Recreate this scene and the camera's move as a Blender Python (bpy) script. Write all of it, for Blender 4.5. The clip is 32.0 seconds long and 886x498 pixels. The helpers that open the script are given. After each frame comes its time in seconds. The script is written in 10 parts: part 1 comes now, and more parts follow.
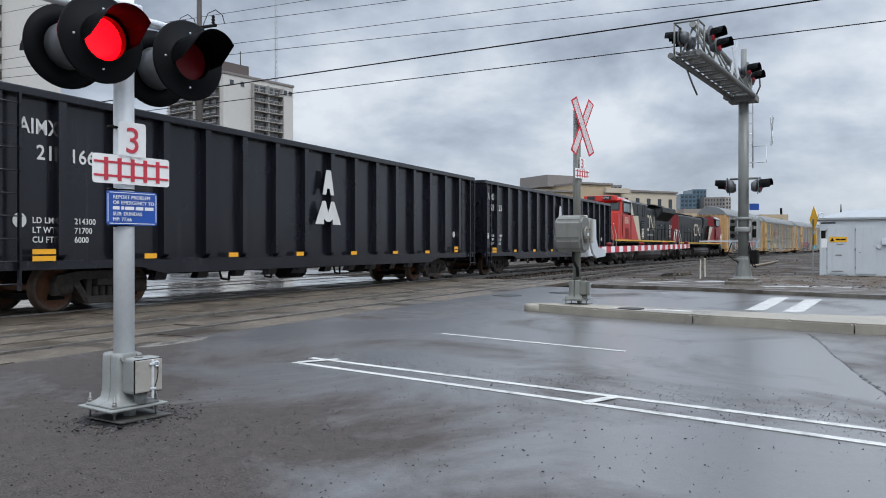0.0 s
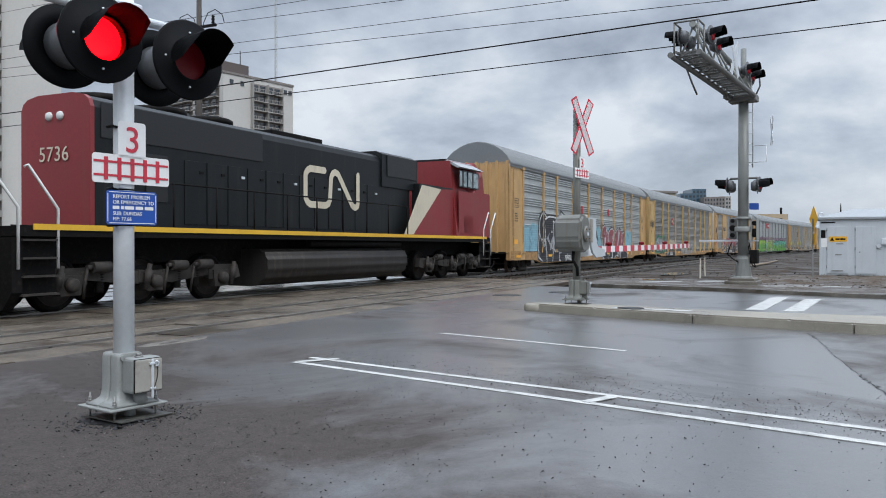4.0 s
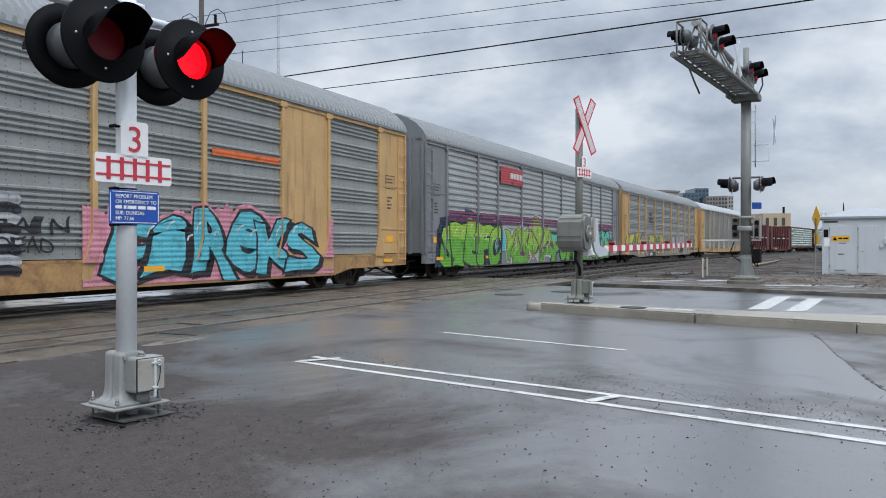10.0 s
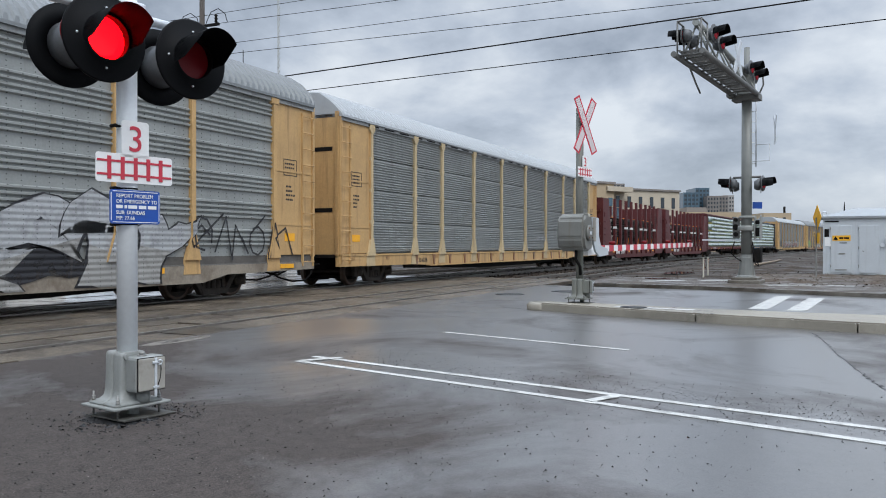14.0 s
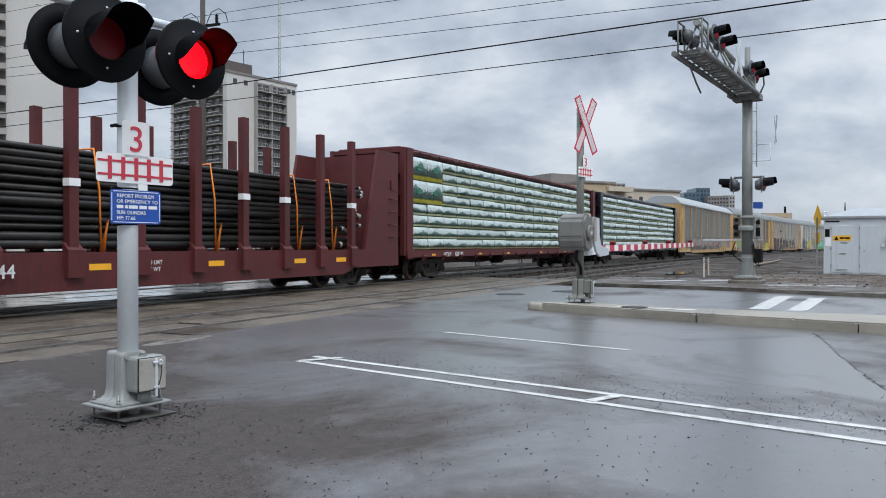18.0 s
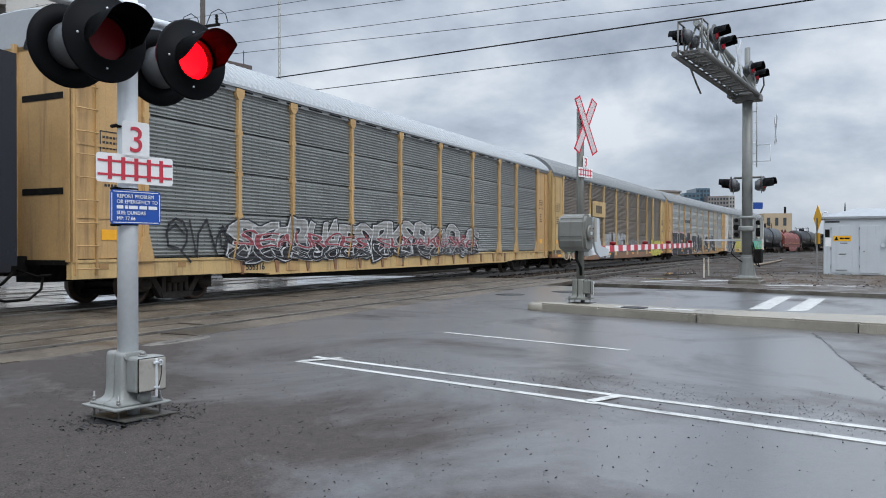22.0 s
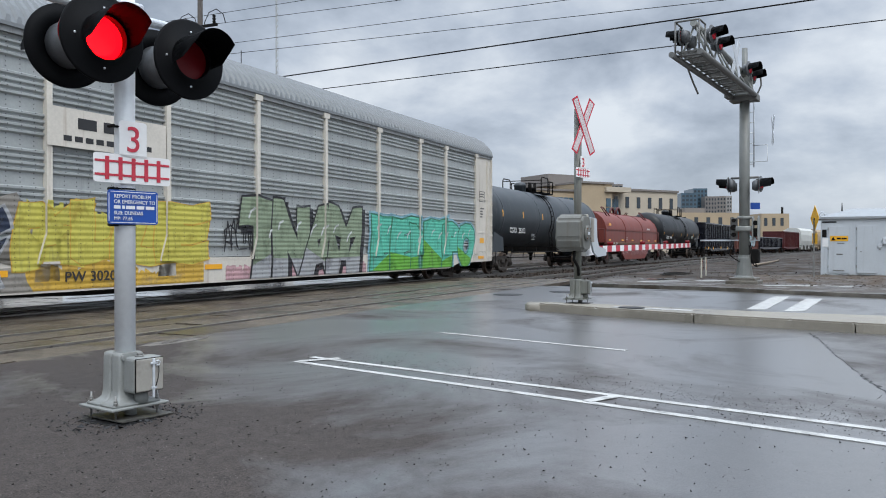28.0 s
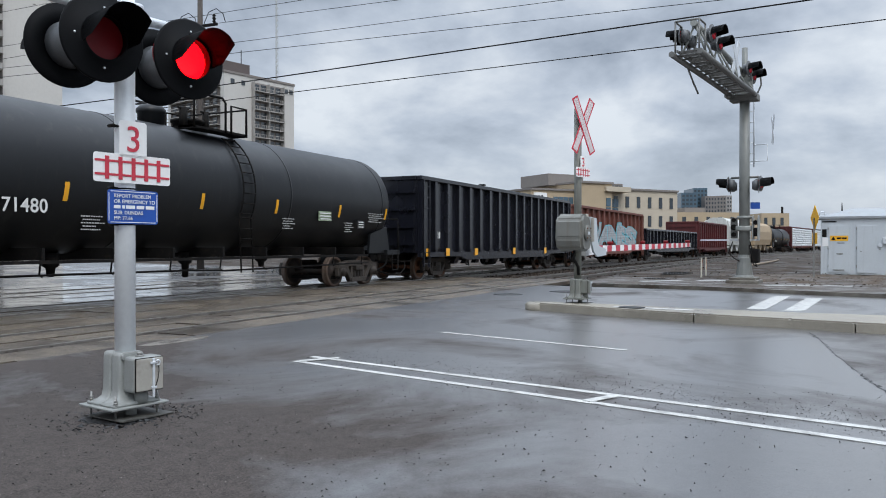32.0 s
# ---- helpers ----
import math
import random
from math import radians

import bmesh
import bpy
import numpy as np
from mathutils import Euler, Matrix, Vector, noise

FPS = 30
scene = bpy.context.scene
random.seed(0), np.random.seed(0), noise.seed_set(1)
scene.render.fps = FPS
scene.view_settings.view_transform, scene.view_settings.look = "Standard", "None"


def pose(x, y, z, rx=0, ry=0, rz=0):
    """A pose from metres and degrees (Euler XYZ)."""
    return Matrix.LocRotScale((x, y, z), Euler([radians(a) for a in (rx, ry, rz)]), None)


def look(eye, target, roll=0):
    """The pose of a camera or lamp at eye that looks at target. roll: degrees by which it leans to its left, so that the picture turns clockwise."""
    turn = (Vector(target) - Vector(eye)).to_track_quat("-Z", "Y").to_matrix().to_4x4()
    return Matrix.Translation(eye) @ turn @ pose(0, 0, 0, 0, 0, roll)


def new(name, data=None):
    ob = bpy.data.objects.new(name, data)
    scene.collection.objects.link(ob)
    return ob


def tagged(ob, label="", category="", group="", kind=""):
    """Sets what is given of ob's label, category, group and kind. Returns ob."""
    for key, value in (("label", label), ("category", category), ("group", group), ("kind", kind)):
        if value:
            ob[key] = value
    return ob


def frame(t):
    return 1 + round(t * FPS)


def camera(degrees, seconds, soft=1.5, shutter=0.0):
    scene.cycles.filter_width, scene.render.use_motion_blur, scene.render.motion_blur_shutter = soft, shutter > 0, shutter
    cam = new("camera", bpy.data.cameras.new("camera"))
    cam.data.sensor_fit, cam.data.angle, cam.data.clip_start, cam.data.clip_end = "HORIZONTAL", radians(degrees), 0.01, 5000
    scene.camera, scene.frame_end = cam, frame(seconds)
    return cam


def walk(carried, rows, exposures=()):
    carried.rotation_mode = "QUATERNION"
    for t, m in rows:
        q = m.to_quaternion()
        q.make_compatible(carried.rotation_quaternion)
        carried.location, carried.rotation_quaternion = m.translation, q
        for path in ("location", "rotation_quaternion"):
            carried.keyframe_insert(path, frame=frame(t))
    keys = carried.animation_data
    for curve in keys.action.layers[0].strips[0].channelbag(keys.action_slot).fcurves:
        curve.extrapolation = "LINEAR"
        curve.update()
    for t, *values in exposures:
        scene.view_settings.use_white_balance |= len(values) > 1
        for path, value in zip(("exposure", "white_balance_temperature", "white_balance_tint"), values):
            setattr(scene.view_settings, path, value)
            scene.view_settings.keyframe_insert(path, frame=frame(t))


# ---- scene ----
EYE = (0.0, 0.0, 1.249)


def aim(yaw, pitch):
    """The camera's pose: yaw from the track's direction, pitch upwards, in degrees."""
    a, b = radians(yaw), radians(pitch)
    way = Vector((math.cos(a) * math.cos(b), math.sin(a) * math.cos(b), math.sin(b)))
    return look(EYE, Vector(EYE) + 50 * way)


cam = camera(59.2, 32.0, soft=1.0)
# seconds, yaw, pitch of the tripod head's slow drift
DRIFT = ((0.0, 25.318, -0.183), (0.5, 25.322, -0.183), (1.0, 25.322, -0.183), (1.5, 25.322, -0.183),
         (2.0, 25.322, -0.195), (2.5, 25.341, -0.170), (3.0, 25.350, -0.169), (3.5, 25.322, -0.195),
         (5.5, 25.316, -0.248), (6.0, 25.379, -0.272), (6.5, 25.447, -0.297), (7.0, 25.449, -0.272),
         (7.5, 25.437, -0.248), (8.0, 25.379, -0.248), (8.5, 25.437, -0.248), (9.0, 25.437, -0.248),
         (9.5, 25.437, -0.248), (10.0, 25.470, -0.260), (10.5, 25.494, -0.248), (11.0, 25.516, -0.260),
         (11.5, 25.554, -0.248), (12.0, 25.530, -0.260), (12.5, 25.504, -0.272), (13.0, 25.515, -0.260),
         (13.5, 25.528, -0.272), (14.0, 25.515, -0.285), (14.5, 25.506, -0.272), (16.5, 25.614, -0.285),
         (17.0, 25.588, -0.310), (17.5, 25.529, -0.297), (18.0, 25.554, -0.285), (18.5, 25.576, -0.297),
         (19.0, 25.651, -0.310), (19.5, 25.631, -0.324), (20.0, 25.614, -0.285), (20.5, 25.586, -0.272),
         (21.0, 25.554, -0.260), (21.5, 25.552, -0.310), (22.0, 25.554, -0.260), (22.5, 25.564, -0.260),
         (23.0, 25.540, -0.310), (23.5, 25.528, -0.272), (24.0, 25.494, -0.248), (24.5, 25.576, -0.310),
         (25.0, 25.608, -0.310), (25.5, 25.602, -0.310), (27.5, 25.437, -0.248), (28.0, 25.379, -0.248),
         (28.5, 25.437, -0.248), (29.0, 25.437, -0.248), (29.5, 25.379, -0.248), (30.0, 25.379, -0.248),
         (30.5, 25.392, -0.260), (31.0, 25.391, -0.248), (31.5, 25.345, -0.285), (32.0, 25.379, -0.272))
walk(cam, [(t, aim(a, b)) for t, a, b in DRIFT])

# ---- world and light ----
scene.view_settings.exposure = 0.0
world = bpy.data.worlds.new("overcast")
scene.world = world
world.use_nodes = True


def sky_nodes():
    nt = world.node_tree
    nt.nodes.clear()
    n = nt.nodes.new
    link = nt.links.new
    co = n("ShaderNodeTexCoord")
    sep = n("ShaderNodeSeparateXYZ")
    link(co.outputs["Generated"], sep.inputs[0])
    up = n("ShaderNodeMath"); up.operation = "MAXIMUM"; up.inputs[1].default_value = 0.0
    link(sep.outputs[2], up.inputs[0])
    off = n("ShaderNodeMath"); off.operation = "ADD"; off.inputs[1].default_value = 0.36
    link(up.outputs[0], off.inputs[0])
    dx = n("ShaderNodeMath"); dx.operation = "DIVIDE"
    dy = n("ShaderNodeMath"); dy.operation = "DIVIDE"
    link(sep.outputs[0], dx.inputs[0]); link(off.outputs[0], dx.inputs[1])
    link(sep.outputs[1], dy.inputs[0]); link(off.outputs[0], dy.inputs[1])
    com = n("ShaderNodeCombineXYZ")
    link(dx.outputs[0], com.inputs[0]); link(dy.outputs[0], com.inputs[1])
    com.inputs[2].default_value = CLOUD_SEED
    big = n("ShaderNodeTexNoise"); big.inputs["Scale"].default_value = 2.4
    big.inputs["Detail"].default_value = 8.0; big.inputs["Roughness"].default_value = 0.55
    big.inputs["Distortion"].default_value = 0.1
    link(com.outputs[0], big.inputs["Vector"])
    ramp = n("ShaderNodeValToRGB")
    el = ramp.color_ramp.elements
    el[0].position, el[0].color = 0.33, (0.29, 0.345, 0.43, 1)
    el[1].position, el[1].color = 0.66, (0.80, 0.86, 0.93, 1)
    e = el.new(0.50); e.color = (0.53, 0.60, 0.705, 1)
    link(big.outputs["Fac"], ramp.inputs[0])
    # paler, hazier sky near the horizon
    haze = n("ShaderNodeMapRange")
    haze.inputs["From Min"].default_value = 0.0; haze.inputs["From Max"].default_value = 0.16
    haze.inputs["To Min"].default_value = 0.65; haze.inputs["To Max"].default_value = 0.0
    link(sep.outputs[2], haze.inputs["Value"])
    mixh = n("ShaderNodeMix"); mixh.data_type = "RGBA"
    mixh.inputs[7].default_value = (0.52, 0.59, 0.685, 1)
    link(haze.outputs[0], mixh.inputs[0]); link(ramp.outputs[0], mixh.inputs[6])
    clouds = n("ShaderNodeBackground")
    link(mixh.outputs[2], clouds.inputs[0])
    # an overcast sky is brightest overhead
    zen = n("ShaderNodeMapRange"); zen.interpolation_type = "SMOOTHSTEP"
    zen.inputs["From Min"].default_value = 0.30; zen.inputs["From Max"].default_value = 0.85
    zen.inputs["To Min"].default_value = 1.0; zen.inputs["To Max"].default_value = 3.9
    link(sep.outputs[2], zen.inputs["Value"]); link(zen.outputs[0], clouds.inputs[1])
    sky = n("ShaderNodeTexSky"); sky.sky_type = "NISHITA"; sky.sun_disc = False
    sky.sun_elevation = radians(52); sky.sun_rotation = radians(140)
    blue = n("ShaderNodeBackground"); blue.inputs[1].default_value = 0.08
    link(sky.outputs[0], blue.inputs[0])
    mix = n("ShaderNodeMixShader"); mix.inputs[0].default_value = 0.9
    link(blue.outputs[0], mix.inputs[1]); link(clouds.outputs[0], mix.inputs[2])
    out = n("ShaderNodeOutputWorld")
    link(mix.outputs[0], out.inputs[0])


CLOUD_SEED = 8.2
sky_nodes()
sun = new("sun", bpy.data.lights.new("sun", "SUN"))
sun.data.energy, sun.data.angle, sun.data.color = 1.5, radians(30), (1.0, 0.975, 0.94)
sun.matrix_world = look((-20, -25, 45), (0, 0, 0))

# ---- mesh helpers ----
def box(bm, x0, x1, y0, y1, z0, z1, bevel=0.0):
    vs = [bm.verts.new((x, y, z)) for x in (x0, x1) for y in (y0, y1) for z in (z0, z1)]
    fs = [bm.faces.new([vs[i] for i in f]) for f in ((0, 1, 3, 2), (4, 6, 7, 5), (0, 4, 5, 1), (2, 3, 7, 6), (0, 2, 6, 4), (1, 5, 7, 3))]
    if bevel:
        edges = list({e for f in fs for e in f.edges})
        bmesh.ops.bevel(bm, geom=edges, offset=bevel, segments=2, affect="EDGES", profile=0.5)
    return vs


def rod(bm, a, b, r, n=8, r2=None, caps=True):
    """A round bar from a to b."""
    a, b = Vector(a), Vector(b)
    d = (b - a).normalized()
    u = d.orthogonal().normalized()
    v = d.cross(u)
    r2 = r if r2 is None else r2
    ring = []
    for p, rr in ((a, r), (b, r2)):
        ring.append([bm.verts.new(p + rr * (math.cos(2 * math.pi * i / n) * u + math.sin(2 * math.pi * i / n) * v)) for i in range(n)])
    for i in range(n):
        f = bm.faces.new((ring[0][i], ring[0][(i + 1) % n], ring[1][(i + 1) % n], ring[1][i]))
        f.smooth = True
    if caps:
        bm.faces.new(ring[0][::-1])
        bm.faces.new(ring[1])


def pipe(bm, pts, r, n=6):
    """One bent bar through pts."""
    ps = [Vector(p) for p in pts]
    rings = []
    side = None
    for i, p in enumerate(ps):
        d = (ps[min(i + 1, len(ps) - 1)] - ps[max(i - 1, 0)])
        d = d.normalized() if d.length > 1e-6 else Vector((0, 0, 1))
        u = d.orthogonal().normalized() if side is None else (side - d * side.dot(d)).normalized()
        side = u
        v = d.cross(u)
        rings.append([bm.verts.new(p + r * (math.cos(2 * math.pi * k / n) * u + math.sin(2 * math.pi * k / n) * v)) for k in range(n)])
    for a, b in zip(rings, rings[1:]):
        for k in range(n):
            f = bm.faces.new((a[k], a[(k + 1) % n], b[(k + 1) % n], b[k]))
            f.smooth = True
    bm.faces.new(rings[0][::-1])
    bm.faces.new(rings[-1])


def lathe(bm, profile, n=24, axis="z", at=(0, 0, 0), smooth=True):
    """A turned body: profile rows of (radius, height) round the axis through at."""
    at = Vector(at)
    rings = []
    for r, h in profile:
        ring = []
        for i in range(n):
            c, s = r * math.cos(2 * math.pi * i / n), r * math.sin(2 * math.pi * i / n)
            p = {"z": (c, s, h), "y": (s, h, c), "x": (h, c, s)}[axis]
            ring.append(bm.verts.new(at + Vector(p)))
        rings.append(ring)
    for a, b in zip(rings, rings[1:]):
        for i in range(n):
            f = bm.faces.new((a[i], a[(i + 1) % n], b[(i + 1) % n], b[i]))
            f.smooth = smooth
    if profile[0] == profile[-1]:
        return
    if profile[0][0] > 1e-4:
        bm.faces.new(rings[0][::-1])
    if profile[-1][0] > 1e-4:
        bm.faces.new(rings[-1])


def prism(bm, outline, a, b, axis="y"):
    """An outline of (u, v) pulled from a to b along the axis; u, v are x, z for y, y, z for x, and x, y for z."""
    put = {"y": lambda u, v, w: (u, w, v), "x": lambda u, v, w: (w, u, v), "z": lambda u, v, w: (u, v, w)}[axis]
    r0 = [bm.verts.new(put(u, v, a)) for u, v in outline]
    r1 = [bm.verts.new(put(u, v, b)) for u, v in outline]
    n = len(outline)
    for i in range(n):
        bm.faces.new((r0[i], r0[(i + 1) % n], r1[(i + 1) % n], r1[i]))
    bm.faces.new(r0[::-1])
    bm.faces.new(r1)


def sheet(bm, grid, smooth=True):
    """Faces over a grid of points, rows of equal length."""
    vs = [[bm.verts.new(p) for p in row] for row in grid]
    for r0, r1 in zip(vs, vs[1:]):
        for i in range(len(r0) - 1):
            f = bm.faces.new((r0[i], r0[i + 1], r1[i + 1], r1[i]))
            f.smooth = smooth


def mesh_of(name, bm, *materials):
    bmesh.ops.recalc_face_normals(bm, faces=bm.faces)
    me = bpy.data.meshes.new(name)
    bm.to_mesh(me)
    bm.free()
    for m in materials:
        me.materials.append(m)
    return me


def part(name, bm, material, parent, label="", at=None):
    """One mesh object under a thing or a part."""
    me = bm if isinstance(bm, bpy.types.Mesh) else mesh_of(name, bm, material)
    ob = new(name, me)
    ob.parent = parent
    if at is not None:
        ob.matrix_basis = at
    if label:
        ob["label"] = label
    return ob


def thing(name, label, category, at=None, group="", kind=""):
    ob = new(name)
    ob.empty_display_size = 0.2
    if at is not None:
        ob.matrix_basis = at
    return tagged(ob, label, category, group, kind)


def solid(name, bm, material, label="", category="", kind="", at=None):
    """A thing that is one mesh."""
    ob = new(name, mesh_of(name, bm, material))
    if at is not None:
        ob.matrix_basis = at
    return tagged(ob, label, category, "", kind)


def words(name, text, size, parent, material, at, label="", squeeze=1.0, bold=0.0):
    """Lettering as thin flat geometry; it lies in its own xy plane."""
    cu = bpy.data.curves.new(name, "FONT")
    cu.body, cu.size, cu.extrude, cu.offset = text, size, 0.002, bold * size
    cu.space_character = 1.05
    tmp = bpy.data.objects.new(name, cu)
    me = bpy.data.meshes.new_from_object(tmp)
    bpy.data.objects.remove(tmp)
    bpy.data.curves.remove(cu)
    me.name = name
    for v in me.vertices:
        v.co.x *= squeeze
    me.materials.clear()
    me.materials.append(material)
    ob = new(name, me)
    ob.parent = parent
    ob.matrix_basis = at
    if label:
        ob["label"] = label
    return ob


NEW = bmesh.new


# ---- materials ----
def mk(name, col, rough=0.6, metal=0.0, var=0.15, scale=2.0, dirt=None, dirt_amount=0.35, streak=False, bump=0.0, bump_scale=60.0, spec=0.5, rand=0.0, coat=0.0, holes=None, wave=0.0, worn=0.0):
    m = bpy.data.materials.new(name)
    m.use_nodes = True
    nt = m.node_tree
    n, link = nt.nodes.new, nt.links.new
    b = nt.nodes["Principled BSDF"]
    co = n("ShaderNodeTexCoord")
    info = n("ShaderNodeObjectInfo")
    shift = n("ShaderNodeVectorMath"); shift.operation = "MULTIPLY_ADD"
    link(info.outputs["Random"], shift.inputs[0])
    shift.inputs[1].default_value = (31.0, 17.0, 9.0)
    link(co.outputs["Object"], shift.inputs[2])
    vec = shift.outputs[0]
    big = n("ShaderNodeTexNoise"); big.inputs["Scale"].default_value = scale; big.inputs["Detail"].default_value = 5
    link(vec, big.inputs["Vector"])
    fine = n("ShaderNodeTexNoise"); fine.inputs["Scale"].default_value = scale * 14; fine.inputs["Detail"].default_value = 3
    link(vec, fine.inputs["Vector"])
    mixn = n("ShaderNodeMix"); mixn.data_type = "FLOAT"; mixn.inputs[0].default_value = 0.4
    link(big.outputs["Fac"], mixn.inputs[2]); link(fine.outputs["Fac"], mixn.inputs[3])
    rng = n("ShaderNodeMapRange")
    rng.inputs["From Min"].default_value = 0.3; rng.inputs["From Max"].default_value = 0.7
    rng.inputs["To Min"].default_value = 1 - var; rng.inputs["To Max"].default_value = 1 + var
    link(mixn.outputs[0], rng.inputs["Value"])
    tone = rng.outputs[0]
    if rand:
        r2 = n("ShaderNodeMapRange")
        r2.inputs["To Min"].default_value = 1 - rand; r2.inputs["To Max"].default_value = 1 + rand
        link(info.outputs["Random"], r2.inputs["Value"])
        mu = n("ShaderNodeMath"); mu.operation = "MULTIPLY"
        link(tone, mu.inputs[0]); link(r2.outputs[0], mu.inputs[1])
        tone = mu.outputs[0]
    base = n("ShaderNodeVectorMath"); base.operation = "SCALE"
    base.inputs[0].default_value = col
    link(tone, base.inputs["Scale"])
    color = base.outputs[0]
    if dirt:
        dn = n("ShaderNodeTexNoise"); dn.inputs["Detail"].default_value = 6; dn.inputs["Roughness"].default_value = 0.65
        if streak:
            mp = n("ShaderNodeMapping"); mp.inputs["Scale"].default_value = (5.0, 5.0, 0.35)
            link(vec, mp.inputs["Vector"]); link(mp.outputs[0], dn.inputs["Vector"])
            dn.inputs["Scale"].default_value = 1.0
        else:
            link(vec, dn.inputs["Vector"]); dn.inputs["Scale"].default_value = scale * 1.7
        dr = n("ShaderNodeMapRange")
        dr.inputs["From Min"].default_value = 0.62 - 0.3 * dirt_amount; dr.inputs["From Max"].default_value = 0.85 - 0.3 * dirt_amount
        dr.inputs["To Max"].default_value = 0.9
        link(dn.outputs["Fac"], dr.inputs["Value"])
        dm = n("ShaderNodeMix"); dm.data_type = "RGBA"
        link(dr.outputs[0], dm.inputs[0]); link(color, dm.inputs[6]); dm.inputs[7].default_value = (*dirt, 1)
        color = dm.outputs[2]
    if holes:
        # rows of punched holes: spacing along x and z, the hole's size
        sx = n("ShaderNodeSeparateXYZ"); link(co.outputs["Object"], sx.inputs[0])
        hit = []
        for k, (out, gap) in enumerate(((0, holes[0]), (2, holes[1]))):
            md = n("ShaderNodeMath"); md.operation = "FLOORED_MODULO"; md.inputs[1].default_value = gap
            link(sx.outputs[out], md.inputs[0])
            lt = n("ShaderNodeMath"); lt.operation = "LESS_THAN"; lt.inputs[1].default_value = holes[2] * (1.0 if k == 0 else 0.8)
            link(md.outputs[0], lt.inputs[0])
            hit.append(lt)
        both = n("ShaderNodeMath"); both.operation = "MULTIPLY"
        link(hit[0].outputs[0], both.inputs[0]); link(hit[1].outputs[0], both.inputs[1])
        hm = n("ShaderNodeMix"); hm.data_type = "RGBA"
        link(both.outputs[0], hm.inputs[0]); link(color, hm.inputs[6]); hm.inputs[7].default_value = (0.01, 0.01, 0.01, 1)
        color = hm.outputs[2]
    if worn:
        wn = n("ShaderNodeTexNoise"); wn.inputs["Scale"].default_value = 2.6; wn.inputs["Detail"].default_value = 7; wn.inputs["Roughness"].default_value = 0.7
        link(vec, wn.inputs["Vector"])
        wm = n("ShaderNodeMapRange")
        wm.inputs["From Min"].default_value = 0.5; wm.inputs["From Max"].default_value = 0.68
        wm.inputs["To Min"].default_value = 0.95; wm.inputs["To Max"].default_value = 1.0 - worn
        link(wn.outputs["Fac"], wm.inputs["Value"]); link(wm.outputs[0], b.inputs["Alpha"])
    link(color, b.inputs["Base Color"])
    rr = n("ShaderNodeMapRange")
    rr.inputs["To Min"].default_value = max(0.02, rough - 0.12); rr.inputs["To Max"].default_value = min(1.0, rough + 0.12)
    link(big.outputs["Fac"], rr.inputs["Value"]); link(rr.outputs[0], b.inputs["Roughness"])
    b.inputs["Metallic"].default_value = metal
    b.inputs["Specular IOR Level"].default_value = spec
    b.inputs["Coat Weight"].default_value = coat
    if wave:
        wv = n("ShaderNodeTexWave"); wv.wave_type = "BANDS"; wv.bands_direction = "Z"
        wv.inputs["Scale"].default_value = 2 * math.pi / (20 * wave)
        link(co.outputs["Object"], wv.inputs["Vector"])
        bp = n("ShaderNodeBump"); bp.inputs["Strength"].default_value = 0.3; bp.inputs["Distance"].default_value = 0.03
        link(wv.outputs["Fac"], bp.inputs["Height"]); link(bp.outputs[0], b.inputs["Normal"])
    if bump:
        bn = n("ShaderNodeTexNoise"); bn.inputs["Scale"].default_value = bump_scale; bn.inputs["Detail"].default_value = 4
        link(vec, bn.inputs["Vector"])
        bp = n("ShaderNodeBump"); bp.inputs["Strength"].default_value = bump; bp.inputs["Distance"].default_value = 0.02
        link(bn.outputs["Fac"], bp.inputs["Height"]); link(bp.outputs[0], b.inputs["Normal"])
    return m


def glow(name, col, power):
    m = bpy.data.materials.new(name)
    m.use_nodes = True
    b = m.node_tree.nodes["Principled BSDF"]
    b.inputs["Base Color"].default_value = (*col, 1)
    b.inputs["Emission Color"].default_value = (*col, 1)
    b.inputs["Emission Strength"].default_value = power
    return m


def glass_mat(name, col=(0.02, 0.025, 0.03), rough=0.05, spec=0.8):
    m = bpy.data.materials.new(name)
    m.use_nodes = True
    b = m.node_tree.nodes["Principled BSDF"]
    b.inputs["Base Color"].default_value = (*col, 1)
    b.inputs["Roughness"].default_value = rough
    b.inputs["Specular IOR Level"].default_value = spec
    return m


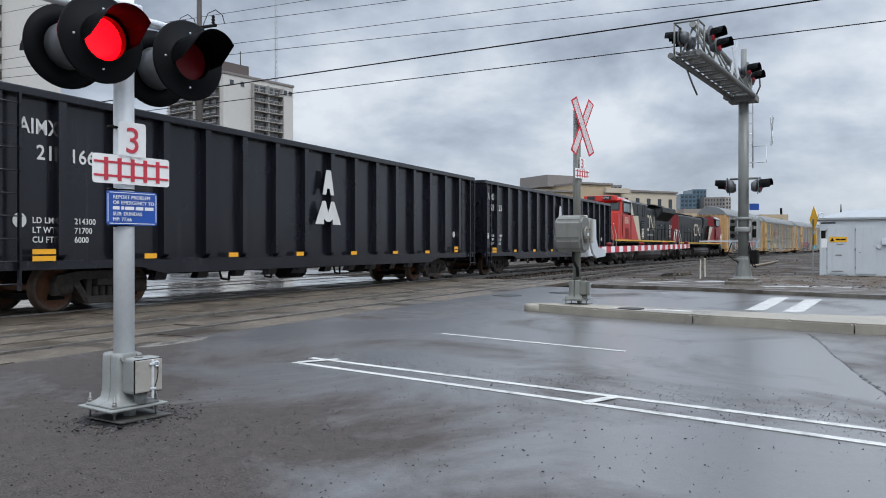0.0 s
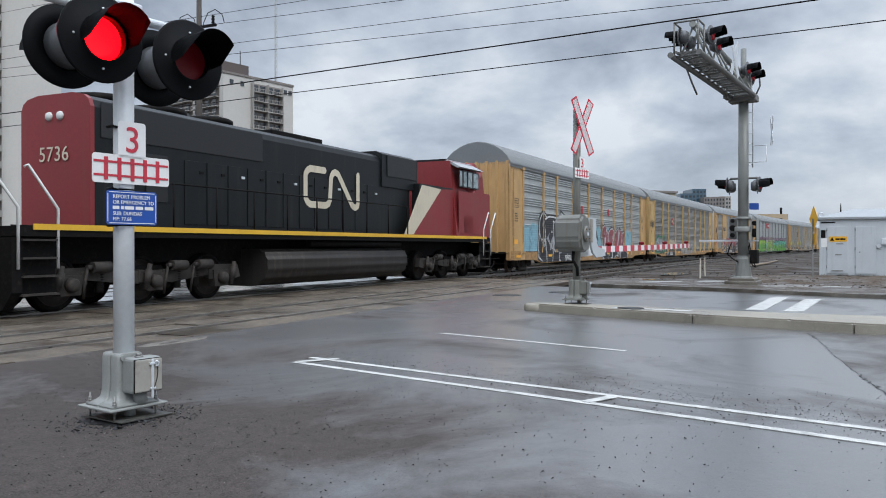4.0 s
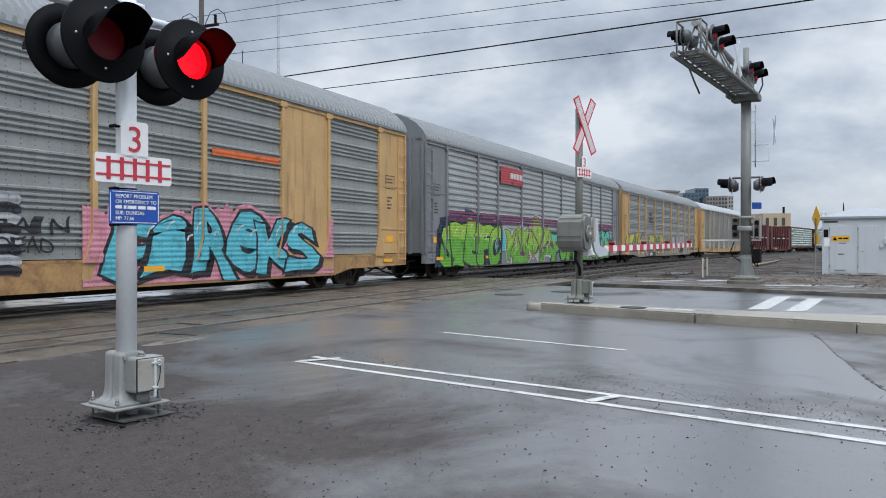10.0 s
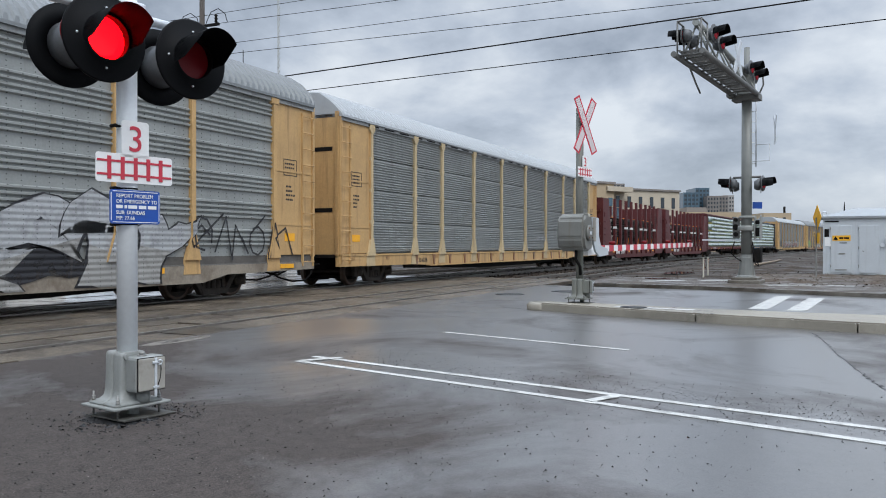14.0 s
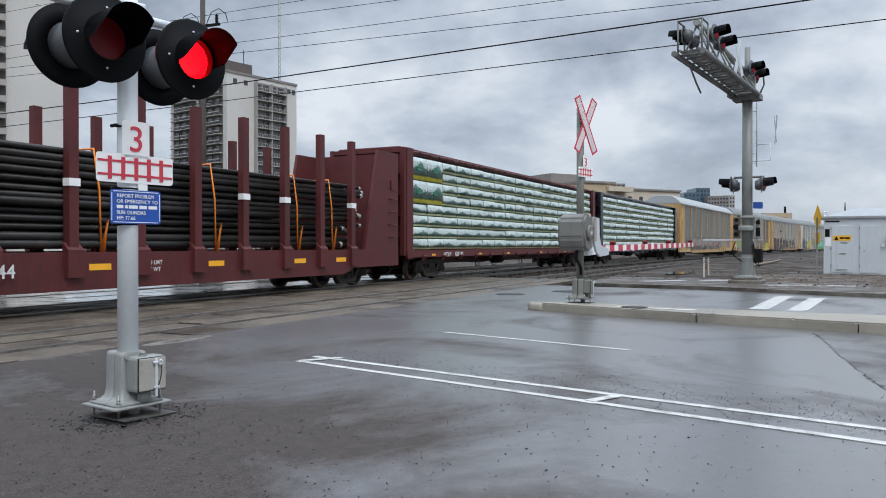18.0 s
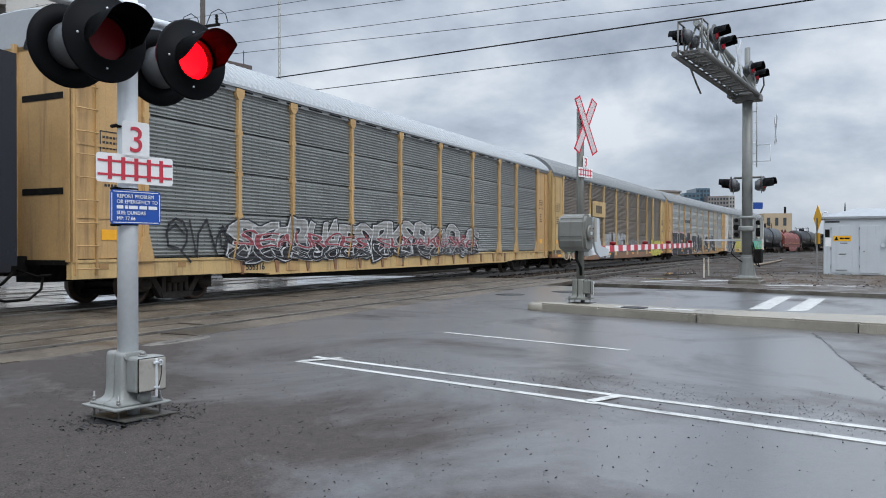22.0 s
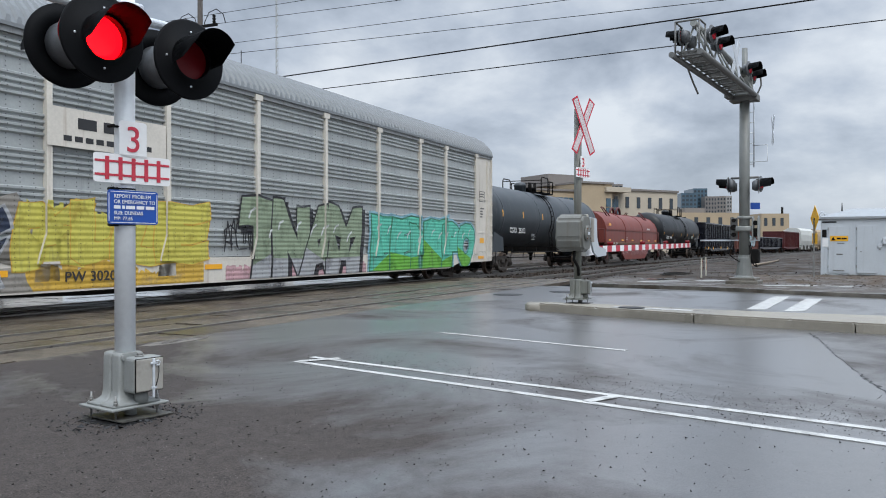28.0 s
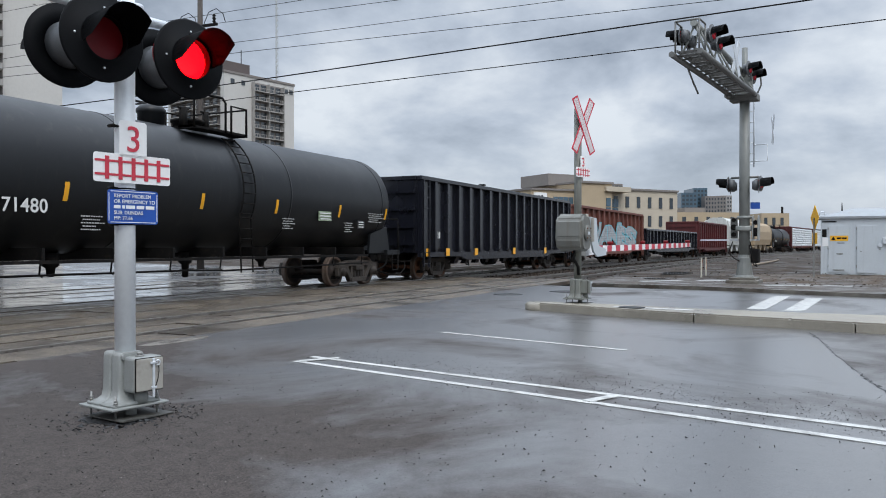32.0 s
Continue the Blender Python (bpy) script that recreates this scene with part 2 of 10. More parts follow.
def wet_ground(name, dry, wet, puddle=0.5, scale=0.35, grit=220.0, bump=0.25, stretch=(1, 1, 1), dirt=None, gloss=(0.5, 0.2), drain=0.0, film=0.0, tone=0.4, film_rough=0.08, dry_gloss=0.5, soft=0.11):
    """Asphalt or concrete after rain: damp film everywhere, smoother where water stands, with the wet tone there."""
    m = bpy.data.materials.new(name)
    m.use_nodes = True
    nt = m.node_tree
    n, link = nt.nodes.new, nt.links.new
    b = nt.nodes["Principled BSDF"]
    co = n("ShaderNodeTexCoord")
    mp = n("ShaderNodeMapping"); mp.inputs["Scale"].default_value = stretch
    link(co.outputs["Object"], mp.inputs["Vector"])
    big = n("ShaderNodeTexNoise"); big.inputs["Scale"].default_value = scale; big.inputs["Detail"].default_value = 7
    big.inputs["Roughness"].default_value = 0.6; big.inputs["Distortion"].default_value = 0.6
    link(mp.outputs[0], big.inputs["Vector"])
    fac = big.outputs["Fac"]
    if drain:
        # more water lies on the low middle of the road than on its crown by the mast
        sp = n("ShaderNodeVectorMath"); sp.operation = "DOT_PRODUCT"; sp.inputs[1].default_value = (1.0, -0.9, 0.0)
        link(co.outputs["Object"], sp.inputs[0])
        fall = n("ShaderNodeMapRange")
        fall.inputs["From Min"].default_value = 0.5; fall.inputs["From Max"].default_value = 4.0
        fall.inputs["To Min"].default_value = -drain; fall.inputs["To Max"].default_value = drain * 0.8
        link(sp.outputs["Value"], fall.inputs["Value"])
        ad = n("ShaderNodeMath"); ad.operation = "ADD"
        link(fac, ad.inputs[0]); link(fall.outputs[0], ad.inputs[1])
        fac = ad.outputs[0]
    rg = n("ShaderNodeMapRange")
    rg.inputs["From Min"].default_value = puddle - soft; rg.inputs["From Max"].default_value = puddle + soft
    link(fac, rg.inputs["Value"])
    # stones of the surface, each its own tone
    gr = n("ShaderNodeTexVoronoi"); gr.inputs["Scale"].default_value = grit
    link(co.outputs["Object"], gr.inputs["Vector"])
    grt = n("ShaderNodeSeparateColor"); link(gr.outputs["Color"], grt.inputs[0])
    mid = n("ShaderNodeTexNoise"); mid.inputs["Scale"].default_value = 9.0; mid.inputs["Detail"].default_value = 6
    link(co.outputs["Object"], mid.inputs["Vector"])
    cm = n("ShaderNodeMix"); cm.data_type = "RGBA"
    link(rg.outputs[0], cm.inputs[0])
    cm.inputs[6].default_value = (*dry, 1); cm.inputs[7].default_value = (*wet, 1)
    color = cm.outputs[2]
    if dirt:
        d2 = n("ShaderNodeTexNoise"); d2.inputs["Scale"].default_value = 1.1; d2.inputs["Detail"].default_value = 8
        link(co.outputs["Object"], d2.inputs["Vector"])
        dr = n("ShaderNodeMapRange"); dr.inputs["From Min"].default_value = 0.48; dr.inputs["From Max"].default_value = 0.68
        link(d2.outputs["Fac"], dr.inputs["Value"])
        dm = n("ShaderNodeMix"); dm.data_type = "RGBA"
        link(dr.outputs[0], dm.inputs[0]); link(color, dm.inputs[6]); dm.inputs[7].default_value = (*dirt, 1)
        color = dm.outputs[2]
    ton = n("ShaderNodeMapRange")
    ton.inputs["From Min"].default_value = 0.25; ton.inputs["From Max"].default_value = 0.75
    ton.inputs["To Min"].default_value = 1 - tone; ton.inputs["To Max"].default_value = 1 + tone
    av = n("ShaderNodeMix"); av.data_type = "FLOAT"; av.inputs[0].default_value = 0.5
    link(grt.outputs[0], av.inputs[2]); link(mid.outputs["Fac"], av.inputs[3])
    link(av.outputs[0], ton.inputs["Value"])
    sc = n("ShaderNodeVectorMath"); sc.operation = "SCALE"
    link(color, sc.inputs[0]); link(ton.outputs[0], sc.inputs["Scale"])
    link(sc.outputs[0], b.inputs["Base Color"])
    ro = n("ShaderNodeMapRange")
    ro.inputs["To Min"].default_value = gloss[0]; ro.inputs["To Max"].default_value = gloss[1]
    link(rg.outputs[0], ro.inputs["Value"]); link(ro.outputs[0], b.inputs["Roughness"])
    sg = n("ShaderNodeMapRange"); sg.inputs["To Min"].default_value = dry_gloss; sg.inputs["To Max"].default_value = 0.5
    link(rg.outputs[0], sg.inputs["Value"]); link(sg.outputs[0], b.inputs["Specular IOR Level"])
    if film:
        # the film of water on top
        fw = n("ShaderNodeMath"); fw.operation = "MULTIPLY"; fw.inputs[1].default_value = film
        link(rg.outputs[0], fw.inputs[0]); link(fw.outputs[0], b.inputs["Coat Weight"])
        b.inputs["Coat Roughness"].default_value = film_rough
        b.inputs["Coat IOR"].default_value = 1.68
    bp = n("ShaderNodeBump"); bp.inputs["Distance"].default_value = 0.01
    st = n("ShaderNodeMapRange"); st.inputs["To Min"].default_value = bump; st.inputs["To Max"].default_value = bump * 0.3
    link(rg.outputs[0], st.inputs["Value"]); link(st.outputs[0], bp.inputs["Strength"])
    link(gr.outputs["Distance"], bp.inputs["Height"]); link(bp.outputs[0], b.inputs["Normal"])
    return m


# next two: wet tone paler than dry, part of the sky's sheen painted in
ASPHALT = wet_ground("wet_asphalt", (0.056, 0.0470, 0.0425), (0.074, 0.071, 0.071), 0.50, 0.34, 150.0, 0.35, gloss=(0.75, 0.3), drain=0.115, film=1.0, tone=0.5, film_rough=0.30, dry_gloss=0.18, soft=0.10)
OLDROAD = wet_ground("patched_asphalt", (0.060, 0.051, 0.046), (0.070, 0.066, 0.065), 0.47, 0.5, 150.0, 0.35, gloss=(0.72, 0.3), film=0.7, tone=0.5, film_rough=0.30, dry_gloss=0.2, soft=0.14)
WETROAD = wet_ground("flooded_asphalt", (0.075, 0.073, 0.071), (0.045, 0.045, 0.047), 0.49, 0.45, gloss=(0.45, 0.08), bump=0.15, film=0.8, dry_gloss=0.3)
CROSSING = wet_ground("crossing_planks", (0.125, 0.101, 0.074), (0.052, 0.043, 0.034), 0.53, 0.8, dirt=(0.058, 0.044, 0.032), tone=0.75, bump=0.4, gloss=(0.6, 0.28), dry_gloss=0.35)
# paler than CROSSING: some of the wet slabs' sky reflection is in the colour
CROSSWET = wet_ground("wet_crossing_planks", (0.15, 0.135, 0.12), (0.085, 0.08, 0.075), 0.47, 0.6, gloss=(0.4, 0.12), bump=0.12, film=1.0)
MUD = wet_ground("muddy_footway", (0.095, 0.08, 0.066), (0.055, 0.046, 0.039), 0.52, 0.9, 60.0, 0.8, dirt=(0.06, 0.046, 0.035), gloss=(0.75, 0.3), tone=0.6, dry_gloss=0.25)
WATER = glass_mat("puddle_water", (0.06, 0.06, 0.058), 0.05)
CONCRETE = wet_ground("damp_concrete", (0.275, 0.25, 0.205), (0.19, 0.172, 0.142), 0.55, 0.7, tone=0.22, bump=0.12)
BALLAST = wet_ground("ballast_gravel", (0.040, 0.031, 0.024), (0.022, 0.018, 0.015), 0.53, 0.5, 28.0, 1.0, dirt=(0.054, 0.036, 0.024), gloss=(0.9, 0.6), tone=0.7, dry_gloss=0.1)
PAINT = mk("road_paint", (0.46, 0.46, 0.44), 0.5, var=0.2, scale=4, dirt=(0.11, 0.11, 0.11), dirt_amount=0.38)
GALV = mk("galvanised_steel", (0.62, 0.65, 0.68), 0.42, 0.35, 0.10, 3.0, dirt=(0.30, 0.30, 0.30), dirt_amount=0.1, bump=0.1)
GREYPAINT = mk("grey_painted_steel", (0.25, 0.258, 0.242), 0.5, 0.1, 0.10, 4.0, dirt=(0.18, 0.17, 0.15), dirt_amount=0.15, bump=0.1)
BLACKPAINT = mk("black_painted_aluminium", (0.0055, 0.006, 0.007), 0.6, 0.0, 0.25, 5.0, spec=0.09)
WHITE = mk("white_sheeting", (0.80, 0.80, 0.79), 0.45, var=0.05)
REDSIGN = mk("red_sheeting", (0.52, 0.035, 0.06), 0.45, var=0.08)
BLUESIGN = mk("blue_sheeting", (0.012, 0.075, 0.36), 0.4, var=0.06)
YELLOWSIGN = mk("yellow_sheeting", (0.80, 0.42, 0.02), 0.45, var=0.06)
LENS_ON = glow("lit_red_lens", (1.0, 0.0007, 0.0025), 9.0)
LENS_FAR = mk("bright_red_lens", (0.62, 0.012, 0.03), 0.2, var=0.1)
LENS_OFF = mk("dark_red_lens", (0.15, 0.005, 0.008), 0.35, var=0.1, spec=0.2)
RUST = mk("rusty_steel", (0.14, 0.075, 0.045), 0.8, 0.2, 0.3, 6.0, bump=0.2)
RAIL = mk("rail_steel", (0.30, 0.28, 0.26), 0.32, 0.7, 0.3, 5.0, dirt=(0.09, 0.06, 0.045), dirt_amount=0.3)
IRON = mk("dark_iron", (0.0085, 0.008, 0.0078), 0.7, 0.1, 0.3, 5.0, dirt=(0.030, 0.023, 0.018), dirt_amount=0.32, spec=0.12)
TREAD = mk("wheel_steel", (0.12, 0.088, 0.068), 0.6, 0.3, 0.35, 6.0, dirt=(0.11, 0.06, 0.04), dirt_amount=0.5)

# ---- ground ----
def yline(x):
    """How far the tracks swing towards the near side at x: straight as far as the crossing, then a wide curve."""
    return -0.000544 * max(0.0, x - 21.42) ** 2


def flat(name, outline, z, material, kind="structure", label="", category="", thick=0.25):
    bm = NEW()
    prism(bm, outline, z - thick, z, "z")
    return solid(name, bm, material, label, category, kind)


def strip(bm, x0, x1, y0, y1, z0, z1, step=8.0, both=True):
    """A bar that follows the track's curve, y0 to y1 off it."""
    n = max(1, int((x1 - x0) / step))
    rows = []
    for i in range(n + 1):
        x = x0 + (x1 - x0) * i / n
        o = yline(x)
        rows.append([bm.verts.new((x, o + y0, z0)), bm.verts.new((x, o + y0, z1)), bm.verts.new((x, o + y1, z1)), bm.verts.new((x, o + y1, z0))])
    for a, b in zip(rows, rows[1:]):
        for i in range(4):
            bm.faces.new((a[i], b[i], b[(i + 1) % 4], a[(i + 1) % 4]))
    bm.faces.new(rows[0])
    bm.faces.new(rows[-1][::-1])


TRACKS = (9.35, 13.7, 18.1)
bm = NEW()
sheet(bm, [[(x, y, -0.30) for y in (-1500, -60, -12, 60, 1500)] for x in (-1500, -60, 60, 1500)], False)
solid("ground", bm, BALLAST, "damp grey-brown yard ground reaching to the distance", "ground", "structure")
flat("road", [(-60, -60), (22.6, -60), (22.6, 2.4), (23.4, 7.72), (-60, 7.72)], 0.0, ASPHALT, label="wet grey asphalt road leading to the level crossing", category="road", thick=0.28)
flat("road_beyond", [(-90, 20.6), (34, 20.6), (44, 60), (-90, 60)], 0.0, WETROAD, label="wet asphalt road on the other side of the tracks", category="road", thick=0.28)
# crossing surface: separate slabs between and beside the rails
crossing = thing("crossing_surface", "worn brown concrete slabs between the rails", "level crossing", None, "", "structure")
rng = random.Random(4)
for lo, hi in ((7.78, 8.515), (8.715, 9.34), (9.365, 9.985), (10.19, 11.48), (11.54, 12.86), (13.065, 13.68), (13.72, 14.335), (14.54, 15.88), (15.94, 17.26), (17.465, 18.735), (18.94, 20.6)):
    x = -34.0 + rng.uniform(0, 1.5)
    while x < 27.6:
        w = rng.choice((2.4, 2.7, 2.7, 3.6))
        bm = NEW()
        tilt = rng.uniform(-0.006, 0.006)
        e = rng.uniform(0.012, 0.03)
        prism(bm, [(x + e, lo), (min(x + w, 28.2) - e, lo + rng.uniform(-0.01, 0.01)), (min(x + w, 28.2) - e, hi), (x + e, hi + rng.uniform(-0.01, 0.01))], -0.12, 0.0, "z")
        drop = rng.uniform(0.0, 0.012)
        for v in bm.verts:
            if v.co.z > -0.05:
                v.co.z += tilt * (v.co.x - x) / w - 0.002 - drop
        part("slab", bm, CROSSING if lo < 14 else CROSSWET, crossing)
        x += w
bm = NEW()
prism(bm, [(-60, 7.72), (27.5, 7.72), (28.5, 20.6), (-60, 20.6)], -0.29, -0.13, "z")
solid("crossing_bed", bm, IRON, "dark packed bed under the flangeways", "track bed", "structure")
bm = NEW()
strip(bm, 27.0, 700, 6.9, 20.4, -0.30, -0.13, 10)
solid("ballast_bed", bm, BALLAST, "grey-brown stone ballast under the tracks", "ballast", "structure")
for yc in TRACKS:
    for side in (-0.755, 0.755):
        bm = NEW()
        strip(bm, -60, 700, yc + side - 0.035, yc + side + 0.035, -0.04, 0.012)
        strip(bm, -60, 700, yc + side - 0.012, yc + side + 0.012, -0.13, -0.04)
        strip(bm, -60, 700, yc + side - 0.07, yc + side + 0.07, -0.15, -0.13)
        solid("rail", bm, RAIL, "steel rail polished along the top", "rail", "structure")

# ---- kerbs, islands and road paint ----
def paint(name, outline, z=0.006, label="white road line"):
    bm = NEW()
    prism(bm, outline, z - 0.004, z, "z")
    return solid(name, bm, PAINT, label + " on wet asphalt", "road marking", "structure")


def line(name, a, b, w, label="worn white road line", z=0.006):
    a, b = Vector((*a, 0)), Vector((*b, 0))
    n = (b - a).normalized().cross(Vector((0, 0, 1))) * w / 2
    return paint(name, z=z, outline=[((a + n).x, (a + n).y), ((b + n).x, (b + n).y), ((b - n).x, (b - n).y), ((a - n).x, (a - n).y)], label=label)


line("road_line", (6.895, 5.03), (5.237, -2.0), 0.085)
line("road_line", (7.25, 5.06), (5.702, -2.0), 0.085)
line("road_line", (6.90, 4.98), (7.28, 4.72), 0.09, z=0.011)
line("road_line", (6.10, 1.63), (6.40, 1.48), 0.09, z=0.011)
line("road_line", (10.08, 4.78), (9.30, 2.0), 0.075, "long thin white road line")
paint("crosswalk_bar", [(16.30, 1.18), (16.44, 0.82), (20.85, 0.50), (20.7, 0.86)], label="white crosswalk bar")
paint("crosswalk_bar", [(16.18, 0.50), (16.34, 0.14), (20.35, -0.22), (20.2, 0.14)], label="white crosswalk bar")
paint("stop_line", [(24.0, 5.2), (24.0, 4.6), (27.0, 3.9), (27.3, 4.5)], label="worn white stop line")

# raised concrete island of separate castings, with a rounded nose
ISLAND = [(14.30, 4.86), (13.72, 3.5), (13.11, 1.74), (12.78, 0.3), (12.57, -0.55), (12.50, -1.2), (12.3, -4.0)]
FARSIDE = [(14.78, 4.72), (14.62, 3.5), (14.25, 1.8), (14.10, 0.3), (14.12, -0.55), (14.15, -1.2), (14.2, -4.0)]
JOINTS = (ISLAND[0], ISLAND[2], ISLAND[4], ISLAND[6])
island = thing("traffic_island", "raised concrete traffic island with a rounded nose", "traffic island", None, "", "structure")
for (a, b), (c, d) in zip(zip(ISLAND, FARSIDE), list(zip(ISLAND, FARSIDE))[1:]):
    bm = NEW()
    va, vc = Vector((*a, 0)), Vector((*c, 0))
    t = (vc - va).normalized() * 0.010
    e = Vector((0.16, 0.02, 0))
    ta, tc = (t if joint in JOINTS else 0 * t for joint in (a, c))
    o = [va + ta, vc - tc, vc - tc + e, va + ta + e]
    prism(bm, [(p.x, p.y) for p in o], -0.1, 0.15, "z")
    bmesh.ops.bevel(bm, geom=[ed for ed in bm.edges if all(v.co.z > 0.1 for v in ed.verts)], offset=0.025, segments=2, affect="EDGES")
    part("kerb_stone", bm, CONCRETE, island)
    bm = NEW()
    prism(bm, [(va.x + 0.165, va.y), (vc.x + 0.165, vc.y), d, b], -0.1, 0.142, "z")
    part("island_slab", bm, CONCRETE, island)
bm = NEW()
lathe(bm, [(0.28, -0.1), (0.28, 0.10), (0.24, 0.145), (0.0, 0.15)], 20, "z", (14.50, 4.80, 0))
part("island_nose", bm, CONCRETE, island)

# far kerb and the footway with the signal equipment
FARK = [(23.5, 6.6), (22.9, 2.9), (22.3, 1.6), (21.3, -0.8), (20.9, -2.4), (20.6, -6.0)]
DAMPKERB = wet_ground("dirty_kerb_concrete", (0.16, 0.145, 0.12), (0.085, 0.078, 0.066), 0.5, 0.9, dirt=(0.07, 0.056, 0.042), tone=0.4)
verge = thing("far_kerb", "worn concrete kerb along the far footway", "kerb", None, "", "structure")
for a, c in zip(FARK, FARK[1:]):
    bm = NEW()
    prism(bm, [a, c, (c[0] + 0.18, c[1]), (a[0] + 0.18, a[1])], -0.1, 0.098, "z")
    part("kerb_stone", bm, DAMPKERB, verge)
flat("footway", [(a + 0.185, b) for a, b in FARK] + [(26.4, -6.0), (27.6, 0.5), (28.6, 6.6)], 0.095, MUD, label="muddy worn footway beside the crossing", category="footway", thick=0.4)


def mound(bm, x0, x1, y0, y1, nx, ny, top, seed):
    """Uneven gravel, flat at its rim."""
    rows = []
    for i in range(nx + 1):
        row = []
        for j in range(ny + 1):
            u, v = i / nx, j / ny
            x, y = x0 + (x1 - x0) * u, y0 + (y1 - y0) * v
            edge = min(1, 6 * min(u, 1 - u), 6 * min(v, 1 - v))
            z = 0.02 + edge * (top * (0.5 + 0.5 * noise.noise(Vector((x * 0.25, y * 0.25, seed)))) + 0.05 * noise.noise(Vector((x * 1.3, y * 1.3, seed))))
            row.append((x, y + yline(x), z))
        rows.append(row)
    sheet(bm, rows, True)


bm = NEW()
mound(bm, 27.0, 140, -40, 7.4, 90, 60, 0.22, 2.0)
solid("gravel_yard", bm, BALLAST, "muddy brown gravel yard beside the tracks", "gravel", "stuff")


def puddle(x, y, rx, ry, z, seed):
    """A thin sheet of standing water with a ragged edge."""
    r = random.Random(seed)
    o = []
    for i in range(26):
        a = 2 * math.pi * i / 26
        k = 1 + 0.45 * noise.noise(Vector((1.4 * math.cos(a), 1.4 * math.sin(a), seed * 3.1))) + r.uniform(-0.05, 0.05)
        o.append((x + rx * k * math.cos(a), y + ry * k * math.sin(a)))
    bm = NEW()
    prism(bm, o, z - 0.02, z, "z")
    solid("puddle", bm, WATER, "shallow puddle mirroring the grey sky", "puddle", "structure")


for k, (x, y, rx, ry, z) in enumerate(((33.5, 5.2, 1.8, 0.5, 0.10), (27.4, 4.9, 0.5, 0.4, 0.101))):
    puddle(x, y, rx, ry, z, k + 1)
# whitish strips on the footway and the island
for k, (x0, y0, x1, y1, w, z) in enumerate(((24.2, 1.25, 24.9, -0.1, 0.32, 0.100), (24.9, -0.3, 24.6, -1.0, 0.30, 0.100), (26.6, 3.4, 27.1, 2.6, 0.5, 0.100), (25.2, 5.0, 26.4, 3.9, 0.35, 0.100), (14.0, 3.25, 13.80, 1.85, 0.22, 0.148))):
    line("paint_remnant", (x0, y0), (x1, y1), w, "flat whitish strip", z)
# long pale round rod lying across the gravel
bm = NEW()
pipe(bm, [(40.0, 3.3, 0.16), (46.2, 2.95, 0.17), (55.0, 2.6, 0.15), (63.0, 2.3, 0.16)], 0.07, 6)
solid("spare_rail", bm, mk("pale_brown_rod", (0.20, 0.155, 0.11), 0.7, 0.1, 0.3, 2.0), "long pale brown rod lying on the gravel", "rail")
# loose stones and clods over the yard
CLOD = mk("dark_brown_clods", (0.046, 0.035, 0.027), 0.85, 0, 0.6, 9.0, spec=0.2)
rng = random.Random(18)
bm = NEW()
for i in range(1500):
    x = 27.6 + 60 * rng.random() ** 1.7
    y = rng.uniform(-9, 7.0) + yline(x)
    s = rng.uniform(0.012, 0.03) * (1 + 1.6 * (rng.random() < 0.06))
    z = 0.02 + 0.11 * (0.5 + 0.5 * noise.noise(Vector((x * 0.25, (y - yline(x)) * 0.25, 2.0))))
    vs = [bm.verts.new((x + s * rng.uniform(-1.2, 1.2), y + s * rng.uniform(-1.2, 1.2), z + s * k)) for k in (-0.2, 0.1, 0.8, 1.2)]
    for f in ((0, 1, 2), (0, 2, 3), (0, 3, 1), (1, 3, 2)):
        bm.faces.new([vs[k] for k in f])
solid("yard_stones", bm, CLOD, "loose stones and dark clods over the gravel yard", "gravel", "stuff")
# brown dirt thrown up along the edge of the footway and in front of the cabinet
DIRT = wet_ground("brown_dirt", (0.085, 0.064, 0.046), (0.048, 0.037, 0.028), 0.52, 0.8, 40.0, 1.0, dirt=(0.07, 0.047, 0.03), gloss=(0.85, 0.5), tone=0.7, dry_gloss=0.15)
bm = NEW()
rows = []
for i in range(41):
    row = []
    for j in range(31):
        x, y = 25.6 + 8.0 * i / 40, -6.0 + 8.6 * j / 30
        edge = min(1, 5 * min(i / 40, 1 - i / 40), 5 * min(j / 30, 1 - j / 30))
        row.append((x, y, 0.06 + 0.10 * edge + edge * (0.05 * noise.noise(Vector((x * 0.8, y * 0.8, 5.0))) + 0.03 * noise.noise(Vector((x * 2.6, y * 2.6, 1.0))))))
    rows.append(row)
sheet(bm, rows, True)
solid("dirt_heap", bm, DIRT, "low spread of damp brown dirt in front of the cabinet", "dirt", "stuff")
rng = random.Random(51)
bm = NEW()
for i in range(900):
    x, y = rng.uniform(24.2, 33.5), rng.gauss(-1.4, 1.9)
    k = rng.uniform(0.010, 0.032) * (1.7 if rng.random() < 0.07 else 1)
    z = 0.095 if x < 26.2 else 0.15
    vs = [bm.verts.new((x + k * rng.uniform(-1.4, 1.4), y + k * rng.uniform(-1.4, 1.4), z + k * h)) for h in (-0.2, 0, 0.5, 0.9)]
    for f in ((0, 1, 2), (0, 2, 3), (0, 3, 1), (1, 3, 2)):
        bm.faces.new([vs[j] for j in f])
solid("dirt_clods", bm, mk("brown_clods", (0.075, 0.056, 0.04), 0.85, 0, 0.6, 9.0, spec=0.2), "brown clods and bits of litter on the ground", "debris", "stuff")
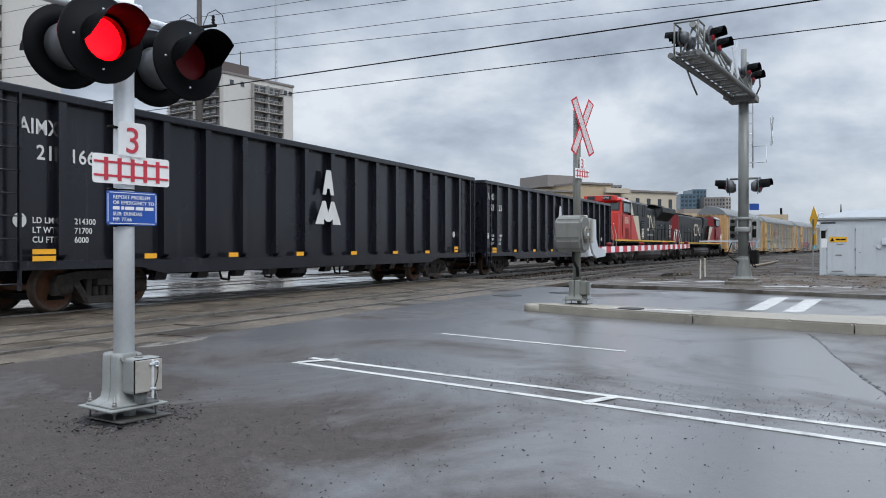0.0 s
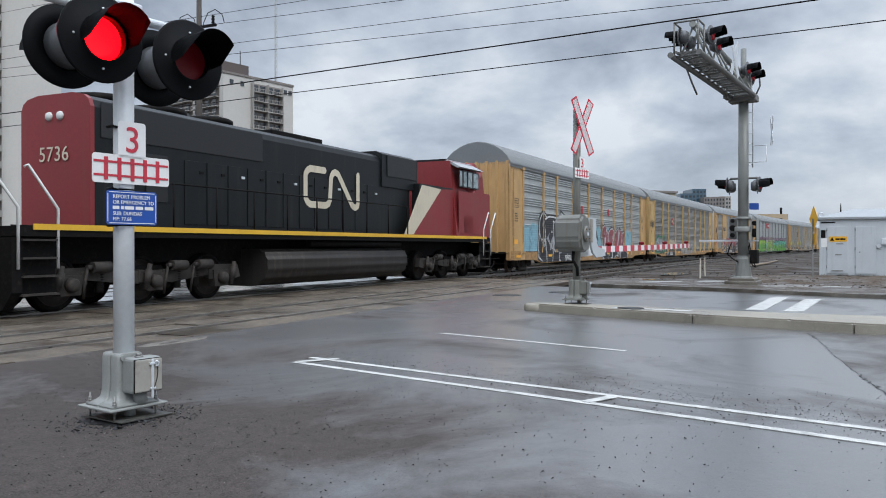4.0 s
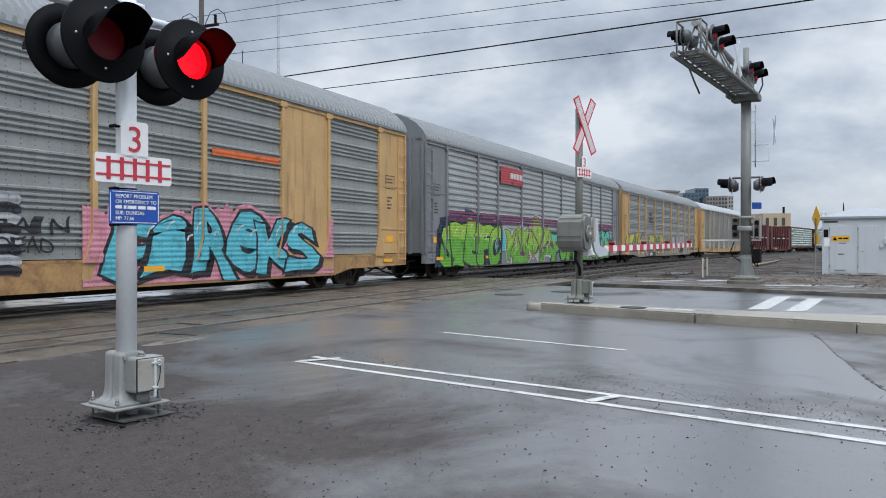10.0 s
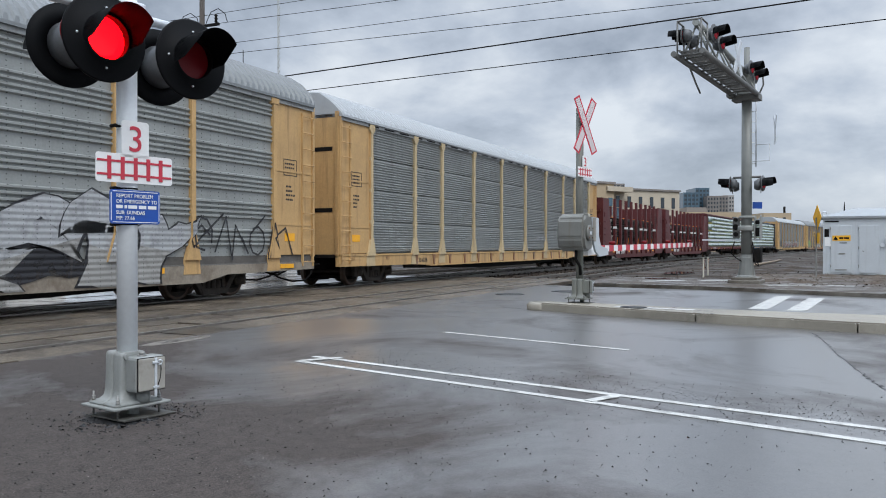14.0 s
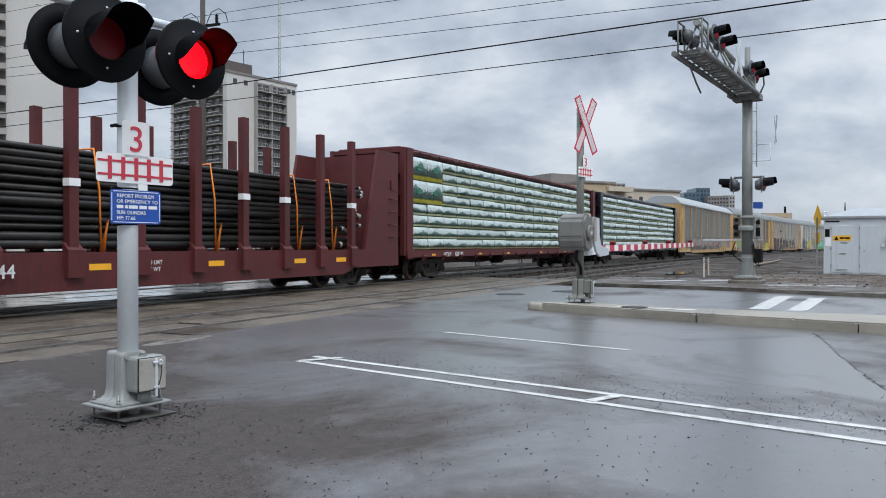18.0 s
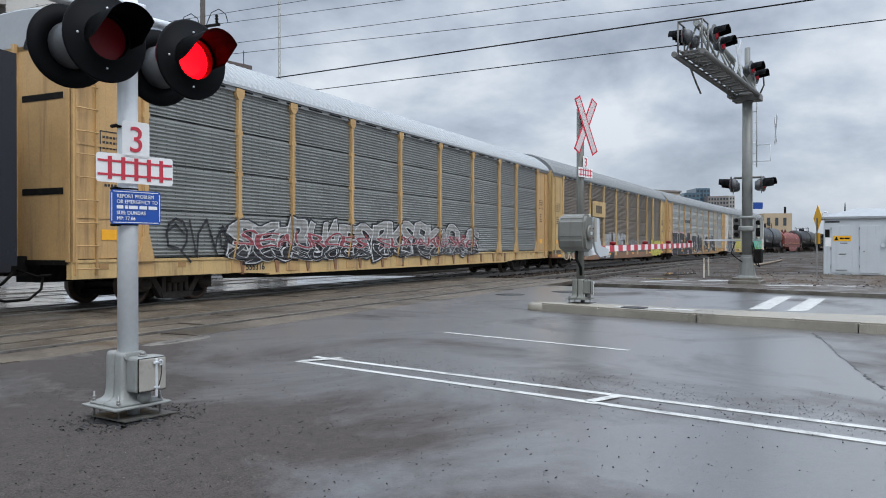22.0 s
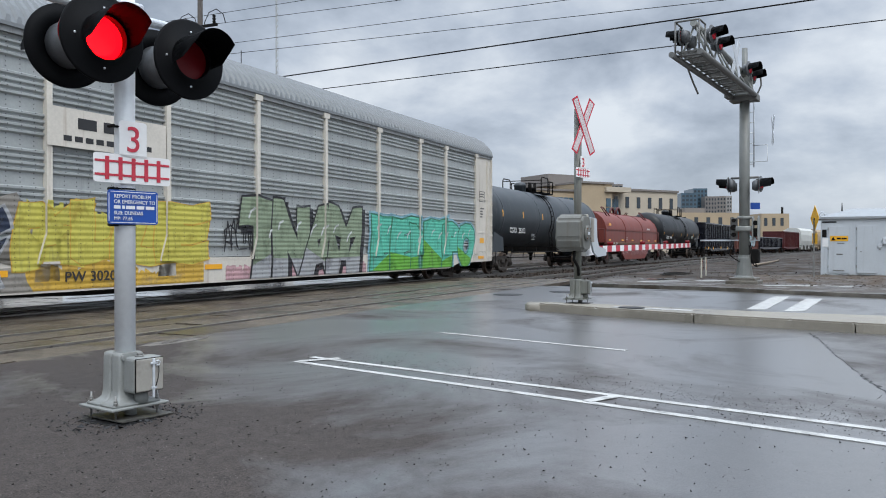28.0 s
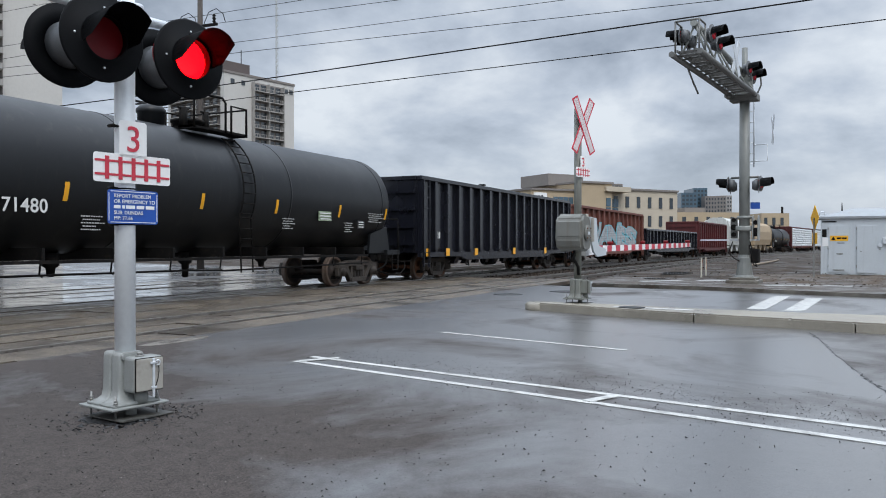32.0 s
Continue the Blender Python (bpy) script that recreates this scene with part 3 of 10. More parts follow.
# loose ballast stones beside the rails past the crossing
rng = random.Random(8)
bm = NEW()
for i in range(5200):
    x = 28.5 + 62 * rng.random() ** 1.6
    y = rng.uniform(6.6, 16.5)
    s = rng.uniform(0.025, 0.07)
    o = yline(x)
    vs = [bm.verts.new((x + s * rng.uniform(-1, 1), y + o + s * rng.uniform(-1, 1), -0.135 + s * k)) for k in (0.0, 0.1, 0.9, 1.2)]
    for f in ((0, 1, 2), (0, 2, 3), (0, 3, 1), (1, 3, 2)):
        bm.faces.new([vs[k] for k in f])
solid("ballast_stones", bm, CLOD, "loose grey-brown ballast stones", "ballast", "stuff")
# grit on the road, thickest along the double line and round the mast
for name, count, low, high, tone, label in (("dark_grit", 4200, 0.003, 0.011, 0.03, "scattered dark grit and small stones on the road"), ("pale_grit", 5200, 0.002, 0.0045, 0.26, "pale specks of gravel scattered on the road")):
    bm = NEW()
    for i in range(count):
        k = rng.random()
        if k < 0.38:
            v = rng.uniform(-2, 5.2)
            x, y = 6.15 + 0.234 * (v - 0.6) + rng.gauss(0.28, 0.35), v
        elif k < 0.62:
            x, y = rng.gauss(4.0, 0.9), rng.gauss(3.6, 1.1)
        else:
            x, y = rng.uniform(1.5, 7.5 if rng.random() < 0.9 else 12), rng.uniform(-2, 7.4)
        s = rng.uniform(low, high)
        vs = [bm.verts.new((x + s * rng.uniform(-1, 1), y + s * rng.uniform(-1, 1), 0.0005 + s * h)) for h in (0, 0, 0.2, 0.9)]
        for f in ((0, 1, 2), (0, 2, 3), (0, 3, 1), (1, 3, 2)):
            bm.faces.new([vs[j] for j in f])
    solid("road_grit", bm, mk(name, (tone, tone * 0.93, tone * 0.86), 0.8, 0, 0.6, 30), label, "grit", "stuff")


def crack(name, pts, w, seed):
    """A ragged crack in the asphalt, drawn as a narrow dark filled seam."""
    r = random.Random(seed)
    bm = NEW()
    fine = []
    for (x0, y0), (x1, y1) in zip(pts, pts[1:]):
        n = 12
        for i in range(n):
            fine.append((x0 + (x1 - x0) * i / n + r.uniform(-0.03, 0.03), y0 + (y1 - y0) * i / n + r.uniform(-0.03, 0.03)))
    left = [bm.verts.new((x - w * r.uniform(0.3, 1), y - w * r.uniform(0, 0.4), 0.003)) for x, y in fine]
    right = [bm.verts.new((x + w * r.uniform(0.3, 1), y + w * r.uniform(0, 0.4), 0.003)) for x, y in fine]
    for i in range(len(fine) - 1):
        bm.faces.new((left[i], left[i + 1], right[i + 1], right[i]))
    solid(name, bm, SEAM, "dark crack across the wet asphalt", "crack", "structure")


SEAM = mk("dark_seam", (0.012, 0.012, 0.013), 0.5, 0, 0.3, 8)
crack("asphalt_crack", [(12.3, 0.05), (11.53, -0.07), (10.09, -0.22), (8.45, -0.43), (7.70, -0.55), (6.6, -0.75)], 0.036, 1)
flat("asphalt_patch", [(12.3, 0.05), (11.53, -0.07), (10.09, -0.22), (8.45, -0.43), (7.70, -0.55), (6.6, -0.75), (6.35, -2.3), (6.2, -3.4), (12.25, -3.9), (12.42, -1.2)], 0.002, OLDROAD, label="older drier asphalt beyond the crack", category="road", thick=0.1)
crack("asphalt_crack", [(15.5, 6.2), (14.6, 5.6), (14.4, 5.0)], 0.03, 2)
bm = NEW()
prism(bm, [(4.15 + 0.27 * (1 + 0.5 * noise.noise(Vector((2 * math.cos(a), 2 * math.sin(a), 7)))) * math.cos(a), 4.53 + 0.27 * (1 + 0.5 * noise.noise(Vector((2 * math.cos(a), 2 * math.sin(a), 9)))) * math.sin(a)) for a in [2 * math.pi * i / 28 for i in range(28)]], 0.001, 0.004, "z")
solid("tar_patch", bm, SEAM, "black broken tar under the signal's base plate", "tar", "structure")
DUST = mk("pale_concrete_dust", (0.17, 0.155, 0.138), 0.8, 0, 0.3, 3.0, worn=0.97, spec=0.2)
for k, (x, y, rx, ry) in enumerate(((7.7, 7.50, 0.60, 0.17),)):
    bm = NEW()
    prism(bm, [(x + rx * (1 + 0.4 * noise.noise(Vector((2 * math.cos(a), 2 * math.sin(a), k)))) * math.cos(a), min(7.71, y + ry * math.sin(a))) for a in [2 * math.pi * i / 24 for i in range(24)]], 0.001, 0.0045, "z")
    solid("dust_patch", bm, DUST, "pale concrete dust along the edge of the asphalt", "dust", "structure")
for x, y, a in ((18.6, 7.0, 0.9), (20.4, 6.0, 1.1), (13.92, 2.90, 0.56)):
    bm = NEW()
    lathe(bm, [(0.42 * a, 0.002), (0.42 * a, 0.007), (0.0, 0.0075)], 18, "z", (x, y, 0.148 if a < 0.7 else 0))
    solid("manhole_cover", bm, SEAM, "dark iron manhole cover in the road", "manhole cover", "structure")


# ---- flashing lights ----
FLASH_BLADES = []
BEAT = 0.5415


def flash_rows(lit, side):
    """Added half-blades stand in for the lamps going dark. Each draws back behind the board while its lamp shows; the
    two lamps of a pair take turns.
    """
    k0 = 10.494 - 20 * BEAT
    shut, drawn = pose(0, 0, 0), pose(0.150 * side, 0, 0)
    state = lambda k: drawn if (k % 2 == 0) == lit else shut
    rows = [(0.0, state(0))]
    for k in range(1, 62):
        f = math.ceil((k0 + k * BEAT) * FPS - 0.3)
        if 1 < f < 32 * FPS - 1:
            rows += [((f - 1) / FPS, state(k - 1)), (f / FPS, state(k))]
    rows.append((32.0, rows[-1][1]))
    return rows


HOUSING = mk("grey_lamp_housing", (0.10, 0.105, 0.11), 0.5, 0.2, 0.2, 6.0)


def lamp_unit(parent, at, lit=None, r=0.30, lens=0.15, hood=0.33, board=None):
    """A lamp with its round target board; it shines along -y. lit: which half of the beat, None for a lamp seen from behind or far off."""
    unit = part("light_unit", lathe_mesh("light_unit", [(0.0, 0.20), (lens * 0.75, 0.20), (lens * 1.05, 0.13), (lens * 1.12, 0.032), (lens * 1.07, 0.032), (lens * 1.07, 0.05), (0.0, 0.05)], HOUSING), None, parent, at=at)
    bm = NEW()
    prof = [(lens * 1.0, -0.035), (lens * 1.0, 0.018), (r, 0.018), (r, 0.008), (r - 0.012, 0.0), (lens * 1.1, -0.006), (lens * 1.06, -0.035), (lens * 1.0, -0.035)]
    lathe(bm, prof, 40, "y", (0, 0, 0))
    part("target_board", bm, board or BLACKPAINT, unit, "round black target board" if board is None else "round grey target board")
    bm = NEW()
    n = 20
    rows = []
    for j, (yy, rr) in enumerate(((-0.01, lens * 1.10), (-0.48 * hood, lens * 1.16), (-hood, lens * 1.20))):
        span = (1.9, 1.75, 1.05 if lit is not None else 1.6)[j]
        rows.append([(rr * math.sin(a), yy, rr * math.cos(a)) for a in [-span + 2 * span * i / n for i in range(n + 1)]])
    sheet(bm, rows, True)
    bmesh.ops.solidify(bm, geom=bm.faces[:], thickness=0.006)
    part("visor", bm, BLACKPAINT, unit, "curved black visor")
    bm = NEW()
    if lit is None:
        lathe(bm, [(lens * 0.97, 0.02), (lens * 0.9, -0.03), (lens * 0.6, -0.055), (0.0, -0.065)], 28, "y")
    else:
        lathe(bm, [(lens * 1.05, 0.044), (lens * 0.7, 0.036), (0.0, 0.032)], 28, "y")
    part("lens", bm, LENS_FAR if lit is None else LENS_ON, unit, "round red lens")
    for x, z in ((0, lens + 0.055), (0, -lens - 0.055), (lens + 0.055, 0), (-lens - 0.055, 0)):
        bm = NEW()
        lathe(bm, [(0.0, -0.010), (0.008, -0.010), (0.009, 0.002)], 8, "y", (x, 0, z))
        part("board_screw", bm, GALV, unit)
    if lit is not None:
        # added blades, no part of such a lamp: they imitate its light going out
        for side in (-1, 1):
            bm = NEW()
            o = [(side * lens * 1.03 * math.sin(math.pi * i / 14), lens * 1.03 * math.cos(math.pi * i / 14)) for i in range(15)]
            prism(bm, o, 0.020, 0.026)
            blade = part("shutter_blade", bm, LENS_OFF, unit, "added dark red half-blade that makes the lens look unlit")
            FLASH_BLADES.append((blade, lit, side))
    return unit


def lathe_mesh(name, prof, material, n=28, axis="y"):
    bm = NEW()
    lathe(bm, prof, n, axis)
    return mesh_of(name, bm, material)


def sign_plate(bm, w, h, r=0.03, t=0.004):
    """A rounded plate in the xz plane, facing -y."""
    o = []
    for cx, cz, a0 in ((w / 2 - r, h / 2 - r, 0), (-w / 2 + r, h / 2 - r, 90), (-w / 2 + r, -h / 2 + r, 180), (w / 2 - r, -h / 2 + r, 270)):
        for i in range(5):
            a = radians(a0 + 22.5 * i)
            o.append((cx + r * math.cos(a), cz + r * math.sin(a)))
    prism(bm, o, 0.0, t)


def track_sign(parent, at, k=1.0):
    """Two plates: the number of tracks over a little piece of track."""
    bm = NEW()
    sign_plate(bm, 0.25 * k, 0.30 * k, 0.025 * k)
    p = part("number_plate", bm, WHITE, parent, "white plate with a red three", at=at @ pose(0.0, 0, 0.245 * k))
    words("numeral", "3", 0.30 * k, p, REDSIGN, pose(-0.075 * k, -0.003, -0.10 * k, 90, 0, 0))
    bm = NEW()
    sign_plate(bm, 0.70 * k, 0.235 * k, 0.025 * k)
    q = part("track_plate", bm, WHITE, parent, "white plate with a red track drawn on it", at=at)
    bm = NEW()
    for z in (-0.055, 0.055):
        box(bm, -0.34 * k, 0.34 * k, -0.004, -0.001, (z - 0.009) * k, (z + 0.009) * k)
    part("rail_stripe", bm, REDSIGN, q)
    for i in range(5):
        bm = NEW()
        x = (-0.235 + 0.1175 * i) * k
        box(bm, x - 0.017 * k, x + 0.017 * k, -0.005, -0.001, -0.092 * k, 0.092 * k)
        part("tie_stripe", bm, REDSIGN, q)


DULLZINC = mk("dull_zinc_bolt", (0.24, 0.24, 0.23), 0.5, 0.4, 0.2, 20.0, dirt=(0.12, 0.08, 0.05), dirt_amount=0.3)


def loft(bm, rings, n=4):
    """A body through upright-stacked rounded rectangles: rows of z, x0, x1, y0, y1, corner radius."""
    last = None
    for z, x0, x1, y0, y1, r in rings:
        ring = []
        for cx, cy, a0 in ((x1 - r, y1 - r, 0), (x0 + r, y1 - r, 90), (x0 + r, y0 + r, 180), (x1 - r, y0 + r, 270)):
            for i in range(n + 1):
                t = radians(a0 + 90 * i / n)
                ring.append(bm.verts.new((cx + r * math.cos(t), cy + r * math.sin(t), z)))
        if last is None:
            bm.faces.new(ring[::-1])
        else:
            for i in range(len(ring)):
                f = bm.faces.new((last[i], last[(i + 1) % len(ring)], ring[(i + 1) % len(ring)], ring[i]))
                f.smooth = True
        last = ring
    bm.faces.new(last)


CASTGREY = mk("grey_cast_paint", (0.235, 0.245, 0.235), 0.45, 0.0, 0.12, 4.0, dirt=(0.17, 0.165, 0.15), dirt_amount=0.25, bump=0.12)
DOORBEIGE = mk("beige_door_paint", (0.34, 0.325, 0.29), 0.5, 0, 0.1, 5, dirt=(0.22, 0.20, 0.17), dirt_amount=0.3)
WORNPLATE = mk("scuffed_steel_plate", (0.09, 0.088, 0.08), 0.5, 0.3, 0.3, 8, dirt=(0.05, 0.045, 0.04), dirt_amount=0.5)


def slim(bm, k=0.77, kz=0.94):
    for v in bm.verts:
        v.co = Vector((v.co.x * k, v.co.y * k, v.co.z * kz))
    return bm


def pinnacle_base(th, cast=CASTGREY, door=DOORBEIGE):
    """A split cast base with flared skirts on a raised plate, and the cable box before it."""
    b = None
    for y0, y1, f in ((-0.11, 0.028, (-0.21, 0.028)), (0.036, 0.17, (0.036, 0.25))):
        bm = NEW()
        k = (y0, y1)
        mix = lambda t: (k[0] + t * (f[0] - k[0]), k[1] + t * (f[1] - k[1]))
        loft(bm, [(0.110, -0.25, 0.25, *mix(1.0), 0.03), (0.126, -0.25, 0.25, *mix(1.0), 0.03), (0.140, -0.175, 0.175, *mix(0.5), 0.03), (0.168, -0.146, 0.146, *mix(0.14), 0.03),
                  (0.22, -0.136, 0.136, *mix(0.02), 0.03), (0.30, -0.133, 0.133, *mix(0.0), 0.03), (0.475, -0.130, 0.130, *mix(0.0), 0.03), (0.498, -0.122, 0.122, *mix(0.0), 0.03), (0.506, -0.10, 0.10, *mix(0.0), 0.03)])
        shell = part("cast_base", slim(bm), cast, th, "grey cast half of the base with a flared skirt")
        b = b or shell
    bm = NEW()
    box(bm, -0.090, 0.215, -0.285, -0.095, 0.205, 0.475, 0.024)
    part("junction_box", slim(bm), cast, b)
    bm = NEW()
    box(bm, -0.084, 0.209, -0.291, -0.282, 0.211, 0.469, 0.004)
    part("door_gasket", slim(bm), IRON, b, "dark gasket round the door")
    bm = NEW()
    box(bm, -0.078, 0.203, -0.304, -0.290, 0.216, 0.464, 0.009)
    part("box_door", slim(bm), door, b, "beige cover door")
    bm = NEW()
    box(bm, 0.083, 0.108, -0.318, -0.304, 0.165, 0.462, 0.003)
    box(bm, 0.058, 0.135, -0.326, -0.308, 0.420, 0.437, 0.003)
    box(bm, 0.066, 0.126, -0.324, -0.308, 0.232, 0.248, 0.003)
    pipe(bm, [(0.110, -0.326, 0.437), (0.130, -0.332, 0.447), (0.150, -0.332, 0.432), (0.145, -0.326, 0.410), (0.118, -0.324, 0.410)], 0.007, 6)
    part("hasp", slim(bm), GALV, b, "galvanised hasp and staples")
    bm = NEW()
    pipe(bm, [(0.142, -0.322, 0.415), (0.150, -0.316, 0.365), (0.138, -0.316, 0.30), (0.110, -0.320, 0.245)], 0.004, 5)
    part("hasp_chain", slim(bm), IRON, b)
    bm = NEW()
    rod(bm, (0.03, -0.19, 0.474), (0.03, -0.19, 0.486), 0.042, 12)
    rod(bm, (0.03, -0.19, 0.486), (0.03, -0.19, 0.506), 0.028, 6)
    part("lid_nut", slim(bm), DULLZINC, b)
    bm = NEW()
    rod(bm, (0.05, -0.18, 0.120), (0.05, -0.18, 0.21), 0.062, 14)
    part("cable_neck", slim(bm), cast, b)
    bm = NEW()
    box(bm, -0.30, 0.30, -0.26, 0.29, 0.092, 0.109, 0.006)
    part("base_plate", slim(bm), cast, th)
    bm = NEW()
    rod(bm, (0.02, -0.06, 0.0), (0.02, -0.06, 0.092), 0.055, 14)
    part("conduit", slim(bm), cast, th)
    bm = NEW()
    box(bm, -0.26, 0.31, -0.32, 0.24, 0.012, 0.020)
    part("leveling_plate", slim(bm), WORNPLATE, th, "scuffed loose steel plate", at=pose(0, 0, 0, 0, 1.2, 3))
    for x in (-0.215, 0.215):
        for y in (-0.185, 0.215):
            bm = NEW()
            rod(bm, (x, y, 0.0), (x, y, 0.200), 0.0095, 8)
            for z0, z1, r in ((0.126, 0.130, 0.030), (0.130, 0.150, 0.019), (0.150, 0.166, 0.017), (0.070, 0.091, 0.021)):
                rod(bm, (x, y, z0), (x, y, z1), r, 6 if r < 0.025 else 12)
            part("anchor_bolt", slim(bm), DULLZINC, th)
    for x in (-0.088, 0.088):
        bm = NEW()
        rod(bm, (x, -0.135, 0.470), (x, -0.108, 0.470), 0.024, 12)
        part("collar_bolt", slim(bm), cast, th)


MAST = (4.16, 4.55)
mast = thing("crossing_signal", "galvanised crossing signal mast with four hooded red lights", "crossing signal", pose(MAST[0], MAST[1], 0, 0, 0, -10))
bm = NEW()
rod(bm, (0, 0, 0.12), (0, 0, 3.75), 0.072, 24)
part("pole", bm, mk("bright_galvanised_pole", (0.76, 0.785, 0.80), 0.34, 0.05, 0.08, 2.0, dirt=(0.5, 0.52, 0.54), dirt_amount=0.2, streak=True), mast, "round galvanised pole")
pinnacle_base(mast)
bm = NEW()
rod(bm, (-0.62, 0, 2.93), (0.66, 0, 2.93), 0.035, 12)
box(bm, -0.10, 0.10, -0.10, 0.10, 2.84, 3.02, 0.02)
part("crossarm", bm, GALV, mast)
for x in (-0.28, 0.405):
    bm = NEW()
    rod(bm, (x, 0, 2.96), (x, 0, 2.68), 0.03, 10)
    box(bm, x - 0.05, x + 0.05, -0.12, 0.12, 2.66, 2.78, 0.015)
    part("lamp_bracket", bm, GALV, mast)
lamp_unit(mast, pose(-0.308, -0.24, 2.662, 0, 0, -2), True)
lamp_unit(mast, pose(0.392, -0.24, 2.652, 0, 0, -2), False)
lamp_unit(mast, pose(-0.305, 0.24, 2.678, 0, 0, 176))
lamp_unit(mast, pose(0.42, 0.24, 2.655, 0, 0, 176))
track_sign(mast, pose(0.012, -0.088, 1.80), 0.88)
bm = NEW()
sign_plate(bm, 0.405, 0.245, 0.022)
plate = part("notice_plate", bm, BLUESIGN, mast, "blue emergency notice with a white rim", at=pose(0.012, -0.088, 1.525))
bm = NEW()
for a, b, c, d in ((-0.18, 0.18, 0.108, 0.113), (-0.18, 0.18, -0.113, -0.108), (-0.195, -0.19, -0.10, 0.10), (0.19, 0.195, -0.10, 0.10)):
    box(bm, a, b, -0.003, -0.0005, c, d)
part("rim", bm, WHITE, plate)
for i, text in enumerate(("REPORT PROBLEM", "OR EMERGENCY TO", "", "SUB: DUNDAS", "MP: 77.66")):
    z = 0.066 - 0.040 * i
    if text:
        words("notice_line", text, 0.038, plate, WHITE, pose(-0.155, -0.003, z, 90, 0, 0), squeeze=0.92)
    else:
        bm = NEW()
        for a, w in ((-0.155, 0.05), (-0.09, 0.02), (-0.06, 0.07), (0.025, 0.06), (0.10, 0.07)):
            box(bm, a, a + w, -0.004, -0.001, z + 0.002, z + 0.026)
        part("notice_line", bm, WHITE, plate)
for z in (2.11, 1.66, 1.40):
    bm = NEW()
    lathe(bm, [(0.074, z - 0.006), (0.074, z + 0.006)], 20, "z")
    rod(bm, (-0.125, -0.02, z), (-0.07, -0.02, z), 0.010, 6)
    rod(bm, (-0.115, -0.045, z), (-0.115, 0.02, z), 0.013, 6)
    part("sign_strap", bm, IRON, mast)


# broken asphalt and dirt gathered round the mast's foot
rng = random.Random(77)
bm = NEW()
for i in range(420):
    a = rng.uniform(0, 2 * math.pi)
    d = 0.20 + abs(rng.gauss(0, 0.16))
    x, y = MAST[0] + d * math.cos(a) * 1.3, MAST[1] + d * math.sin(a) - 0.05
    s = rng.uniform(0.004, 0.016) * (1.8 if rng.random() < 0.06 else 1)
    vs = [bm.verts.new((x + s * rng.uniform(-1.2, 1.2), y + s * rng.uniform(-1.2, 1.2), 0.001 + s * h)) for h in (0, 0, 0.3, 0.9)]
    for f in ((0, 1, 2), (0, 2, 3), (0, 3, 1), (1, 3, 2)):
        bm.faces.new([vs[j] for j in f])
solid("asphalt_crumbs", bm, SEAM, "black asphalt crumbs round the foot of the signal mast", "debris", "stuff")


# ---- gate mast on the island ----
OLDWHITE = mk("pinkish_aged_sheeting", (0.60, 0.53, 0.53), 0.5, var=0.08)


def crossbuck(parent, at, size=1.18, front=True):
    for a in (61, -61):
        bm = NEW()
        box(bm, -size / 2, size / 2, -0.004, 0.0, -0.098, 0.098)
        arm = part("crossbuck_arm", bm, REDSIGN if front else GALV, parent, "white crossbuck arm edged in red" if front else "bare metal back of a crossbuck arm", at=at @ pose(0, -0.01 if a > 0 else 0, 0, 0, a, 0))
        bm = NEW()
        box(bm, -size / 2 + 0.035, size / 2 - 0.035, -0.008, -0.005, -0.064, 0.064)
        part("white_field", bm, OLDWHITE if front else GALV, arm)


CABW = mk("pale_grey_cabinet_paint", (0.51, 0.545, 0.57), 0.45, 0.1, 0.06, 1.5, dirt=(0.42, 0.44, 0.45), dirt_amount=0.18, streak=True)
GATE = (14.71, 4.10)
GATEGREY = mk("weathered_green_grey_paint", (0.165, 0.17, 0.15), 0.5, 0.1, 0.15, 4.0, dirt=(0.075, 0.068, 0.055), dirt_amount=0.4, streak=True, bump=0.15)
gate = thing("crossing_gate", "grey gate mast with lowered red and white striped arm", "crossing gate", pose(GATE[0], GATE[1], 0.13, 0, 0, -3))
bm = NEW()
rod(bm, (0, 0, 0.14), (0, 0, 3.75), 0.072, 20)
part("pole", bm, GATEGREY, gate)
pinnacle_base(gate, GATEGREY, GATEGREY)
crossbuck(gate, pose(0.02, -0.10, 3.42, 0, 0, -18))
track_sign(gate, pose(0.02, -0.10, 2.52, 0, 0, -10), 0.8)
bm = NEW()
prism(bm, [(-0.30, 1.10), (-0.20, 1.05), (0.10, 1.05), (0.18, 1.12), (0.18, 1.62), (0.10, 1.76), (-0.22, 1.77), (-0.34, 1.66), (-0.37, 1.30)], -0.30, 0.24)
bmesh.ops.bevel(bm, geom=bm.edges[:], offset=0.05, segments=3, affect="EDGES")
HOUSE = mk("dull_grey_machine_paint", (0.155, 0.155, 0.14), 0.5, 0.1, 0.15, 4.0, dirt=(0.12, 0.105, 0.08), dirt_amount=0.3, streak=True, bump=0.15)
mech = part("gate_machine", bm, HOUSE, gate, "rounded grey gate machine housing", at=pose(-0.02, 0.09, -0.05))
bm = NEW()
prism(bm, [(0.19, 1.72), (0.60, 1.70), (0.62, 1.34), (0.74, 1.16), (1.25, 1.09), (1.25, 0.97), (0.66, 0.94), (0.42, 1.04), (0.24, 1.26)], -0.29, -0.25)
part("arm_support", bm, CABW, mech, "pale grey curved arm support")
bm = NEW()
for x in (0.205, 0.26):
    box(bm, x, x + 0.03, -0.335, -0.291, 1.24, 1.70, 0.006)
part("support_rib", bm, DOORBEIGE, mech)
bm = NEW()
lathe(bm, [(0.0, -0.35), (0.13, -0.35), (0.15, -0.34), (0.155, -0.30)], 28, "y", (-0.10, 0, 1.40))
part("machine_cover", bm, HOUSE, mech)
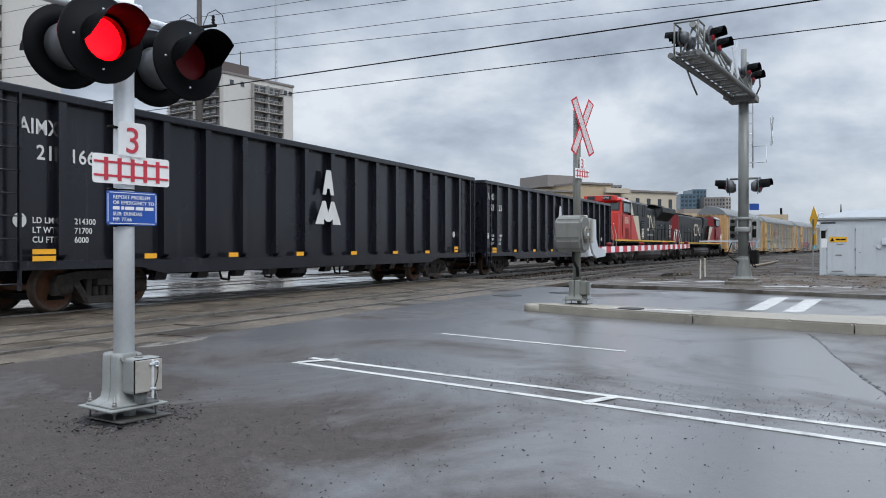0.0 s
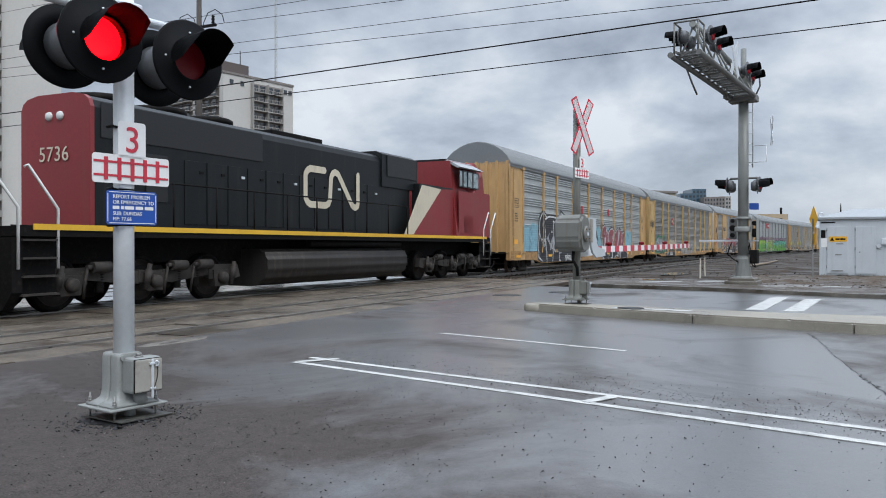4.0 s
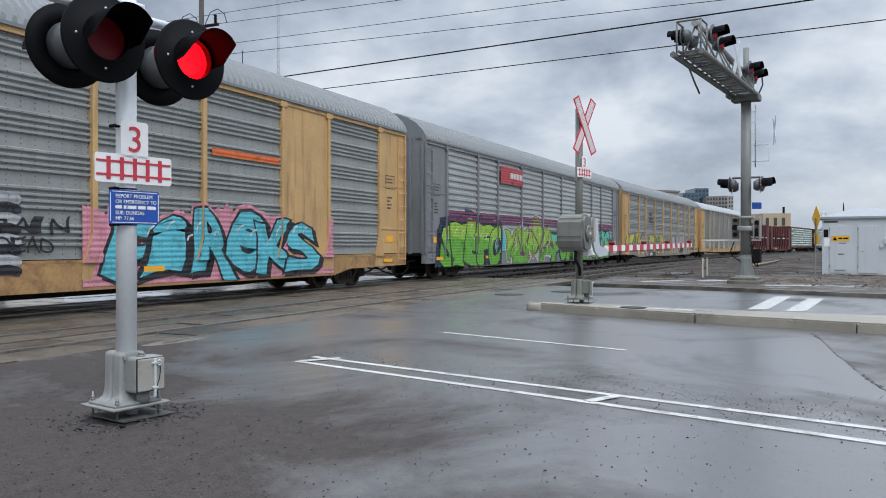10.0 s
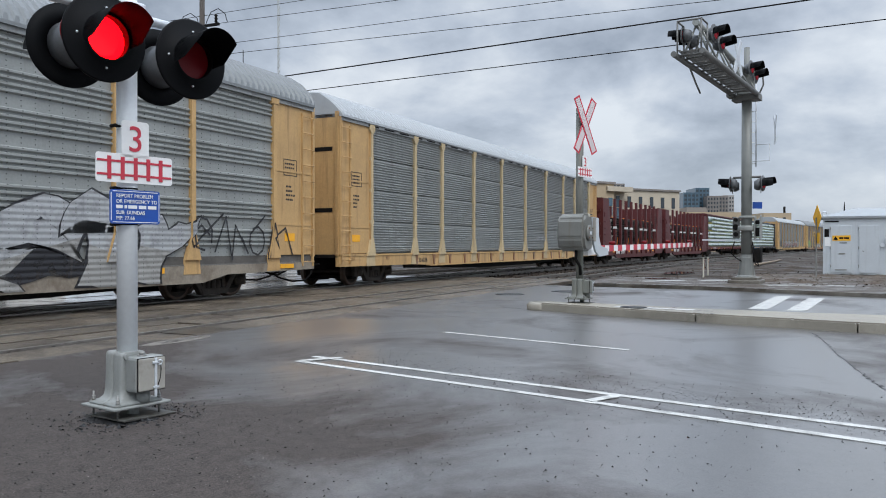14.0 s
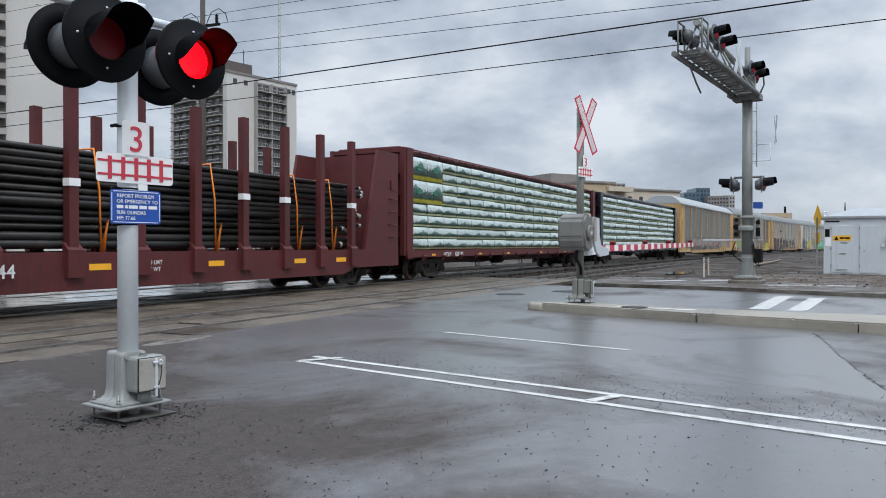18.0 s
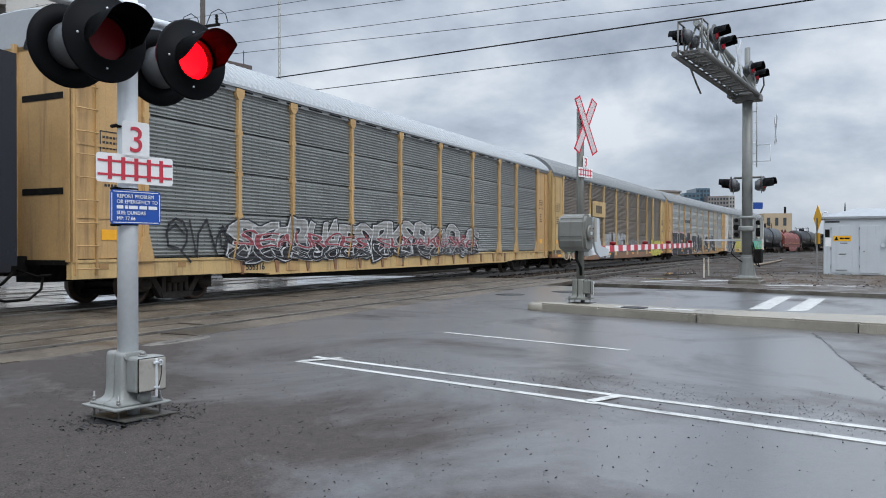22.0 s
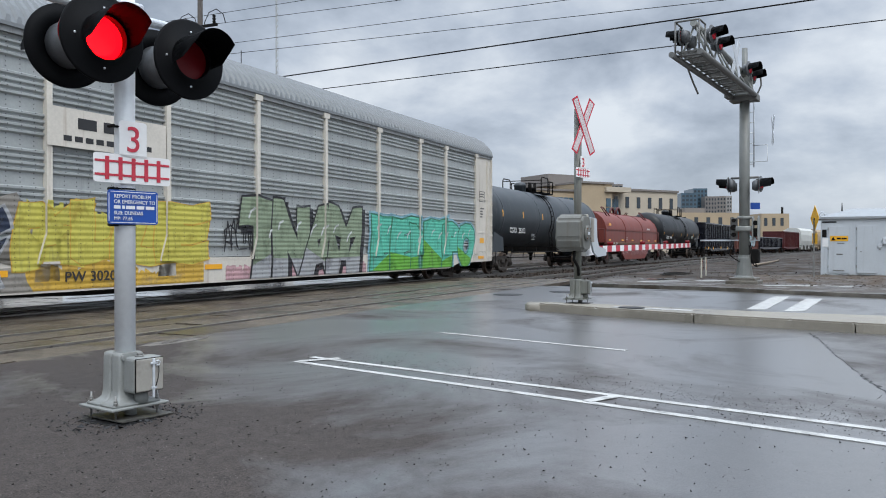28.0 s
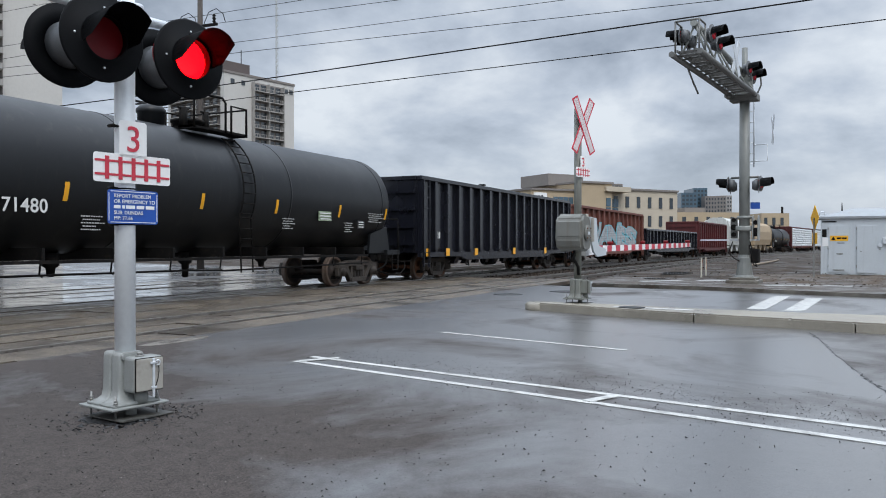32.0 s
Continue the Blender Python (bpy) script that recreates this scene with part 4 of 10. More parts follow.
for x, z in ((-0.19, 1.31), (-0.01, 1.31), (-0.19, 1.49), (-0.01, 1.49)):
    bm = NEW()
    rod(bm, (x, -0.365, z), (x, -0.34, z), 0.014, 8)
    part("cover_bolt", bm, RUST, mech)
bm = NEW()
box(bm, -0.15, -0.05, -0.357, -0.350, 1.37, 1.43)
part("maker_plate", bm, GALV, mech)
for y in (-0.12, 0.12):
    bm = NEW()
    rod(bm, (0.30, y, 1.62), (0.36, y, 1.62), 0.05, 10)
    part("pivot_bolt", bm, RUST, mech)
bm = NEW()
pipe(bm, [(-0.2, 0.0, 1.03), (-0.22, 0.0, 0.85), (-0.12, -0.05, 0.70), (-0.07, -0.04, 0.55)], 0.03, 8)
part("conduit", bm, IRON, gate)
bm = NEW()
rod(bm, (0.2, 0, 1.42), (0.36, 0, 1.42), 0.10, 16)
box(bm, 0.20, 0.30, -0.22, 0.22, 1.14, 1.78, 0.02)
part("pivot", bm, mk("tan_grey_paint", (0.45, 0.42, 0.36), 0.5, 0, 0.1, 5), mech)
bm = NEW()
prism(bm, [(0.31, 1.70), (0.50, 1.70), (0.52, 1.30), (1.05, 1.10), (1.05, 0.98), (0.55, 0.96), (0.34, 1.28)], -0.09, 0.09)
part("arm_bracket", bm, WHITE, mech)
arm = part("gate_arm", bm_arm := mesh_of("gate_arm", (lambda b: (box(b, 1.0, 11.0, -0.02, 0.02, 0.97, 1.10), b)[1])(NEW()), WHITE), None, gate, "white gate arm", at=pose(0, 0, 0, 0, -0.5, 0))
for i in range(15):
    bm = NEW()
    x = 1.25 + 0.66 * i
    box(bm, x, x + 0.33, -0.025, 0.025, 0.968, 1.102)
    part("red_stripe", bm, REDSIGN, arm)
for x in (2.2, 5.0, 7.6, 10.6):
    bm = NEW()
    lathe(bm, [(0.0, -0.07), (0.035, -0.06), (0.045, 0.0), (0.035, 0.06), (0.0, 0.07)], 12, "y", (x, 0, 1.145))
    part("arm_lamp", bm, LENS_OFF, arm, "small red arm lamp")


# ---- cantilever signal across the far lanes ----
GANTRY = (25.44, 1.89)
gan = thing("cantilever_signal", "grey steel cantilever signal mast with lamps over the road", "crossing signal", pose(GANTRY[0], GANTRY[1], 0.06, 0, 0, 172.6))
# local +x runs out along the cantilever
DGREY = mk("weathered_grey_steel", (0.145, 0.145, 0.138), 0.5, 0.2, 0.15, 4.0, dirt=(0.11, 0.10, 0.09), dirt_amount=0.2, bump=0.1)
POLEGREY = mk("dull_green_grey_paint", (0.185, 0.192, 0.18), 0.5, 0.1, 0.12, 4.0, dirt=(0.13, 0.12, 0.10), dirt_amount=0.25, streak=True, bump=0.1)
bm = NEW()
rod(bm, (0, 0, 0.3), (0, 0, 5.95), 0.158, 24, 0.145)
rod(bm, (0, 0, 5.95), (0, 0, 7.2), 0.085, 16)
part("pole", bm, POLEGREY, gan)
bm = NEW()
lathe(bm, [(0.30, 0.20), (0.285, 0.24), (0.25, 0.28), (0.20, 0.66), (0.19, 0.80), (0.172, 0.84), (0.165, 0.90)], 14, "z", smooth=False)
part("cast_base", bm, POLEGREY, gan, "tapered grey cast base")
bm = NEW()
box(bm, -0.46, 0.46, -0.46, 0.46, -0.1, 0.14, 0.03)
box(bm, -0.38, 0.38, -0.38, 0.38, 0.13, 0.22, 0.02)
part("footing", bm, DAMPKERB, gan, "stepped dirty concrete footing")
ZT = 5.73
for y in (-0.332, 0.332):
    bm = NEW()
    rod(bm, (-0.19, y, ZT), (6.44, y, ZT), 0.07, 12)
    part("lower_chord", bm, DGREY, gan)
bm = NEW()
rod(bm, (-0.2, 0, 6.36), (5.75, 0, 6.60), 0.085, 14)
part("upper_chord", bm, GREYPAINT, gan)
for i in range(13):
    x = 0.3 + 0.49 * i
    bm = NEW()
    rod(bm, (x, -0.332, ZT), (x + (0.25 if i % 2 else 0), 0.332, ZT), 0.026, 8)
    part("lattice", bm, DGREY, gan)
for i in range(7):
    x = 0.2 + 0.92 * i
    for y in (-0.332, 0.332):
        bm = NEW()
        rod(bm, (x, y, ZT), (x + 0.45 if i % 2 else x - 0.1, 0, 6.40 + 0.035 * i), 0.028, 8)
        part("strut", bm, GREYPAINT, gan)
walkway = part("walkway", (lambda b: (box(b, 0.2, 6.35, 0.20, 0.24, ZT + 0.05, ZT + 0.10), box(b, 0.2, 6.35, -0.24, -0.20, ZT + 0.05, ZT + 0.10), b)[2])(NEW()), DGREY, gan, "open grating walkway")
grate = mesh_of("grating_bar", (lambda b: (box(b, 0, 0.045, -0.24, 0.24, ZT + 0.07, ZT + 0.09), b)[1])(NEW()), DGREY)
for i in range(62):
    part("grating_bar", grate, None, walkway, at=pose(0.3 + 0.097 * i, 0, 0))
for y in (-0.28, 0.28):
    for x in (5.75, 6.3):
        bm = NEW()
        rod(bm, (x, y, ZT), (x, y, 6.52), 0.022, 6)
        part("rail_post", bm, DGREY, gan)
    bm = NEW()
    rod(bm, (5.75, y, 6.52), (6.3, y, 6.52), 0.022, 6)
    part("guard_rail", bm, DGREY, gan)
bm = NEW()
rod(bm, (6.3, -0.28, 6.52), (6.3, 0.28, 6.52), 0.026, 6)
part("guard_rail", bm, DGREY, gan)
bm = NEW()
pipe(bm, [(5.0, -0.36, ZT), (4.4, -0.36, ZT - 0.32), (3.95, -0.36, ZT - 0.52)], 0.026)
part("loose_brace", bm, DGREY, gan)
bm = NEW()
box(bm, -0.25, 0.24, -0.40, 0.40, ZT - 0.16, ZT + 0.02, 0.02)
part("clamp_plate", bm, DGREY, gan)
bm = NEW()
box(bm, 0.10, 0.16, -0.26, 0.26, ZT + 0.05, 6.55, 0.01)
part("gusset_plate", bm, GREYPAINT, gan, "upright grey mounting plate")
bm = NEW()
pipe(bm, [(-0.25, 0.30, ZT + 0.05), (-0.30, 0.42, ZT + 0.35), (-0.20, 0.42, ZT + 0.60)], 0.025, 8)
part("cable_conduit", bm, DGREY, gan)
bm = NEW()
box(bm, 0.35, 0.80, -0.42, -0.30, ZT - 0.12, ZT - 0.02, 0.01)
part("clamp_foot", bm, DGREY, gan)
# pairs of lamps face the road both ways
for x, z in ((4.95, 6.47), (4.25, 6.36), (0.62, 6.42), (0.00, 6.32)):
    lamp_unit(gan, pose(x, 0.26, z, 0, 0, 172), None, 0.24, 0.150, 0.33, HOUSING)
for x in (5.75, 5.15):
    lamp_unit(gan, pose(x, -0.30, 6.30, 0, 0, 0), None, 0.24, 0.150, 0.33, HOUSING)
for x, z0, z1 in ((4.95, 6.45, 6.50), (0.3, 6.42, 6.36)):
    bm = NEW()
    rod(bm, (x, -0.26, z0), (x, 0.22, z1), 0.03, 8)
    part("lamp_bracket", bm, DGREY, gan)
lamp_unit(gan, pose(-0.10, 0.46, 3.06, 0, 0, 172), None, 0.24, 0.150, 0.33, HOUSING)
lamp_unit(gan, pose(0.10, 0.44, 3.00, 0, 0, 192), None, 0.24, 0.150, 0.33, HOUSING)
lamp_unit(gan, pose(0.10, -0.46, 3.06, 0, 0, 4), None, 0.24, 0.150, 0.33, HOUSING)
lamp_unit(gan, pose(-0.10, -0.44, 3.00, 0, 0, 14), None, 0.24, 0.150, 0.33, HOUSING)
bm = NEW()
rod(bm, (-0.05, -0.40, 3.26), (-0.05, 0.40, 3.26), 0.035, 10)
for y in (-0.40, 0.40):
    rod(bm, (-0.05, y, 3.26), (-0.05, y, 3.0), 0.03, 8)
part("lamp_crossarm", bm, DGREY, gan)
ladder = part("ladder", (lambda b: (rod(b, (-0.36, -0.2, 3.6), (-0.36, -0.2, 6.3), 0.018, 6), rod(b, (-0.36, 0.2, 3.6), (-0.36, 0.2, 6.3), 0.018, 6), b)[2])(NEW()), GALV, gan, "thin steel ladder")
for i in range(9):
    bm = NEW()
    rod(bm, (-0.36, -0.2, 3.7 + 0.32 * i), (-0.36, 0.2, 3.7 + 0.32 * i), 0.014, 6)
    part("rung", bm, GALV, ladder)
bm = NEW()
pipe(bm, [(-0.2, 0, 3.75), (-0.2, 0.62, 3.75), (-0.2, 0.62, 4.25), (-0.2, 0.2, 4.25)], 0.014)
part("cage_loop", bm, GALV, gan)
crossbuck(gan, pose(-0.34, 0.74, 4.70, 0, 0, 198), 0.95, False)
crossbuck(gan, pose(2.6, 0.30, 6.35, 0, 0, 172), 1.1, False)
bm = NEW()
sign_plate(bm, 0.30, 0.20, 0.02)
part("notice_plate", bm, BLUESIGN, gan, "small blue notice", at=pose(-0.16, 0.28, 2.40, 0, 0, 125))
# gate machine clamped round the pole
bm = NEW()
lathe(bm, [(0.25, 1.62), (0.26, 1.66), (0.26, 1.74), (0.25, 1.78)], 20, "z")
lathe(bm, [(0.20, 2.00), (0.21, 2.02), (0.21, 2.06), (0.20, 2.08)], 20, "z")
machine = part("gate_machine", bm, GREYPAINT, gan, "galvanised clamp collars round the pole")
for y in (0.24, 0.40):
    bm = NEW()
    prism(bm, [(-0.14, 1.40), (0.16, 1.36), (0.14, 2.02), (0.02, 2.10), (-0.14, 1.98)], y, y + 0.03)
    part("side_plate", bm, GREYPAINT, machine, "galvanised side plate")
bm = NEW()
box(bm, -0.12, 0.12, 0.275, 0.395, 1.46, 1.72, 0.03)
rod(bm, (-0.16, 0.33, 1.88), (0.10, 0.33, 1.88), 0.07, 12)
part("drive_motor", bm, IRON, machine, "dark motor between the plates")
for z, k in ((1.52, 0.07), (1.74, 0.09), (1.96, 0.06)):
    bm = NEW()
    rod(bm, (-0.12, -0.30, z), (0.10, -0.30, z), k, 12)
    part("cam_disc", bm, IRON, machine)
bm = NEW()
box(bm, -0.05, 0.05, -0.40, -0.20, 1.40, 2.04, 0.02)
part("lever", bm, DGREY, machine)
bm = NEW()
box(bm, -0.24, 0.06, 0.19, 0.42, 0.66, 1.08, 0.03)
part("cable_box", bm, IRON, gan)
bm = NEW()
box(bm, -0.025, 0.025, -1.32, 0.44, 1.33, 1.375)
part("counterweight_arm", bm, GALV, gan, "short pale counterweight arm beside the pole")
bm = NEW()
pipe(bm, [(-0.20, 0.12, 1.3), (-0.34, 0.2, 0.8), (-0.1, 0.34, 0.55), (0.2, 0.3, 0.62), (0.3, 0.2, 1.2)], 0.018)
pipe(bm, [(0.2, -0.3, 1.3), (0.3, -0.4, 0.95), (0.25, -0.25, 0.8), (0.2, -0.1, 0.7)], 0.016)
part("cable", bm, IRON, gan)

# ---- equipment cabinet, markers, warning sign ----
cab = thing("equipment_cabinet", "pale grey steel signal equipment cabinet on short legs", "equipment cabinet", pose(33.7, -0.27, 0.0, 0, 0, -91))
bm = NEW()
box(bm, 0, 3.4, 0, 2.0, 0.12, 2.28, 0.01)
part("body", bm, CABW, cab)
bm = NEW()
box(bm, -0.08, 3.48, -0.08, 2.08, 2.28, 2.36)
lo, hi = [bm.verts.new(p) for p in ((-0.06, -0.06, 2.361), (3.46, -0.06, 2.361), (3.46, 2.06, 2.361), (-0.06, 2.06, 2.361))], [bm.verts.new(p) for p in ((1.1, 0.95, 2.70), (2.3, 0.95, 2.70), (2.3, 1.05, 2.70), (1.1, 1.05, 2.70))]
for i in range(4):
    bm.faces.new((lo[i], lo[(i + 1) % 4], hi[(i + 1) % 4], hi[i]))
bm.faces.new(hi)
part("roof", bm, mk("dull_cabinet_roof", (0.30, 0.32, 0.335), 0.5, 0.1, 0.12, 2.0, dirt=(0.28, 0.28, 0.27), dirt_amount=0.3), cab, "low hipped metal roof")
for x0, x1 in ((0.27, 0.99), (1.24, 1.92)):
    bm = NEW()
    box(bm, x0, x1, -0.03, 0.0, 0.20, 2.00, 0.006)
    d = part("door", bm, CABW, cab, "pale grey steel door")
    for z in (0.45, 1.15, 1.9):
        bm = NEW()
        rod(bm, (x0 - 0.01, -0.03, z - 0.06), (x0 - 0.01, -0.03, z + 0.06), 0.015, 6)
        part("hinge", bm, GREYPAINT, d)
bm = NEW()
box(bm, 0.33, 0.95, -0.040, -0.031, 1.42, 1.62)
part("warning_label", bm, YELLOWSIGN, cab, "yellow warning label with dark writing")
bm = NEW()
for a, w in ((0.56, 0.14), (0.72, 0.18)):
    box(bm, a, a + w, -0.044, -0.041, 1.49, 1.55)
prism(bm, [(0.36, 1.45), (0.52, 1.45), (0.44, 1.59)], -0.044, -0.041)
part("label_writing", bm, IRON, cab)
for x, z, w, h, mt in ((0.13, 1.72, 0.16, 0.30, IRON), (0.20, 1.38, 0.28, 0.34, WHITE), (0.3, 2.16, 0.5, 0.05, IRON)):
    bm = NEW()
    box(bm, x - w / 2, x + w / 2, -0.012, -0.002, z - h / 2, z + h / 2)
    part("notice", bm, mt, cab)
for x, z, w in ((0.66, 0.92, 0.22), (0.62, 0.30, 0.4), (1.38, 1.02, 0.05), (0.70, 1.34, 0.25)):
    bm = NEW()
    box(bm, x - w / 2, x + w / 2, -0.045, -0.030, z - 0.02, z + 0.02, 0.004)
    part("handle", bm, DULLZINC, cab)
bm = NEW()
rod(bm, (2.02, -0.06, 1.25), (2.02, 0, 1.25), 0.08, 12)
box(bm, 2.1, 2.36, -0.10, 0.0, 1.30, 1.55, 0.02)
part("latch", bm, GALV, cab)
for x in (0.05, 3.3):
    bm = NEW()
    lathe(bm, [(0.085, -0.02), (0.105, 0.0), (0.085, 0.02), (0.065, 0.0), (0.085, -0.02)], 16, "y", (x, 0.1, 2.47))
    part("lifting_eye", bm, GALV, cab)
bm = NEW()
rod(bm, (0.75, 1.0, 2.5), (0.75, 1.0, 2.95), 0.035, 8, 0.012)
part("antenna", bm, IRON, cab)
bm = NEW()
for x in (0.3, 1.8, 3.1):
    for y in (0.2, 1.8):
        box(bm, x - 0.06, x + 0.06, y - 0.06, y + 0.06, 0.0, 0.24)
part("leg", bm, IRON, cab)
CREAM_POST = mk("weathered_cream_plastic", (0.50, 0.47, 0.40), 0.5, 0, 0.1, 6)
CONE = mk("faded_orange_sheeting", (0.42, 0.13, 0.05), 0.5, 0, 0.15, 8)
for x, y, a in ((30.81, 3.81, 4), (32.3, 3.82, -3)):
    th = thing("marker_post", "short cream marker post with an orange band", "marker post", pose(x, y, 0.0, 0, a, 0), "marker posts")
    bm = NEW()
    box(bm, -0.04, 0.04, -0.025, 0.025, 0.0, 0.78, 0.006)
    part("post", bm, CREAM_POST, th)
    bm = NEW()
    box(bm, -0.020, 0.020, -0.029, 0.029, 0.30, 0.70)
    part("orange_band", bm, CONE, th)
ws = thing("warning_sign", "yellow diamond warning sign on a slim post", "road sign", pose(29.85, -0.05, 0.0, 0, 0, 18))
bm = NEW()
box(bm, -0.022, 0.022, 0.0, 0.04, 0.05, 2.2)
part("post", bm, DULLZINC, ws)
bm = NEW()
prism(bm, [(0, 1.75), (0.44, 2.2), (0, 2.65), (-0.44, 2.2)], -0.012, -0.004)
part("diamond", bm, YELLOWSIGN, ws)
bm = NEW()
prism(bm, [(-0.04, 1.95), (0.04, 1.95), (0.10, 2.30), (0.02, 2.45), (-0.08, 2.25)], -0.018, -0.013)
part("symbol", bm, IRON, ws)
bm = NEW()
box(bm, -0.24, 0.24, -0.012, -0.004, 1.30, 1.68)
part("lower_plate", bm, YELLOWSIGN, ws)

# ---- overhead line ----
pole = thing("utility_pole", "tall weathered wooden utility pole with crossarm", "utility pole", pose(31.8, 29.3, 0))
bm = NEW()
rod(bm, (0, 0, -0.3), (0, 0, 15.2), 0.20, 14, 0.13)
part("post", bm, mk("weathered_pole_wood", (0.06, 0.05, 0.043), 0.8, 0, 0.3, 4, bump=0.3), pole)
bm = NEW()
box(bm, -0.06, 0.06, -1.15, 1.15, 12.75, 12.88)
part("crossarm", bm, IRON, pole)
for y, z in ((-0.95, 12.88), (0.95, 12.88), (0.0, 15.2)):
    bm = NEW()
    lathe(bm, [(0.03, z), (0.10, z + 0.08), (0.05, z + 0.16), (0.11, z + 0.24), (0.05, z + 0.32), (0.10, z + 0.40), (0.03, z + 0.47), (0, z + 0.48)], 10, "z", (0, y, 0))
    part("insulator", bm, IRON, pole)
for y in (-0.95, 0.95):
    bm = NEW()
    pipe(bm, [(0, y - 0.75, 12.86), (0, y - 0.6, 13.30), (0, y - 0.15, 13.62), (0, y + 0.35, 13.50), (0, y + 0.62, 13.05), (0, y + 0.7, 12.86)], 0.022, 6)
    part("jumper", bm, IRON, pole)
bm = NEW()
rod(bm, (0.35, -0.1, 10.2), (0.35, -0.1, 11.1), 0.24, 14)
part("transformer", bm, GREYPAINT, pole)
# height at the pole, at the span's near end and at the far side's next pole, thickness
for z, near, far, r in ((13.37, 12.95, 13.75, 0.013), (12.87, 11.25, 12.4, 0.013), (11.74, 11.0, 13.0, 0.013), (11.22, 9.72, 12.4, 0.014), (9.56, 11.47, 9.0, 0.030), (8.75, 10.0, 8.2, 0.020), (15.6, 14.6, 15.6, 0.012)):
    bm = NEW()
    pipe(bm, [(31.8, 29.3 - 76 * i / 24, z + (near - z) * i / 24) for i in range(25)], r, 5)
    pipe(bm, [(31.8, 29.3, z), (31.8, 52, z + 0.47 * (far - z)), (31.8, 78, far)], r, 5)
    solid("overhead_wire", bm, IRON, "dark overhead wire strung between poles", "wire")


# ---- buildings in the distance ----
BRICK_WHITE = mk("pale_render", (0.53, 0.515, 0.485), 0.8, 0, 0.06, 0.15, dirt=(0.42, 0.40, 0.37), dirt_amount=0.1, streak=True)
BALC = mk("balcony_concrete", (0.33, 0.315, 0.295), 0.8, 0, 0.1, 0.3)
# darker tone for the flank recesses and the side wing
BALC_DARK = mk("darker_flank_wall", (0.12, 0.105, 0.095), 0.8, 0, 0.15, 0.4)
BRICK_TAN = mk("tan_brick", (0.42, 0.33, 0.22), 0.8, 0, 0.08, 0.4)
BRICK_TAN2 = mk("pale_stone_band", (0.48, 0.42, 0.33), 0.8, 0, 0.08, 0.4)
PENT = mk("brown_metal_cladding", (0.10, 0.08, 0.075), 0.7, 0, 0.1, 0.4)
WIN = glass_mat("window_glass", (0.03, 0.04, 0.05), 0.08)
GLASSBLUE = glass_mat("blue_tower_glass", (0.06, 0.11, 0.15), 0.12)
FARCON = mk("far_concrete", (0.21, 0.19, 0.175), 0.85, 0, 0.1, 0.1)


def far_pose(x, y, ang):
    return pose(x, y, -0.3, 0, 0, ang)


apt = thing("apartment_tower", "pale sixteen-storey apartment tower with brown balconies", "apartment building", far_pose(156.7, 136.4, -12.5))
bm = NEW()
box(bm, 0, 23.4, 0.0, 25, 0, 46)
part("wall", bm, BRICK_WHITE, apt)
bm = NEW()
box(bm, -0.2, 23.6, -0.2, 25.2, 46, 46.6)
part("roof_edge", bm, FARCON, apt)
bm = NEW()
box(bm, 2.5, 12, 5, 18, 46.6, 50.5)
part("penthouse", bm, PENT, apt, "brown metal-clad rooftop plant room")
bm = NEW()
for x, z in ((6, 3.0), (11.5, 5.0)):
    rod(bm, (x, 8, 50), (x, 8, 50 + z), 0.12, 6)
part("antenna", bm, IRON, apt)
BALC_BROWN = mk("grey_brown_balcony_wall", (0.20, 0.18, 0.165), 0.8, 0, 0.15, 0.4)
slab = mesh_of("balcony_slab", (lambda b: (box(b, 0, 10.2, -1.3, 0.0, 0.0, 0.22), b)[1])(NEW()), BALC)
rail = mesh_of("balcony_rail", (lambda b: (box(b, 0, 10.2, -1.3, -1.24, 0.95, 1.05), [box(b, 0.3 + 0.6 * i, 0.38 + 0.6 * i, -1.29, -1.25, 0.22, 0.95) for i in range(17)], b)[2])(NEW()), BALC)
back = mesh_of("recess_wall", (lambda b: (box(b, 0, 10.2, -0.08, 0.0, 0.22, 2.44), b)[1])(NEW()), BALC_BROWN)
win = mesh_of("window", (lambda b: (box(b, 0, 1.7, -0.16, -0.09, 0.4, 2.05), b)[1])(NEW()), WIN)
small = mesh_of("small_window", (lambda b: (box(b, 0, 1.1, -0.16, 0.0, 0.7, 1.9), b)[1])(NEW()), WIN)
fin = mesh_of("party_wall", (lambda b: (box(b, -0.1, 0.1, -1.3, -0.09, 0.22, 2.44), b)[1])(NEW()), BALC)
lslab = mesh_of("side_balcony_slab", (lambda b: (box(b, -1.3, 0, 0, 10.4, 0, 0.22), b)[1])(NEW()), BALC)
lrail = mesh_of("side_balcony_rail", (lambda b: (box(b, -1.3, -1.24, 0, 10.4, 0.85, 1.05), b)[1])(NEW()), BALC)
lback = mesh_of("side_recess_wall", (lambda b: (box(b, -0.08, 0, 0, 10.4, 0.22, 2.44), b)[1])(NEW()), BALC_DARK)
lwin = mesh_of("side_window", (lambda b: (box(b, -0.16, -0.09, 0, 1.7, 0.4, 2.05), b)[1])(NEW()), WIN)
